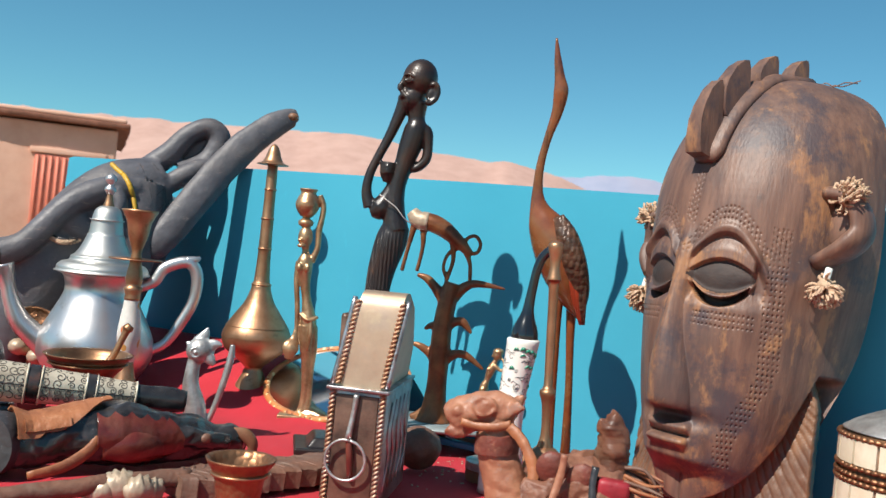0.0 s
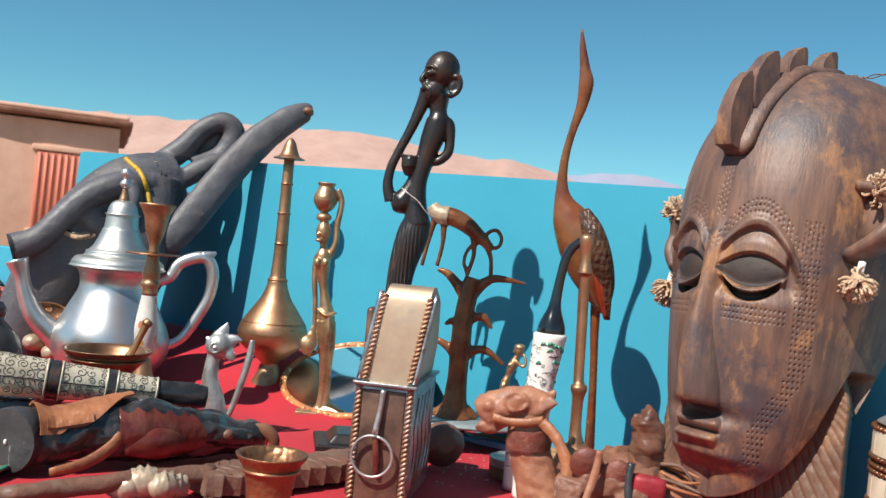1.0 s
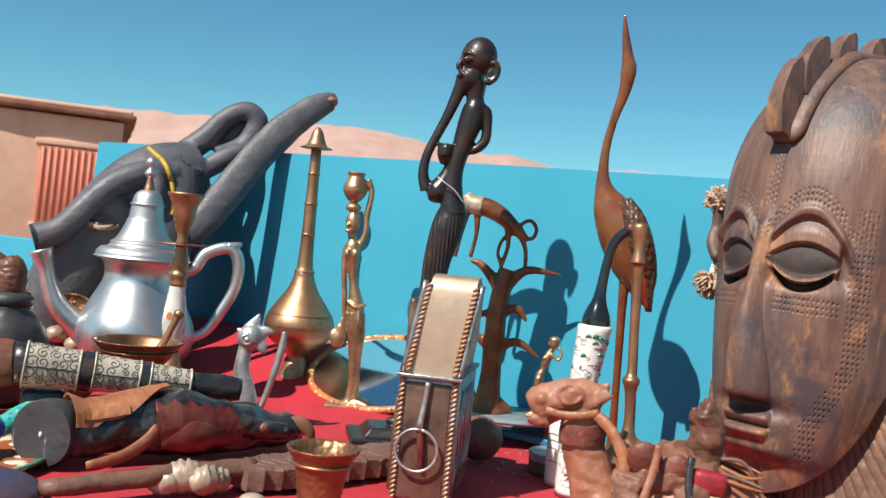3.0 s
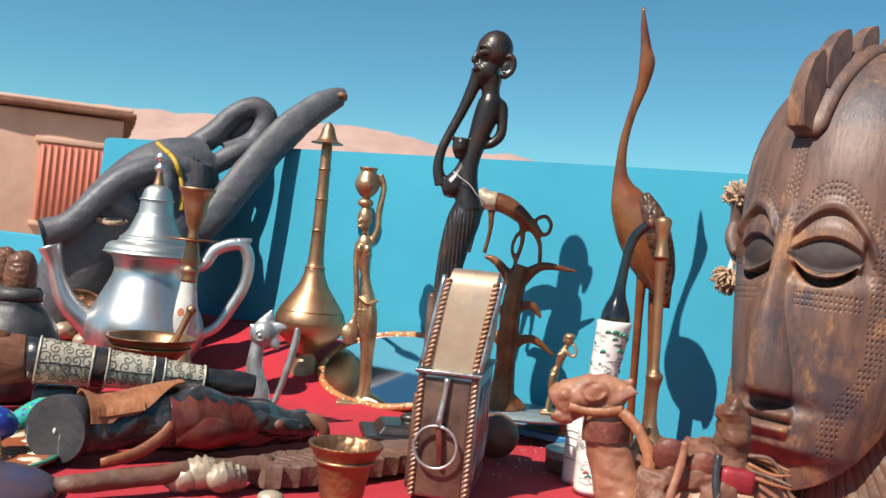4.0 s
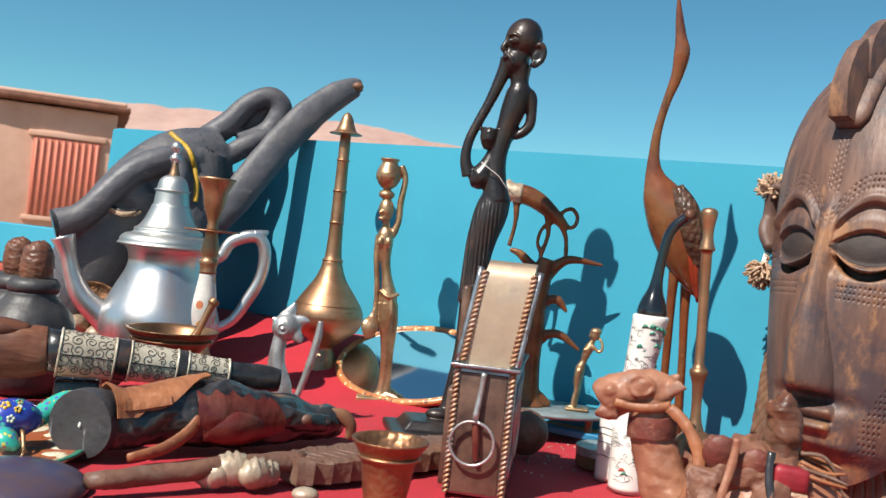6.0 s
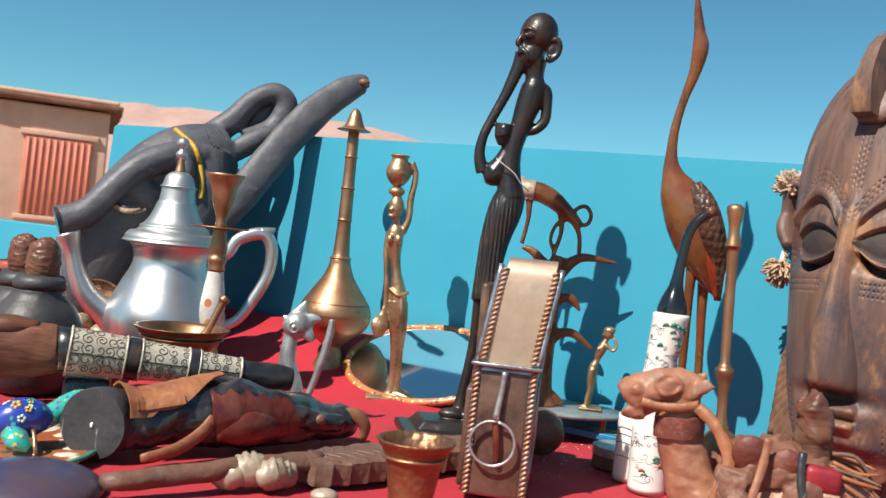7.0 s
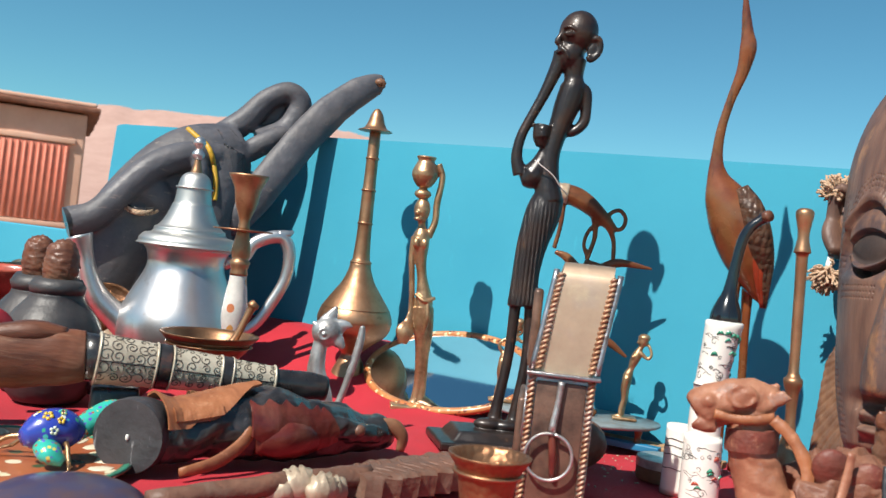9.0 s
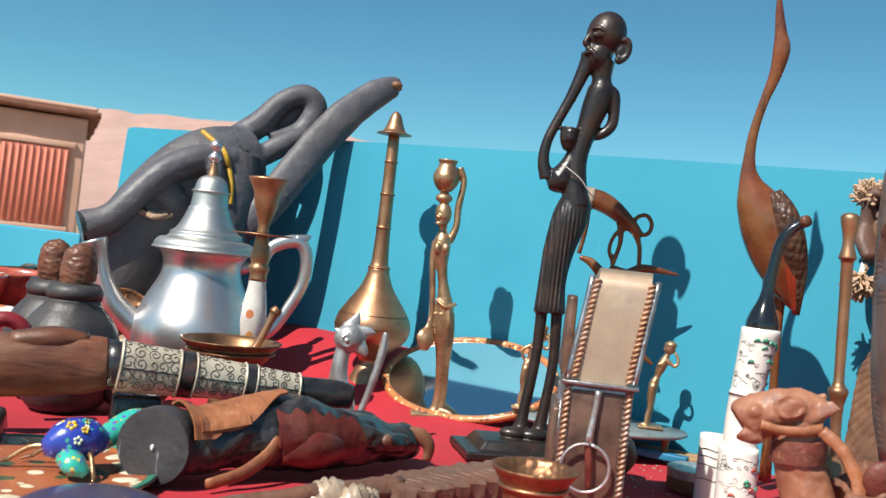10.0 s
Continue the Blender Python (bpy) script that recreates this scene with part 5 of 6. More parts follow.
for sx in (-1, 1):
    for k in range(5):
        bm = bmesh.new()
        x = -0.006 + sx * 0.0212
        tube(bm, [(x, 0.012 + 0.017 * k, 0.012), (x + sx * 0.0006, 0.020 + 0.017 * k, 0.035), (x, 0.013 + 0.017 * k, 0.055), (x, 0.022 + 0.016 * k, 0.076)], 0.0009, 6, n=3)
        part("embossed_scroll", bm, BOX_STEEL, body)
for c, s in (((-0.0265, 0.046, 0.112), (0.006, 0.050, 0.050)), ((-0.0295, 0.052, 0.034), (0.006, 0.070, 0.066))):
    bm = block(bmesh.new(), c, s, 0.002)
    for w in bm.verts:
        w.co += Vector((fbm(*w.co, 80), fbm(*w.co, 60), fbm(*w.co, 70))) * 0.002
    part("side_plate", bm, BOX_DARK, box, "dented brown metal side plate")

# ---- wooden ball ----
bm = bmesh.new()
blob(bm, (0, 0, 0.0190), (0.0195, 0.0195, 0.0185), (0, 0, 0), 32, 20)
for w in bm.verts:
    w.co += w.co.normalized() * 0.0022 * fbm(*w.co, 70)
ball = part("wooden_ball", bm, CARVED_WOOD)
ball.matrix_basis = pose(0.003, 0.822, 0.7505)
tagged(ball, "rough carved grey-brown wooden ball", "ball")

# ---- hammered cup ----
cup = thing("brass_cup", "small hammered copper cup with flared rim", "cup", -0.084, 0.550, 0.7505, 6.2)
bm = lathe([(0.001, 0.0), (0.0165, 0.0), (0.0170, 0.003), (0.0125, 0.006), (0.0098, 0.012), (0.0105, 0.022), (0.0122, 0.034), (0.0140, 0.046), (0.0162, 0.053), (0.0200, 0.0590), (0.0202, 0.0605), (0.0180, 0.0595), (0.0148, 0.053), (0.0128, 0.045), (0.010, 0.025), (0.001, 0.020)], 64, 3, wobble=0.03)
part("bowl", bm, HAMMERED, cup)
bm = lathe([(0.0150, 0.0505), (0.0168, 0.0508), (0.0172, 0.0522), (0.0150, 0.0525)], 56, ring=True)
part("rim_band", bm, BRASS, cup)

# ---- hand bell ----
hb = thing("hand_bell", "tall brass hand bell with a long turned handle", "bell", 0.096, 0.650, 0.7505, -11.9)
hb.matrix_basis = pose(0.097, 0.652, 0.7505, 0, 0, -11.9) @ pose(0.003, 0, 0, 0, -2.2, 0)
bm = lathe([(0.022, 0.0), (0.0230, 0.001), (0.0205, 0.012), (0.0180, 0.028), (0.0165, 0.045), (0.0125, 0.057), (0.0075, 0.064), (0.001, 0.067)], 48, 3)
part("bell_body", bm, BRASS, hb)
bm = lathe([(0.001, 0.060), (0.0060, 0.062), (0.0040, 0.070), (0.0030, 0.078), (0.0036, 0.094), (0.0054, 0.1000), (0.0054, 0.1035), (0.0030, 0.1070), (0.0031, 0.130), (0.0034, 0.1755), (0.0050, 0.1780), (0.0046, 0.1805), (0.0034, 0.186), (0.0036, 0.192), (0.0052, 0.2000), (0.0050, 0.2030), (0.0030, 0.2045), (0.0002, 0.205)], 28, 2)
part("handle", bm, BRASS, hb)

# ---- ceramic pipe ----
pipe = thing("ceramic_pipe", "white painted ceramic pipe with black lacquer mouthpiece", "pipe", 0.078, 0.750, 0.7505, -8.8)
pipe.matrix_basis = pose(0.0765, 0.750, 0.7505, 0, 0, -8.8) @ pose(0, 0, 0, 0, 0.6, 0)
bm = lathe([(0.001, 0.0), (0.0128, 0.0), (0.0135, 0.003), (0.0132, 0.044), (0.0120, 0.047), (0.0113, 0.050), (0.0110, 0.080), (0.0118, 0.083), (0.0108, 0.086), (0.0116, 0.105), (0.0126, 0.124), (0.0120, 0.1285), (0.001, 0.1290)], 48, 2)
for w in bm.verts:
    w.co.x += 0.0035 * (w.co.z / 0.128) ** 2 - 0.003 * bell(w.co.z - 0.07, 0.04)
pbody = part("body", bm, CERAMIC, pipe)


def stroke(pts, r, material, radius, name):
    """A painted line lying on the round body: rows of (turn in degrees, height)."""
    bm = bmesh.new()
    path = []
    for a, z in pts:
        off = 0.0035 * (z / 0.128) ** 2 - 0.003 * bell(z - 0.07, 0.04)
        q = radians(a - 90)
        path.append((off + radius(z) * math.cos(q), radius(z) * math.sin(q), z))
    tube(bm, path, r, 6, n=4)
    part(name, bm, material, pbody)


def pipe_radius(z):
    return float(np.interp(z, [0, 0.003, 0.044, 0.05, 0.08, 0.0835, 0.086, 0.105, 0.124], [0.0128, 0.0135, 0.0132, 0.0113, 0.011, 0.0118, 0.0108, 0.0116, 0.0126])) + 0.0001


rnd = random.Random(4)
for k in range(58):
    z0 = rnd.uniform(0.006, 0.040) if k % 2 else rnd.uniform(0.088, 0.122)
    a0, s = rnd.uniform(-85, 78), rnd.uniform(0.8, 1.9)
    if rnd.random() < 0.55:
        turn, spin = rnd.uniform(0, 6.3), rnd.uniform(5.0, 11.0)
        pts = []
        for q in np.linspace(0, spin, 9):
            kk = s * (1 - 0.75 * q / spin)
            pts.append((a0 + 9 * kk * math.cos(q + turn), min(0.1235, z0 + 0.0018 * kk * math.sin(q + turn))))
        stroke(pts, 0.00018, INK, pipe_radius, "ink_line")
    else:
        stroke([(a0, z0), (a0 + 9 * s, z0 + rnd.uniform(-0.001, 0.002)), (a0 + 20 * s, z0 + rnd.uniform(-0.002, 0.001)), (a0 + 30 * s, z0)], 0.00018, INK, pipe_radius, "ink_line")
for k in range(20):
    z0, a0 = rnd.choice([0.012, 0.022, 0.034, 0.093, 0.104, 0.117]) + rnd.uniform(-0.003, 0.003), rnd.uniform(-40, 70)
    stroke([(a0, z0), (a0 + 10, z0 + 0.0018), (a0 + 22, z0 + 0.0005)], [0.0004, rnd.uniform(0.0009, 0.0017), 0.0003], RED_GLAZE if k % 5 == 2 else GREEN_GLAZE, pipe_radius, "painted_leaf")
bm = bmesh.new()
tube(bm, [(0.0035, 0.1285), (0.0035, 0.133), (0.0036, 0.139), (0.0040, 0.147), (0.0045, 0.155), (0.0060, 0.170), (0.0085, 0.186), (0.0125, 0.195), (0.0185, 0.201), (0.0225, 0.204)],
     [0.0108, 0.0106, 0.0088, 0.0056, 0.0042, 0.0036, 0.0036, 0.0036, 0.0036, 0.0042], 20, n=5)
part("mouthpiece", bm, BLACK_LACQUER, pipe, "curved black lacquer mouthpiece")
bm = bmesh.new()
tube(bm, [(0.0215, -0.0020, 0.2035), (0.0235, -0.0050, 0.2045)], [0.0040, 0.0040], 14)
part("bore_ring", bm, DARK_WOOD, pipe)

jar = thing("ceramic_tube", "short white ceramic tube with thin ink lines", "jar", 0.067, 0.778, 0.7505, -6)
bm = lathe([(0.001, 0.0), (0.0105, 0.0), (0.0108, 0.003), (0.0105, 0.045), (0.0095, 0.047), (0.001, 0.047)], 36, 2)
part("body", bm, CERAMIC, jar)
for z in (0.039, 0.034, 0.028, 0.018):
    bm = bmesh.new()
    tube(bm, [(0.0108 * math.cos(q), 0.0108 * math.sin(q), z + 0.0006 * math.sin(5 * q)) for q in np.linspace(math.pi, 2 * math.pi, 9)], 0.0003, 6)
    part("ink_line", bm, INK, jar)

tin = thing("round_tin", "small round grey and tan tin", "tin", 0.066, 0.812, 0.7505, 0)
bm = lathe([(0.001, 0.0), (0.020, 0.0), (0.021, 0.002), (0.021, 0.010), (0.001, 0.010)], 40)
crisp(part("tin_base", bm, OX_WORN, tin))
bm = lathe([(0.001, 0.0102), (0.0215, 0.0102), (0.0215, 0.0165), (0.0195, 0.0175), (0.001, 0.0172)], 40)
crisp(part("tin_lid", bm, DULL_SILVER, tin))

for k, (u, n, turn, ln) in enumerate(((0.115, 0.035, -26, 0.10), (0.13, 0.050, -36, 0.12), (0.09, 0.060, -30, 0.09))):
    bm = bmesh.new()
    block(bm, (0, 0, 0.003), (ln, 0.010, 0.006), 0.001)
    stick = part("wood_strip", bm, BLUE_EDGE if k == 2 else PLANK)
    stick.matrix_basis = Matrix.Translation(on_board(u, n, 0.751 + 0.0005 * k)) @ pose(0, 0, 0, 0, 0, turn)
    tagged(stick, "thin blue painted wooden slat" if k == 2 else "thin raw wooden slat lying by the board", "slat", "loose slats")

# ---- camel ----
camel = thing("leather_camel", "tan leather toy camel with halter and saddle", "toy camel", 0.060, 0.620, 0.7505, -9.0)
bm = bmesh.new()
tube(bm, [(-0.0268, 0.0805), (-0.0235, 0.0830), (-0.0150, 0.0875), (-0.0040, 0.0915), (0.0080, 0.0915), (0.0150, 0.089)], [0.0095, 0.0128, 0.0122, 0.0125, 0.0115, 0.0085], 20, 0.8)
tube(bm, [(-0.0275, -0.005, 0.0775), (-0.0235, -0.006, 0.0755), (-0.0160, -0.005, 0.0765)], [0.004, 0.0042, 0.004], 12)
blob(bm, (-0.022, -0.0098, 0.0895), (0.0030, 0.0014, 0.0042), (0, 25, 0))
tube(bm, [(-0.0045 + 0.0068 * math.cos(q), -0.0103, 0.0945 + 0.0058 * math.sin(q)) for q in np.linspace(0, 2 * math.pi, 12)], 0.0014, 8, n=2)
blob(bm, (-0.0045, -0.0100, 0.0945), (0.0050, 0.0026, 0.0042))
tube(bm, [(0.004, 0.086), (0.004, 0.070), (0.010, 0.050), (0.020, 0.030), (0.040, 0.020)], [0.0105, 0.0125, 0.0140, 0.0170, 0.022], 18, 0.9)
tube(bm, [(0.030, 0.022), (0.055, 0.030), (0.085, 0.034), (0.115, 0.026)], [0.020, 0.028, 0.030, 0.018], 20, 0.9)
for x, y in ((0.040, -0.014), (0.040, 0.014), (0.105, -0.013), (0.105, 0.013)):
    tube(bm, [(x, y, 0.022), (x - 0.002, y, 0.010), (x, y, 0.0)], [0.009, 0.006, 0.007], 12)
tube(bm, [(0.010, -0.006, 0.094), (0.016, -0.009, 0.096), (0.0215, -0.010, 0.0975)], [0.004, 0.0045, 0.0012], 10, 0.5)
tube(bm, [(0.010, 0.006, 0.094), (0.015, 0.009, 0.099), (0.018, 0.010, 0.1025)], [0.004, 0.004, 0.0012], 10, 0.5)
for w in bm.verts:
    w.co += Vector((fbm(*w.co, 120), fbm(*w.co, 140), fbm(*w.co, 160))) * 0.0014
melt(part("body", bm, CAMEL_LEATHER, camel), 0.0010, 2)
bm = lathe([(0.0120, 0.0655), (0.0142, 0.0650), (0.0146, 0.0700), (0.0142, 0.0772), (0.0118, 0.0775)], 40, ring=True)
for w in bm.verts:
    w.co += Vector((0.0045, 0, 0.0015 * w.co.x / 0.014 + 0.0008 * fbm(*w.co, 120)))
crisp(part("collar", bm, STRAP, camel, "wide red-brown leather collar"), 45)


def strap(pts, wide, name, material):
    """A flat leather strap along a line, its width upright."""
    bm = bmesh.new()
    line = [Vector(p) for p in spline(pts, 8)]
    prev = None
    for i, p in enumerate(line):
        d = (line[min(i + 1, len(line) - 1)] - line[max(i - 1, 0)]).normalized()
        out = Vector((0, -1, 0))
        up = d.cross(out).normalized() * wide * (1 + 0.15 * fbm(*p, 150))
        ring = [bm.verts.new(p + up), bm.verts.new(p + up * 0.9 + out * 0.0014), bm.verts.new(p - up * 0.9 + out * 0.0014), bm.verts.new(p - up)]
        if prev:
            for k in range(4):
                bm.faces.new((prev[k], prev[(k + 1) % 4], ring[(k + 1) % 4], ring[k]))
        else:
            bm.faces.new(ring)
        prev = ring
    bm.faces.new(prev[::-1])
    bmesh.ops.recalc_face_normals(bm, faces=bm.faces)
    part(name, bm, material, camel)


strap([(-0.0185, -0.0108, 0.0835), (-0.008, -0.0118, 0.0820), (0.004, -0.0120, 0.0830), (0.0135, -0.0100, 0.0855)], 0.0028, "halter", TAN_LEATHER)
strap([(0.0125, -0.0110, 0.0845), (0.0220, -0.0150, 0.0770), (0.0300, -0.0190, 0.0640), (0.0310, -0.0225, 0.0500), (0.0250, -0.0240, 0.0340), (0.0200, -0.0240, 0.0220)], 0.0036, "rein", TAN_LEATHER)
# saddle: cloth over the back, two red pads, straps, a bound post
bm = bmesh.new()
tube(bm, [(0.030, 0.044), (0.046, 0.052), (0.064, 0.054), (0.084, 0.048), (0.108, 0.036)], [0.015, 0.017, 0.017, 0.016, 0.010], 20, 1.5)
for y in (-1, 1):
    tube(bm, [(0.034, 0.022 * y, 0.054), (0.034, 0.030 * y, 0.036), (0.036, 0.032 * y, 0.014)], [0.008, 0.012, 0.011], 14, 0.4)
    tube(bm, [(0.070, 0.022 * y, 0.054), (0.072, 0.030 * y, 0.036), (0.074, 0.032 * y, 0.014)], [0.010, 0.014, 0.013], 14, 0.4)
for w in bm.verts:
    w.co += Vector((fbm(*w.co, 90), fbm(*w.co, 110), fbm(*w.co, 130))) * 0.0045
melt(part("saddle_cloth", bm, SADDLE, camel, "creased brown leather saddle cloth"), 0.0011, 1)
for x, z, tilt in ((0.043, 0.067, -20), (0.061, 0.062, 12)):
    bm = bmesh.new()
    blob(bm, (x, -0.020, z - 0.004), (0.0105, 0.0055, 0.0125), (18, tilt, 0), 20, 14)
    part("saddle_pad", bm, STRAP, camel, "red-brown padded saddle lobe")
strap([(0.050, -0.0285, 0.075), (0.048, -0.0300, 0.060), (0.044, -0.0340, 0.044), (0.042, -0.0360, 0.024)], 0.0024, "saddle_strap", CAMEL_LEATHER)
strap([(0.069, -0.0260, 0.070), (0.068, -0.0300, 0.058), (0.070, -0.0350, 0.040), (0.068, -0.0370, 0.022)], 0.0022, "saddle_strap", BLACK_WOOD)
bm = bmesh.new()
tube(bm, [(0.077, -0.004, 0.056), (0.0775, -0.004, 0.070), (0.0770, -0.004, 0.084), (0.0750, -0.004, 0.0955), (0.0735, -0.004, 0.0985)], [0.0105, 0.0100, 0.0095, 0.0075, 0.003], 22, 1.0)
for w in bm.verts:
    w.co += Vector((fbm(*w.co, 160), fbm(*w.co, 180), fbm(*w.co, 150))) * 0.0028
part("saddle_post", bm, DARK_WOOD, camel, "dark brown bound saddle post")
bm = bmesh.new()
block(bm, (0.080, -0.022, 0.0560), (0.020, 0.012, 0.0135), 0.003, (0, 4, 8))
part("saddle_bag", bm, RED_CORD, camel, "bright red pad")
bm = bmesh.new()
block(bm, (0.080, -0.022, 0.0480), (0.019, 0.0125, 0.0030), 0.001, (0, 4, 8))
part("white_trim", bm, COTTON, camel)
rnd = random.Random(31)
for k in range(11):
    bm = bmesh.new()
    y, z = -0.024 + 0.003 * k, 0.066 + rnd.uniform(-0.006, 0.004)
    tube(bm, [(0.086, y, z), (0.097 + rnd.uniform(0, 0.005), y - rnd.uniform(0, 0.006), z - rnd.uniform(-0.001, 0.004)), (0.110, y - rnd.uniform(0.0, 0.008), z - rnd.uniform(0.003, 0.016))], [0.0013, 0.0012, 0.0006], 6)
    part("fringe", bm, CARVED_WOOD if k % 2 else TAN_LEATHER, camel)

# ---- bone inlaid box ----
bone = thing("bone_inlaid_jar", "round lidded jar with bone plates and twisted copper bands", "jar", 0.350, 0.668, 0.7555, -28)
bm = lathe([(0.001, 0.0), (0.040, 0.0), (0.046, 0.010), (0.047, 0.050), (0.046, 0.090), (0.044, 0.0905), (0.001, 0.091)], 56)
part("core", bm, OLD_COPPER, bone)
bm = lathe([(0.001, 0.0905), (0.0435, 0.0905), (0.0440, 0.0935), (0.036, 0.0985), (0.022, 0.1050), (0.010, 0.1085), (0.001, 0.1095)], 56, 3)
part("lid", bm, DULL_SILVER, bone, "domed grey metal lid")
for z0, z1 in ((0.040, 0.056), (0.070, 0.086)):
    for k in range(16):
        bm = bmesh.new()
        q0, q1 = 2 * math.pi * k / 16 + 0.02, 2 * math.pi * (k + 1) / 16 - 0.02
        vs = []
        for r in (0.0462, 0.0492):
            for z in (z0, z1):
                for q in np.linspace(q0, q1, 4):
                    vs.append(bm.verts.new((r * math.cos(q), r * math.sin(q), z)))
        for a in range(3):
            bm.faces.new((vs[8 + a], vs[9 + a], vs[13 + a], vs[12 + a]))
            bm.faces.new((vs[4 + a], vs[5 + a], vs[13 + a], vs[12 + a]))
            bm.faces.new((vs[a], vs[a + 1], vs[9 + a], vs[8 + a]))
        bm.faces.new((vs[0], vs[4], vs[12], vs[8]))
        bm.faces.new((vs[3], vs[7], vs[15], vs[11]))
        crisp(part("bone_plate", bm, BONE, bone))
for z in (0.0375, 0.0585, 0.0625, 0.0680, 0.0880):
    bm = bmesh.new()
    for k in range(60):
        q = 2 * math.pi * k / 60
        blob(bm, (0.0485 * math.cos(q), 0.0485 * math.sin(q), z), (0.0022, 0.0032, 0.0018), (0, 20, math.degrees(q)), 8, 6)
    part("twisted_band", bm, HAMMERED, bone)

# ---- dagger ----
A, B = Vector((-0.345, 0.725, 0.808)), Vector((-0.196, 0.792, 0.794))
way = (B - A).normalized()
dagger = thing("dagger", "long wooden dagger in a chased silver sheath", "dagger", *A)
dagger.matrix_basis = Matrix.Translation(A) @ way.to_track_quat("X", "Z").to_matrix().to_4x4()
bm = bmesh.new()
tube(bm, [(-0.175, 0, -0.022), (-0.13, 0, -0.017), (-0.07, 0, -0.010), (-0.02, 0, -0.002), (-0.006, 0, 0.0)], [0.0185, 0.0205, 0.0205, 0.0190, 0.0175], 28, 0.75, n=10)
for w in bm.verts:
    w.co += Vector((0, fbm(*w.co, 40), fbm(*w.co, 50))) * 0.0016
part("grip", bm, DARK_WOOD, dagger, "worn dark wooden grip")
for x in (-0.04,):
    bm = bmesh.new()
    tube(bm, [(-0.065, -0.002, 0.007), (-0.040, -0.002, 0.012), (-0.020, -0.002, 0.014)], [0.006, 0.008, 0.004], 12, 1.2)
    part("grip_carving", bm, DARK_WOOD, dagger)


def dag_r(x):
    return float(np.interp(x, [-0.01, 0.0, 0.126, 0.165], [0.0178, 0.0175, 0.0110, 0.0105]))


bm = bmesh.new()
tube(bm, [(x, 0, 0) for x in (-0.008, 0.04, 0.09, 0.127, 0.150, 0.165)], [0.0165, 0.0142, 0.0116, 0.0098, 0.0108, 0.0090], 20, 0.8)
part("scabbard", bm, BLACK_WOOD, dagger)
for x0, x1 in ((0.001, 0.041), (0.050, 0.086), (0.092, 0.125)):
    bm = bmesh.new()
    tube(bm, [(x0, 0, 0), ((x0 + x1) / 2, 0, 0), (x1, 0, 0)], [dag_r(x0), dag_r((x0 + x1) / 2), dag_r(x1)], 28, 0.82)
    sleeve = crisp(part("sleeve", bm, SHEATH, dagger), 50)
    for x in (x0 + 0.001, x1 - 0.001):
        bm = bmesh.new()
        rr = dag_r(x) + 0.0003
        tube(bm, [(x, 0.82 * rr * math.cos(q), rr * math.sin(q)) for q in np.linspace(0, 2 * math.pi, 17)], 0.0009, 6, n=2, ref=(1, 0, 0))
        part("bead_edge", bm, SHEATH, sleeve)
    rnd = random.Random(round(x0 * 1000))
    cells = max(3, round((x1 - x0) / 0.0085))
    for row in range(-2, 3):
        for c in range(cells):
            cx = x0 + (c + 0.5 + rnd.uniform(-0.18, 0.18)) * (x1 - x0) / cells
            sgn = rnd.choice((-1, 1))
            size = rnd.uniform(0.0028, 0.0046) * dag_r(cx) / 0.0135
            turn, spin = rnd.uniform(0, 6.3), rnd.uniform(1.8, 3.2) * math.pi
            path = []
            for q in np.linspace(0, spin, 13):
                k = size * (1 - 0.8 * q / spin)
                dx, da = k * math.cos(q + turn) * sgn, k * math.sin(q + turn)
                x = min(max(cx + dx, x0 + 0.0015), x1 - 0.0015)
                rr = dag_r(x)
                an = row * 0.46 + da / rr + 0.30
                path.append((x, -0.82 * rr * math.cos(an), rr * math.sin(an)))
            bm = bmesh.new()
            tube(bm, path, [0.0002] + [0.00042] * 11 + [0.0006], 5, n=2)
            part("scroll", bm, ENGRAVED, sleeve)
    bm = bmesh.new()
    tube(bm, [(x, -0.82 * (dag_r(x) + 0.0002) * math.cos(0.05), (dag_r(x) + 0.0002) * math.sin(0.05)) for x in (x0, (x0 + x1) / 2, x1)], 0.0005, 6)
    part("seam", bm, BLACK_WOOD, sleeve)
for x in (0.0455, 0.089):
    bm = bmesh.new()
    tube(bm, [(x - 0.0038, 0, 0), (x, 0, 0), (x + 0.0038, 0, 0)], dag_r(x) + 0.0007, 28, 0.82)
    crisp(part("black_band", bm, BLACK_WOOD, dagger), 50)
for x, y, h, s in ((-0.435, 0.715, 0.019, 0.05), (-0.335, 0.745, 0.038, 0.035)):
    bm = bmesh.new()
    block(bm, (0, 0, h / 2), (s, s, h), 0.004, (0, 0, 20), 0.9)
    rest = part("dark_block", bm, BLACK_WOOD)
    rest.location = (x, y, 0.7505)
    tagged(rest, "small black wooden block under the dagger", "block", "blocks under the dagger")

# ---- silver cat ----
bm = bmesh.new()
blob(bm, (-0.005, 0.0785), (0.0130, 0.0115, 0.0118))
tube(bm, [(-0.006, 0, 0.086), (-0.002, 0, 0.094), (0.0005, 0, 0.1005)], [0.0075, 0.0045, 0.0008], 8, 0.6)
tube(bm, [(0.002, -0.002, 0.083), (0.009, -0.003, 0.0855), (0.0150, -0.004, 0.0850)], [0.0075, 0.0045, 0.0008], 8, 0.6)
tube(bm, [(0.001, -0.004, 0.075), (0.006, -0.006, 0.070), (0.0085, -0.007, 0.0665)], [0.007, 0.0045, 0.0018], 8, 0.7)
tube(bm, [(-0.013, -0.002, 0.082), (-0.018, -0.002, 0.086)], [0.005, 0.001], 8, 0.7)
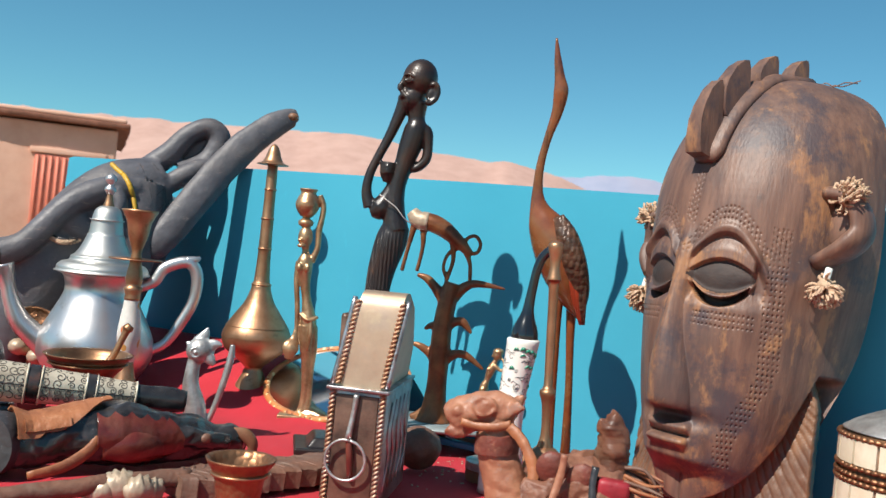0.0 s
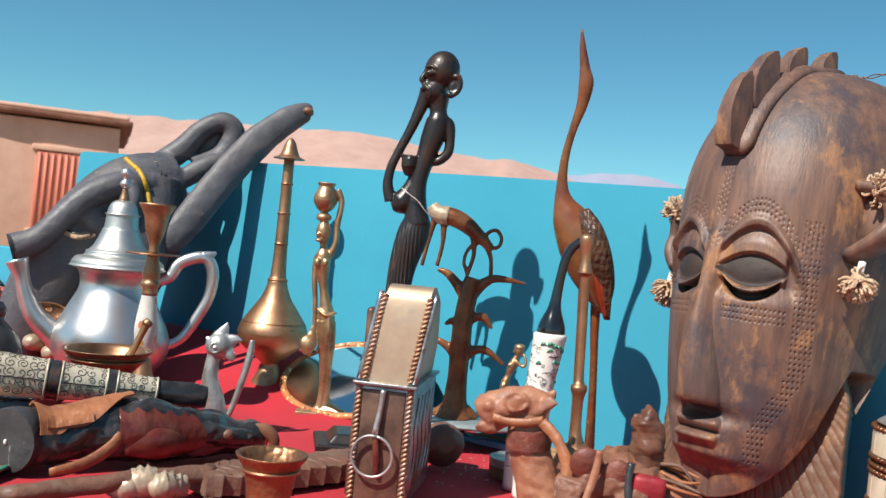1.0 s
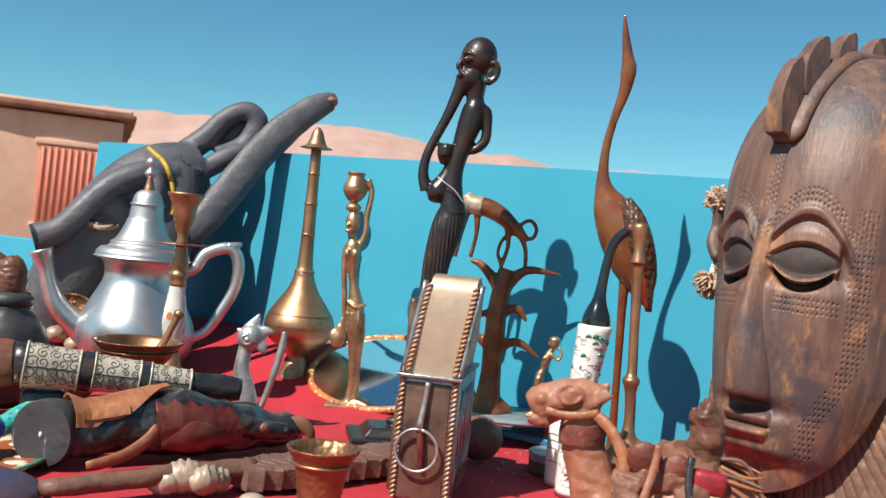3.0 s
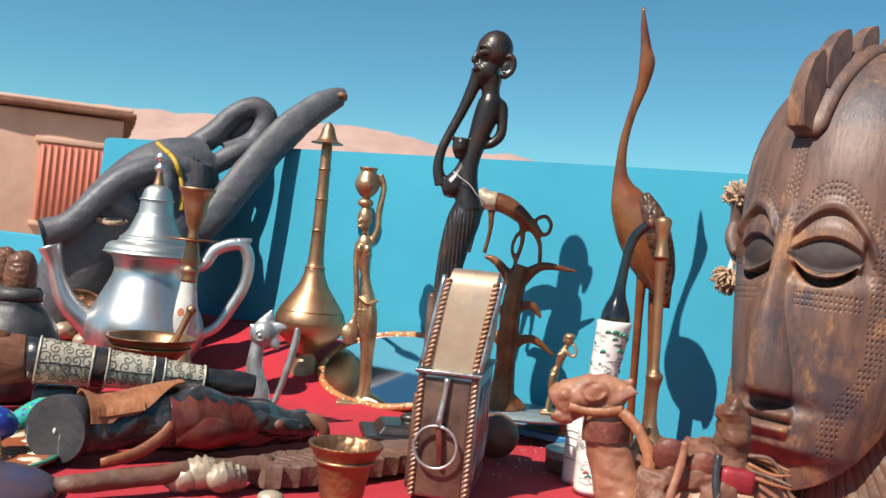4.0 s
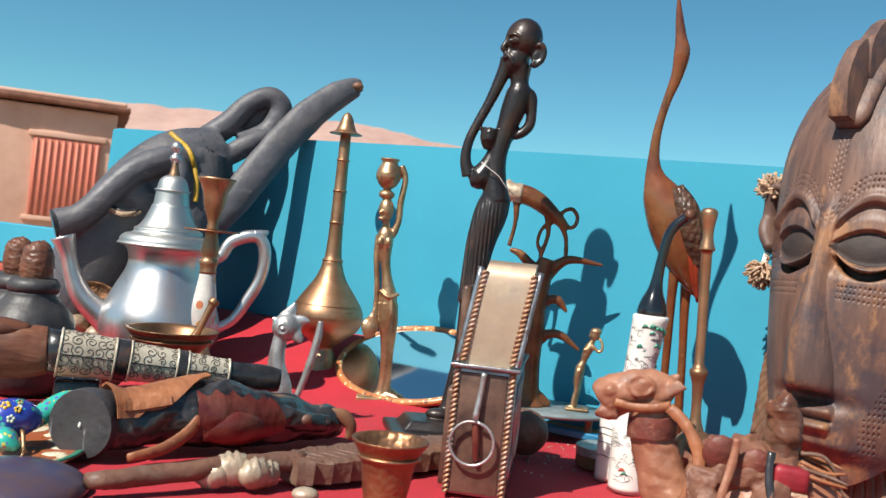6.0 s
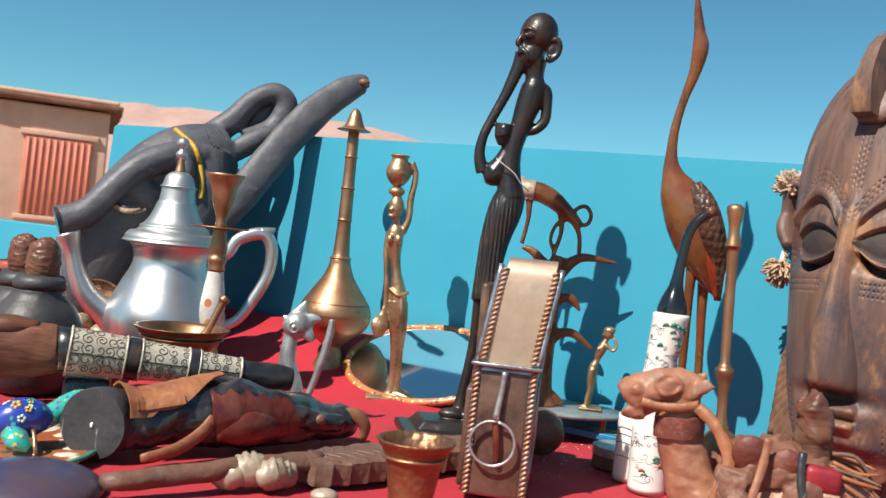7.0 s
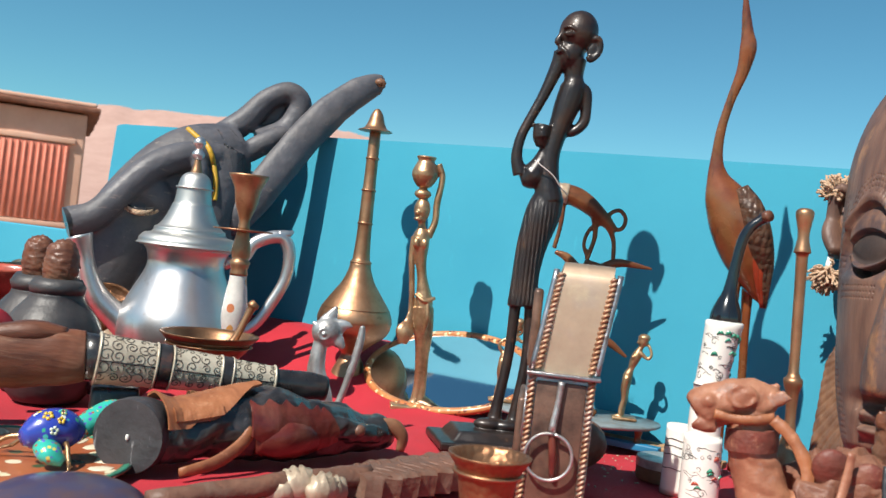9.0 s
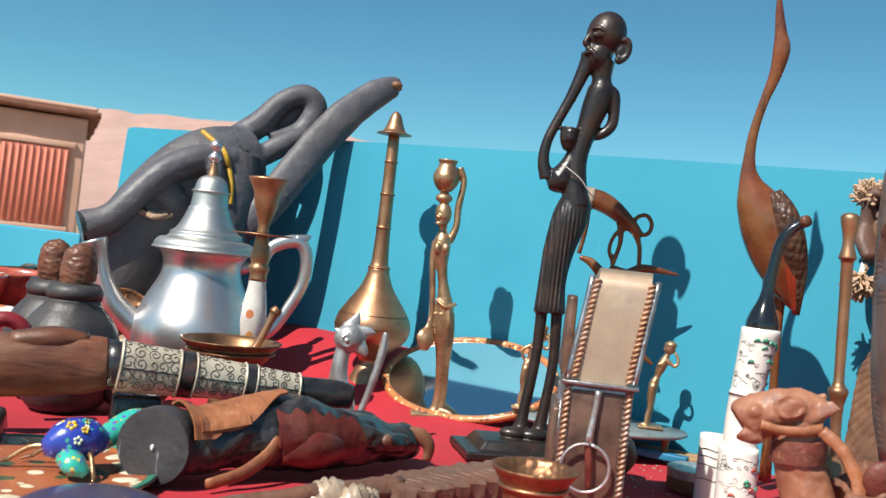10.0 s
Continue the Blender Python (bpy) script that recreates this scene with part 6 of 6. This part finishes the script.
for q in np.linspace(0, 5.6, 12):
    blob(bm, (-0.0085 + 0.0045 * math.cos(q), -0.0105, 0.0775 + 0.0045 * math.sin(q)), 0.0012, u=8, v=6)
blob(bm, (-0.0085, -0.0108, 0.0775), 0.0018)
tube(bm, [(-0.009, 0.071), (-0.0105, 0.060), (-0.0105, 0.045), (-0.006, 0.028), (-0.004, 0.010), (-0.004, 0.0)], [0.0062, 0.0064, 0.0078, 0.0100, 0.0115, 0.0118], 14)
tube(bm, [(0.0235, 0.086), (0.0225, 0.072), (0.0190, 0.054), (0.0140, 0.034), (0.008, 0.016), (0.0, 0.006)], [0.0024, 0.0034, 0.0034, 0.0030, 0.0030, 0.004], 12)
cat = melt(part("cat_figure", bm, DULL_SILVER), 0.0009, 2)
cat.matrix_basis = pose(-0.202, 0.862, 0.7505, 0, 0, 12)
tagged(cat, "dull silver sitting cat figure with raised tail", "figurine")

# ---- carved figure lying on its side ----
lying = thing("lying_carving", "black wooden carving with leather flap lying on the cloth", "carving", -0.297, 0.672, 0.7505, 39.5)
bm = bmesh.new()
tube(bm, [(0.012, 0, 0.021), (0.016, 0, 0.021), (0.024, 0, 0.022), (0.045, 0, 0.024), (0.085, 0, 0.026), (0.125, 0, 0.022), (0.165, 0, 0.017), (0.190, 0, 0.015), (0.200, 0, 0.013)], [0.0150, 0.0170, 0.0175, 0.0195, 0.0245, 0.0205, 0.0150, 0.0125, 0.006], 24, 1.05)
tube(bm, [(0.125, -0.012, 0.026), (0.150, -0.015, 0.022), (0.178, -0.014, 0.018)], [0.008, 0.009, 0.005], 12)
tube(bm, [(0.120, 0.008, 0.036), (0.150, 0.004, 0.030), (0.185, 0.0, 0.024)], [0.006, 0.007, 0.004], 12)
for w in bm.verts:
    w.co += Vector((0, fbm(*w.co, 45), fbm(*w.co, 55))) * 0.0034
melt(part("body", bm, BLACK_WOOD, lying), 0.0010, 1)
bm = bmesh.new()
tube(bm, [(-0.0052, -0.0068, 0.0218), (-0.0045, -0.0062, 0.0218), (0.002, -0.0006, 0.0218), (0.012, 0.0040, 0.0218), (0.022, 0.0040, 0.0218)], [0.0222, 0.0230, 0.0232, 0.0215, 0.0180], 40, 1.0, n=2)
crisp(part("end_disc", bm, SCRATCHED_BLACK, lying, "flat scratched end of the carving"), 25)
LIE_R = ((0.010, 0.0230), (0.024, 0.0178), (0.045, 0.0198), (0.085, 0.0250), (0.125, 0.0208), (0.165, 0.0152))


def wrap(name, material, x0, x1, edges, lift, thick, label=""):
    """A sheet of leather bent round the lying carving; edges(f) gives its two border angles at f along it."""
    bm = bmesh.new()
    n, m = 64, 18
    rings = []
    for i in range(n + 1):
        x = x0 + (x1 - x0) * i / n
        lo, hi = edges(i / n)
        r = float(np.interp(x, [q[0] for q in LIE_R], [q[1] for q in LIE_R]))
        z = 0.022 + 0.004 * bell(x - 0.085, 0.04)
        row = []
        for k in range(m + 1):
            ang = math.radians(lo + (hi - lo) * k / m)
            up = lift + 0.0007 * fbm(x, ang * 0.02, 4, 90)
            row.append([bm.verts.new((x, -(r + up + t) * math.sin(ang), z + (r + up + t) * math.cos(ang))) for t in (0.0, thick)])
        rings.append(row)
    for a, b in zip(rings, rings[1:]):
        for k in range(m):
            for t in (0, 1):
                bm.faces.new((a[k][t], a[k + 1][t], b[k + 1][t], b[k][t]))
        for k in (0, m):
            bm.faces.new((a[k][0], b[k][0], b[k][1], a[k][1]))
    for r in (rings[0], rings[-1]):
        for k in range(m):
            bm.faces.new((r[k][0], r[k + 1][0], r[k + 1][1], r[k][1]))
    bmesh.ops.recalc_face_normals(bm, faces=bm.faces)
    return crisp(part(name, bm, material, lying, label), 40)


wrap("leather_flap", TAN_LEATHER, 0.013, 0.083, lambda f: (-34 + 26 * f, 74 - 10 * sm(f, 0.2, 0.3) - 52 * sm(f, 0.40, 1.0)), 0.0024, 0.0016, "tan leather flap")
wrap("leather_tab", TAN_LEATHER, 0.018, 0.050, lambda f: (40 + 3 * f, 63 - 4 * f), 0.0042, 0.0014, "stitched leather tab")
wrap("leather_pouch", RED_LEATHER, 0.068, 0.136, lambda f: (44 + 6 * f + 10 * abs(math.sin(f * 17)) * (f < 0.8) + 34 * max(0.0, (f - 0.75) / 0.25) ** 2, 124 - 30 * (1 - f) ** 3 - 20 * f ** 4), 0.0036, 0.0022, "oxblood leather pouch with a jagged rim")
bm = bmesh.new()
tube(bm, [(0.074, -0.0190, 0.020), (0.092, -0.0215, 0.021), (0.112, -0.0180, 0.020), (0.134, -0.0120, 0.018)], [0.0100, 0.0140, 0.0130, 0.0075], 20, 0.85)
part("pouch_bulge", bm, RED_LEATHER, lying)
bm = bmesh.new()
tube(bm, [(0.183, -0.006, 0.024), (0.194, -0.010, 0.022), (0.201, -0.012, 0.014), (0.200, -0.012, 0.004)], [0.004, 0.0055, 0.005, 0.0035], 12, 0.6)
part("curled_tip", bm, OX_WORN, lying, "curled brown tip")
bm = bmesh.new()
tube(bm, [(0.020, -0.0300, 0.004), (0.045, -0.0275, 0.0085), (0.065, -0.0235, 0.020), (0.073, -0.020, 0.033)], [0.003, 0.0045, 0.0045, 0.0035], 10, 0.5)
part("leather_strap", bm, TAN_LEATHER, lying)
bm = bmesh.new()
blob(bm, (0.155, -0.0215, 0.023), (0.0048, 0.0035, 0.0042))
part("worn_knot", bm, CARVED_WOOD, lying, "pale broken knot of wood")
bm = bmesh.new()
blob(bm, (-0.0056, -0.0071, 0.0215), (0.0012, 0.0012, 0.0020))
part("paint_spot", bm, CERAMIC, lying)

# ---- carved stick with a feathered end, shells, ring ----
stick = thing("carved_stick", "grey-brown carved wooden stick with a feathered end", "carving", 0.006, -0.014, 0.0)
bm = bmesh.new()
tube(bm, [(-0.262, 0.596, 0.760), (-0.225, 0.626, 0.762), (-0.185, 0.660, 0.764), (-0.155, 0.684, 0.764)], [0.0058, 0.0072, 0.0070, 0.008], 18, 0.85, ref=(0, 0, 1))
for w in bm.verts:
    w.co += Vector((fbm(*w.co, 60), fbm(*w.co, 75), fbm(*w.co, 90))) * 0.0014
part("shaft", bm, CARVED_WOOD, stick)
bm = bmesh.new()
SIDE = Vector((0.73, -0.68, 0))
plank = []
for k in range(97):
    f = k / 96
    c = Vector((-0.164, 0.676, 0)).lerp(Vector((-0.058, 0.792, 0)), f)
    row = []
    for e in (-1, 1):
        notch = (f * 11 + 0.3 * e) % 1.0
        w = (0.0125 + 0.0062 * sm(f, 0.0, 0.2)) * (1 - 0.30 * sm(f, 0.8, 1.0)) + 0.0042 * notch ** 1.5 + 0.0012 * fbm(f * 3, e, 1, 5)
        top = 0.7668 + 0.0015 * fbm(c.x, c.y, e, 70)
        row += [c + SIDE * e * w * 0.93 + Vector((0, 0, 0.7515)), c + SIDE * e * w + Vector((0, 0, top - 0.0018)), c + SIDE * e * w * 0.90 + Vector((0, 0, top))]
    ridge_z = 0.7690 + 0.0008 * fbm(c.x, c.y, 3, 90)
    plank.append([bm.verts.new(q) for q in (row[0], row[1], row[2], c + Vector((0, 0, ridge_z)), row[5], row[4], row[3])])
for p, q in zip(plank, plank[1:]):
    for k in range(7):
        bm.faces.new((p[k], p[(k + 1) % 7], q[(k + 1) % 7], q[k]))
bm.faces.new(plank[0][::-1])
bm.faces.new(plank[-1])
crisp(part("feathered_end", bm, CARVED_WOOD, stick, "flat end carved with notched feather edges"), 40)
for k in range(17):
    f = k / 16
    p = Vector((-0.160, 0.680, 0.7685)).lerp(Vector((-0.064, 0.786, 0.7675)), f)
    side = Vector((0.73, -0.68, 0))
    for s in (1, -1):
        bm = bmesh.new()
        q = p + side * s * (0.016 + 0.003 * math.sin(f * 3)) + Vector((0.008, 0.009, -0.007))
        tube(bm, [p, p + side * s * 0.009 + Vector((0.004, 0.0045, -0.0004)), q + Vector((0, 0, 0.0045))], [0.0008, 0.0016, 0.0008], 8, 0.6, ref=(0, 0, 1))
        part("barb", bm, CARVED_WOOD, stick)

shells = thing("shell_ornament", "pale gilt shell-shaped ornament lying by the stick", "ornament", -0.180, 0.637, 0.7505, 25)
shells.scale = (1.2, 1.2, 1.2)
for k, (x, y, r) in enumerate(((-0.016, 0, 0.0085), (-0.005, 0.004, 0.0105), (0.006, -0.001, 0.0095), (0.014, 0.003, 0.008))):
    bm = bmesh.new()
    blob(bm, (x, y, r * 0.85), (r * 1.05, r * 0.8, r * 0.85), (0, 0, 20 * k), 20, 14)
    for w in bm.verts:
        w.co += w.co.normalized() * 0.0012 * math.sin(w.co.x * 1500)
    part("lobe", bm, SHELL, shells)
bm = bmesh.new()
blob(bm, (0, 0, 0.0045), (0.0085, 0.007, 0.0045), (0, 0, 0), 20, 12)
bead = part("button", bm, SHELL)
bead.location = (-0.138, 0.625, 0.7505)
tagged(bead, "small domed bone-coloured button", "button")

# ---- plate, enamel lizard, indigo lid ----
plate_t = thing("painted_plate", "terracotta plate painted with cream and green leaves", "plate", -0.372, 0.652, 0.7505, 0)
bm = lathe([(0.001, 0.0), (0.045, 0.0), (0.050, 0.001), (0.070, 0.0022), (0.080, 0.0036), (0.0808, 0.0046), (0.079, 0.0052), (0.070, 0.0042), (0.050, 0.0030), (0.001, 0.003)], 72, 2)
part("dish", bm, PLATE, plate_t)
for k in range(22):
    bm = bmesh.new()
    q = 2 * math.pi * k / 22
    c, s = math.cos(q), math.sin(q)
    tube(bm, [(0.058 * c, 0.058 * s, 0.0034), (0.065 * c, 0.065 * s, 0.0038), (0.0725 * c, 0.0725 * s, 0.0044)], [0.003, 0.0062, 0.0035], 10, 0.10, ref=(0, 0, 1))
    part("painted_petal", bm, BONE, plate_t)
bm = lathe([(0.0740, 0.0044), (0.0785, 0.0058), (0.0812, 0.0050), (0.0785, 0.0040)], 72, ring=True)
part("green_rim", bm, GREEN_GLAZE, plate_t)

liz = thing("enamel_lizard", "blue and turquoise enamelled lizard with gilt feet", "figurine", -0.338, 0.658, 0.7610, 22)
liz.scale = (0.84, 0.84, 0.84)
bm = bmesh.new()
tube(bm, [(-0.022, -0.010, 0.010), (-0.010, -0.004, 0.013), (0.004, 0.002, 0.014), (0.016, 0.008, 0.012)], [0.006, 0.0150, 0.0150, 0.008], 22, 1.0, ref=(0, 0, 1))
part("body", bm, ENAMEL, liz)
ENAMEL_YELLOW = mat("yellow_enamel", (0.72, 0.48, 0.05), 0.28, scale=60, coat=0.5)
ENAMEL_PALE = mat("pale_enamel", (0.62, 0.68, 0.52), 0.28, scale=60, coat=0.5)
for turn, up, r, colour in ((250, 50, 0.0026, ENAMEL_YELLOW), (295, 38, 0.0019, ENAMEL_YELLOW), (205, 30, 0.0026, ENAMEL_PALE), (275, 12, 0.0021, ENAMEL_PALE), (320, 62, 0.0020, TURQUOISE), (235, 14, 0.0020, TURQUOISE)):
    a, b = radians(turn), radians(up)
    d = Vector((math.cos(a) * math.cos(b), math.sin(a) * math.cos(b), math.sin(b)))
    e = d.orthogonal().normalized()
    bm = bmesh.new()
    for k in range(5):
        q = 2 * math.pi * k / 5
        blob(bm, Vector((-0.003, -0.001, 0.0138)) + d * 0.0162 + (e * math.cos(q) + d.cross(e) * math.sin(q)) * r, (r * 0.62, r * 0.62, r * 0.62), (0, 0, 0), 8, 6)
    part("enamel_flower", bm, colour, liz)
bm = bmesh.new()
tube(bm, [(0.014, 0.007, 0.012), (0.024, 0.014, 0.018), (0.038, 0.020, 0.024), (0.054, 0.018, 0.020), (0.062, 0.012, 0.012)], [0.0075, 0.0095, 0.0100, 0.0088, 0.003], 18, 1.0, ref=(0, 0, 1))
part("tail", bm, TURQUOISE, liz, "turquoise enamel tail")
bm = bmesh.new()
tube(bm, [(-0.008, -0.014, 0.006), (-0.002, -0.022, 0.002), (0.006, -0.026, -0.003)], [0.008, 0.0095, 0.004], 16, 0.8, ref=(0, 0, 1))
part("head", bm, TURQUOISE, liz)
for x, y, dx, dy in ((-0.018, 0.006, -0.028, 0.006), (-0.004, 0.014, -0.026, 0.012), (0.006, -0.010, 0.004, -0.016)):
    bm = bmesh.new()
    tube(bm, [(x, y, 0.008), (x + dx * 0.5, y + dy * 0.5, 0.006), (x + dx, y + dy, -0.004)], [0.0024, 0.0018, 0.0016], 8)
    for t in (-0.004, 0.0, 0.004):
        tube(bm, [(x + dx, y + dy, -0.004), (x + dx * 1.25 + 0.3 * t, y + dy * 1.2 + t, -0.006)], [0.0013, 0.0007], 6)
    part("leg", bm, GOLD, liz, "thin gilt leg")

pot = thing("indigo_bowl", "dark indigo glazed clay bowl turned upside down", "bowl", -0.300, 0.583, 0.7505, 0)
bm = lathe([(0.042, 0.0), (0.0425, 0.002), (0.039, 0.007), (0.029, 0.012), (0.014, 0.0150), (0.001, 0.0155)], 56, 3)
part("shell", bm, INDIGO, pot)

# ---- leather flasks, cord, bowl behind the spout ----
flask = thing("leather_flask", "black leather flask with rough stitched neck", "flask", -0.427, 0.852, 0.7505, 20)
bm = bmesh.new()
lathe([(0.001, 0.0), (0.026, 0.0), (0.036, 0.020), (0.039, 0.045), (0.034, 0.066), (0.022, 0.081), (0.019, 0.088), (0.001, 0.088)], 40, 3, None, bm, 0.03)
part("body", bm, DARK_LEATHER, flask)
bm = lathe([(0.001, 0.087), (0.021, 0.086), (0.022, 0.092), (0.018, 0.098), (0.001, 0.098)], 32, 1, None, None, 0.03)
part("collar", bm, DARK_LEATHER, flask)
bm = bmesh.new()
tube(bm, [(0, 0, 0.094), (0.001, 0, 0.104), (0.001, 0, 0.116), (-0.001, 0, 0.126), (-0.002, 0, 0.129)], [0.0120, 0.0140, 0.0132, 0.0095, 0.003], 40, 1.0, n=8)
for w in bm.verts:
    w.co += (w.co - Vector((0, 0, 0.109))).normalized() * (0.0011 * fbm(*w.co, 330) + 0.0002 * math.sin(w.co.z * 1400 + 6 * math.atan2(w.co.y, w.co.x)))
part("stopper", bm, DARK_WOOD, flask, "rough brown bound stopper")
second = copy_thing(flask, pose(-0.458, 0.900, 0.7505, 0, 0, 75) @ pose(0, 0, 0, 0, -6, 0))
tagged(second, "second black leather flask leaning beside the first", "flask")
bm = bmesh.new()
blob(bm, (0, 0, 0.022), (0.030, 0.022, 0.022), (0, 0, 0), 28, 18)
for w in bm.verts:
    w.co += w.co.normalized() * 0.004 * fbm(*w.co, 60)
pouch = part("black_pouch", bm, DARK_LEATHER)
pouch.matrix_basis = pose(-0.376, 0.868, 0.7505, 0, 0, 30)
tagged(pouch, "crumpled black leather pouch", "pouch")
bm = bmesh.new()
tube(bm, [(-0.456, 0.768, 0.812), (-0.447, 0.771, 0.823), (-0.436, 0.776, 0.822), (-0.428, 0.779, 0.811), (-0.426, 0.779, 0.796)], 0.0056, 12)
cord = part("red_cord", bm, RED_CORD)
tagged(cord, "thick red leather loop lying over the dagger grip", "cord")
bm = bmesh.new()
tube(bm, [(-0.470, 0.722, 0.806), (-0.440, 0.730, 0.809), (-0.418, 0.738, 0.811), (-0.398, 0.747, 0.815)], [0.007, 0.010, 0.0075, 0.0065], 14, 0.8)
for w in bm.verts:
    w.co += Vector((0, 0, 0.004 * fbm(*w.co, 45)))
scrap = part("leather_scrap", bm, DARK_LEATHER)
tagged(scrap, "folded scrap of dark leather on the dagger grip", "leather")

small = thing("copper_bowl", "small copper bowl tipped behind the teapot spout", "bowl", -0.470, 1.085, 0.790, 15)
small.matrix_basis = pose(-0.452, 1.040, 0.806, 0, 0, 15) @ pose(0, 0, 0, 28, 22, 0)
bm = lathe([(0.001, 0.0), (0.012, 0.002), (0.019, 0.012), (0.021, 0.020), (0.0195, 0.020), (0.016, 0.012), (0.001, 0.005)], 36, 3)
part("shell", bm, HAMMERED, small)
rest = thing("shell_heap", "heap of pale shells and copper bits behind the teapot", "ornament", -0.440, 1.062, 0.752, 0)
rnd = random.Random(8)
for k in range(14):
    bm = bmesh.new()
    blob(bm, (rnd.uniform(-0.035, 0.035), rnd.uniform(-0.015, 0.02), 0.012 + rnd.uniform(0, 0.055)), (0.012, 0.010, 0.014), (rnd.uniform(0, 90), 0, 0), 12, 8)
    part("piece", bm, SHELL if k % 3 else HAMMERED, rest)

# ---- goods of the next stall ----
for x, y, r, h, m_, label in ((-0.80, 1.34, 0.115, 0.075, OLD_COPPER, "wide dull brass bowl on the next stall"), (-0.66, 1.22, 0.062, 0.075, RED_GLAZE, "red glazed bowl on the next stall"),
                              (-0.70, 1.12, 0.085, 0.075, PLATE, "painted ceramic bowl on the next stall"), (-0.60, 1.02, 0.055, 0.05, PORCELAIN, "painted white dish on the next stall")):
    bm = lathe([(0.001, 0.0), (r * 0.5, 0.0), (r * 0.55, h * 0.1), (r * 0.9, h * 0.6), (r, h * 0.97), (r * 0.99, h), (r * 0.93, h * 0.95), (r * 0.8, h * 0.6), (r * 0.4, h * 0.2), (0.001, h * 0.15)], 56, 3)
    ob = part("bowl", bm, m_)
    ob.location = (x, y, 0.7505)
    tagged(ob, label, "bowl", "bowls of the next stall")

# ---- crumbs on the cloth ----
rnd = random.Random(3)
bm = bmesh.new()
for k in range(70):
    x, y = rnd.gauss(0.030, 0.028), rnd.gauss(0.845, 0.035)
    u, n = (x * 0.846 + (y - 1.022) * -0.533), (x * -0.533 + (y - 1.022) * -0.846)
    r = rnd.uniform(0.0004, 0.0011)
    bmesh.ops.create_icosphere(bm, subdivisions=1, radius=1.0, matrix=pose(x, y, cloth_height(u, n) + r * 0.4, rnd.uniform(0, 90), 0, rnd.uniform(0, 90)) @ Matrix.Diagonal((r * 1.6, r, r * 0.6, 1)))
crumbs = part("crumbs", bm, SHELL)
tagged(crumbs, "scattered pale crumbs on the red cloth", "crumbs", kind="stuff")
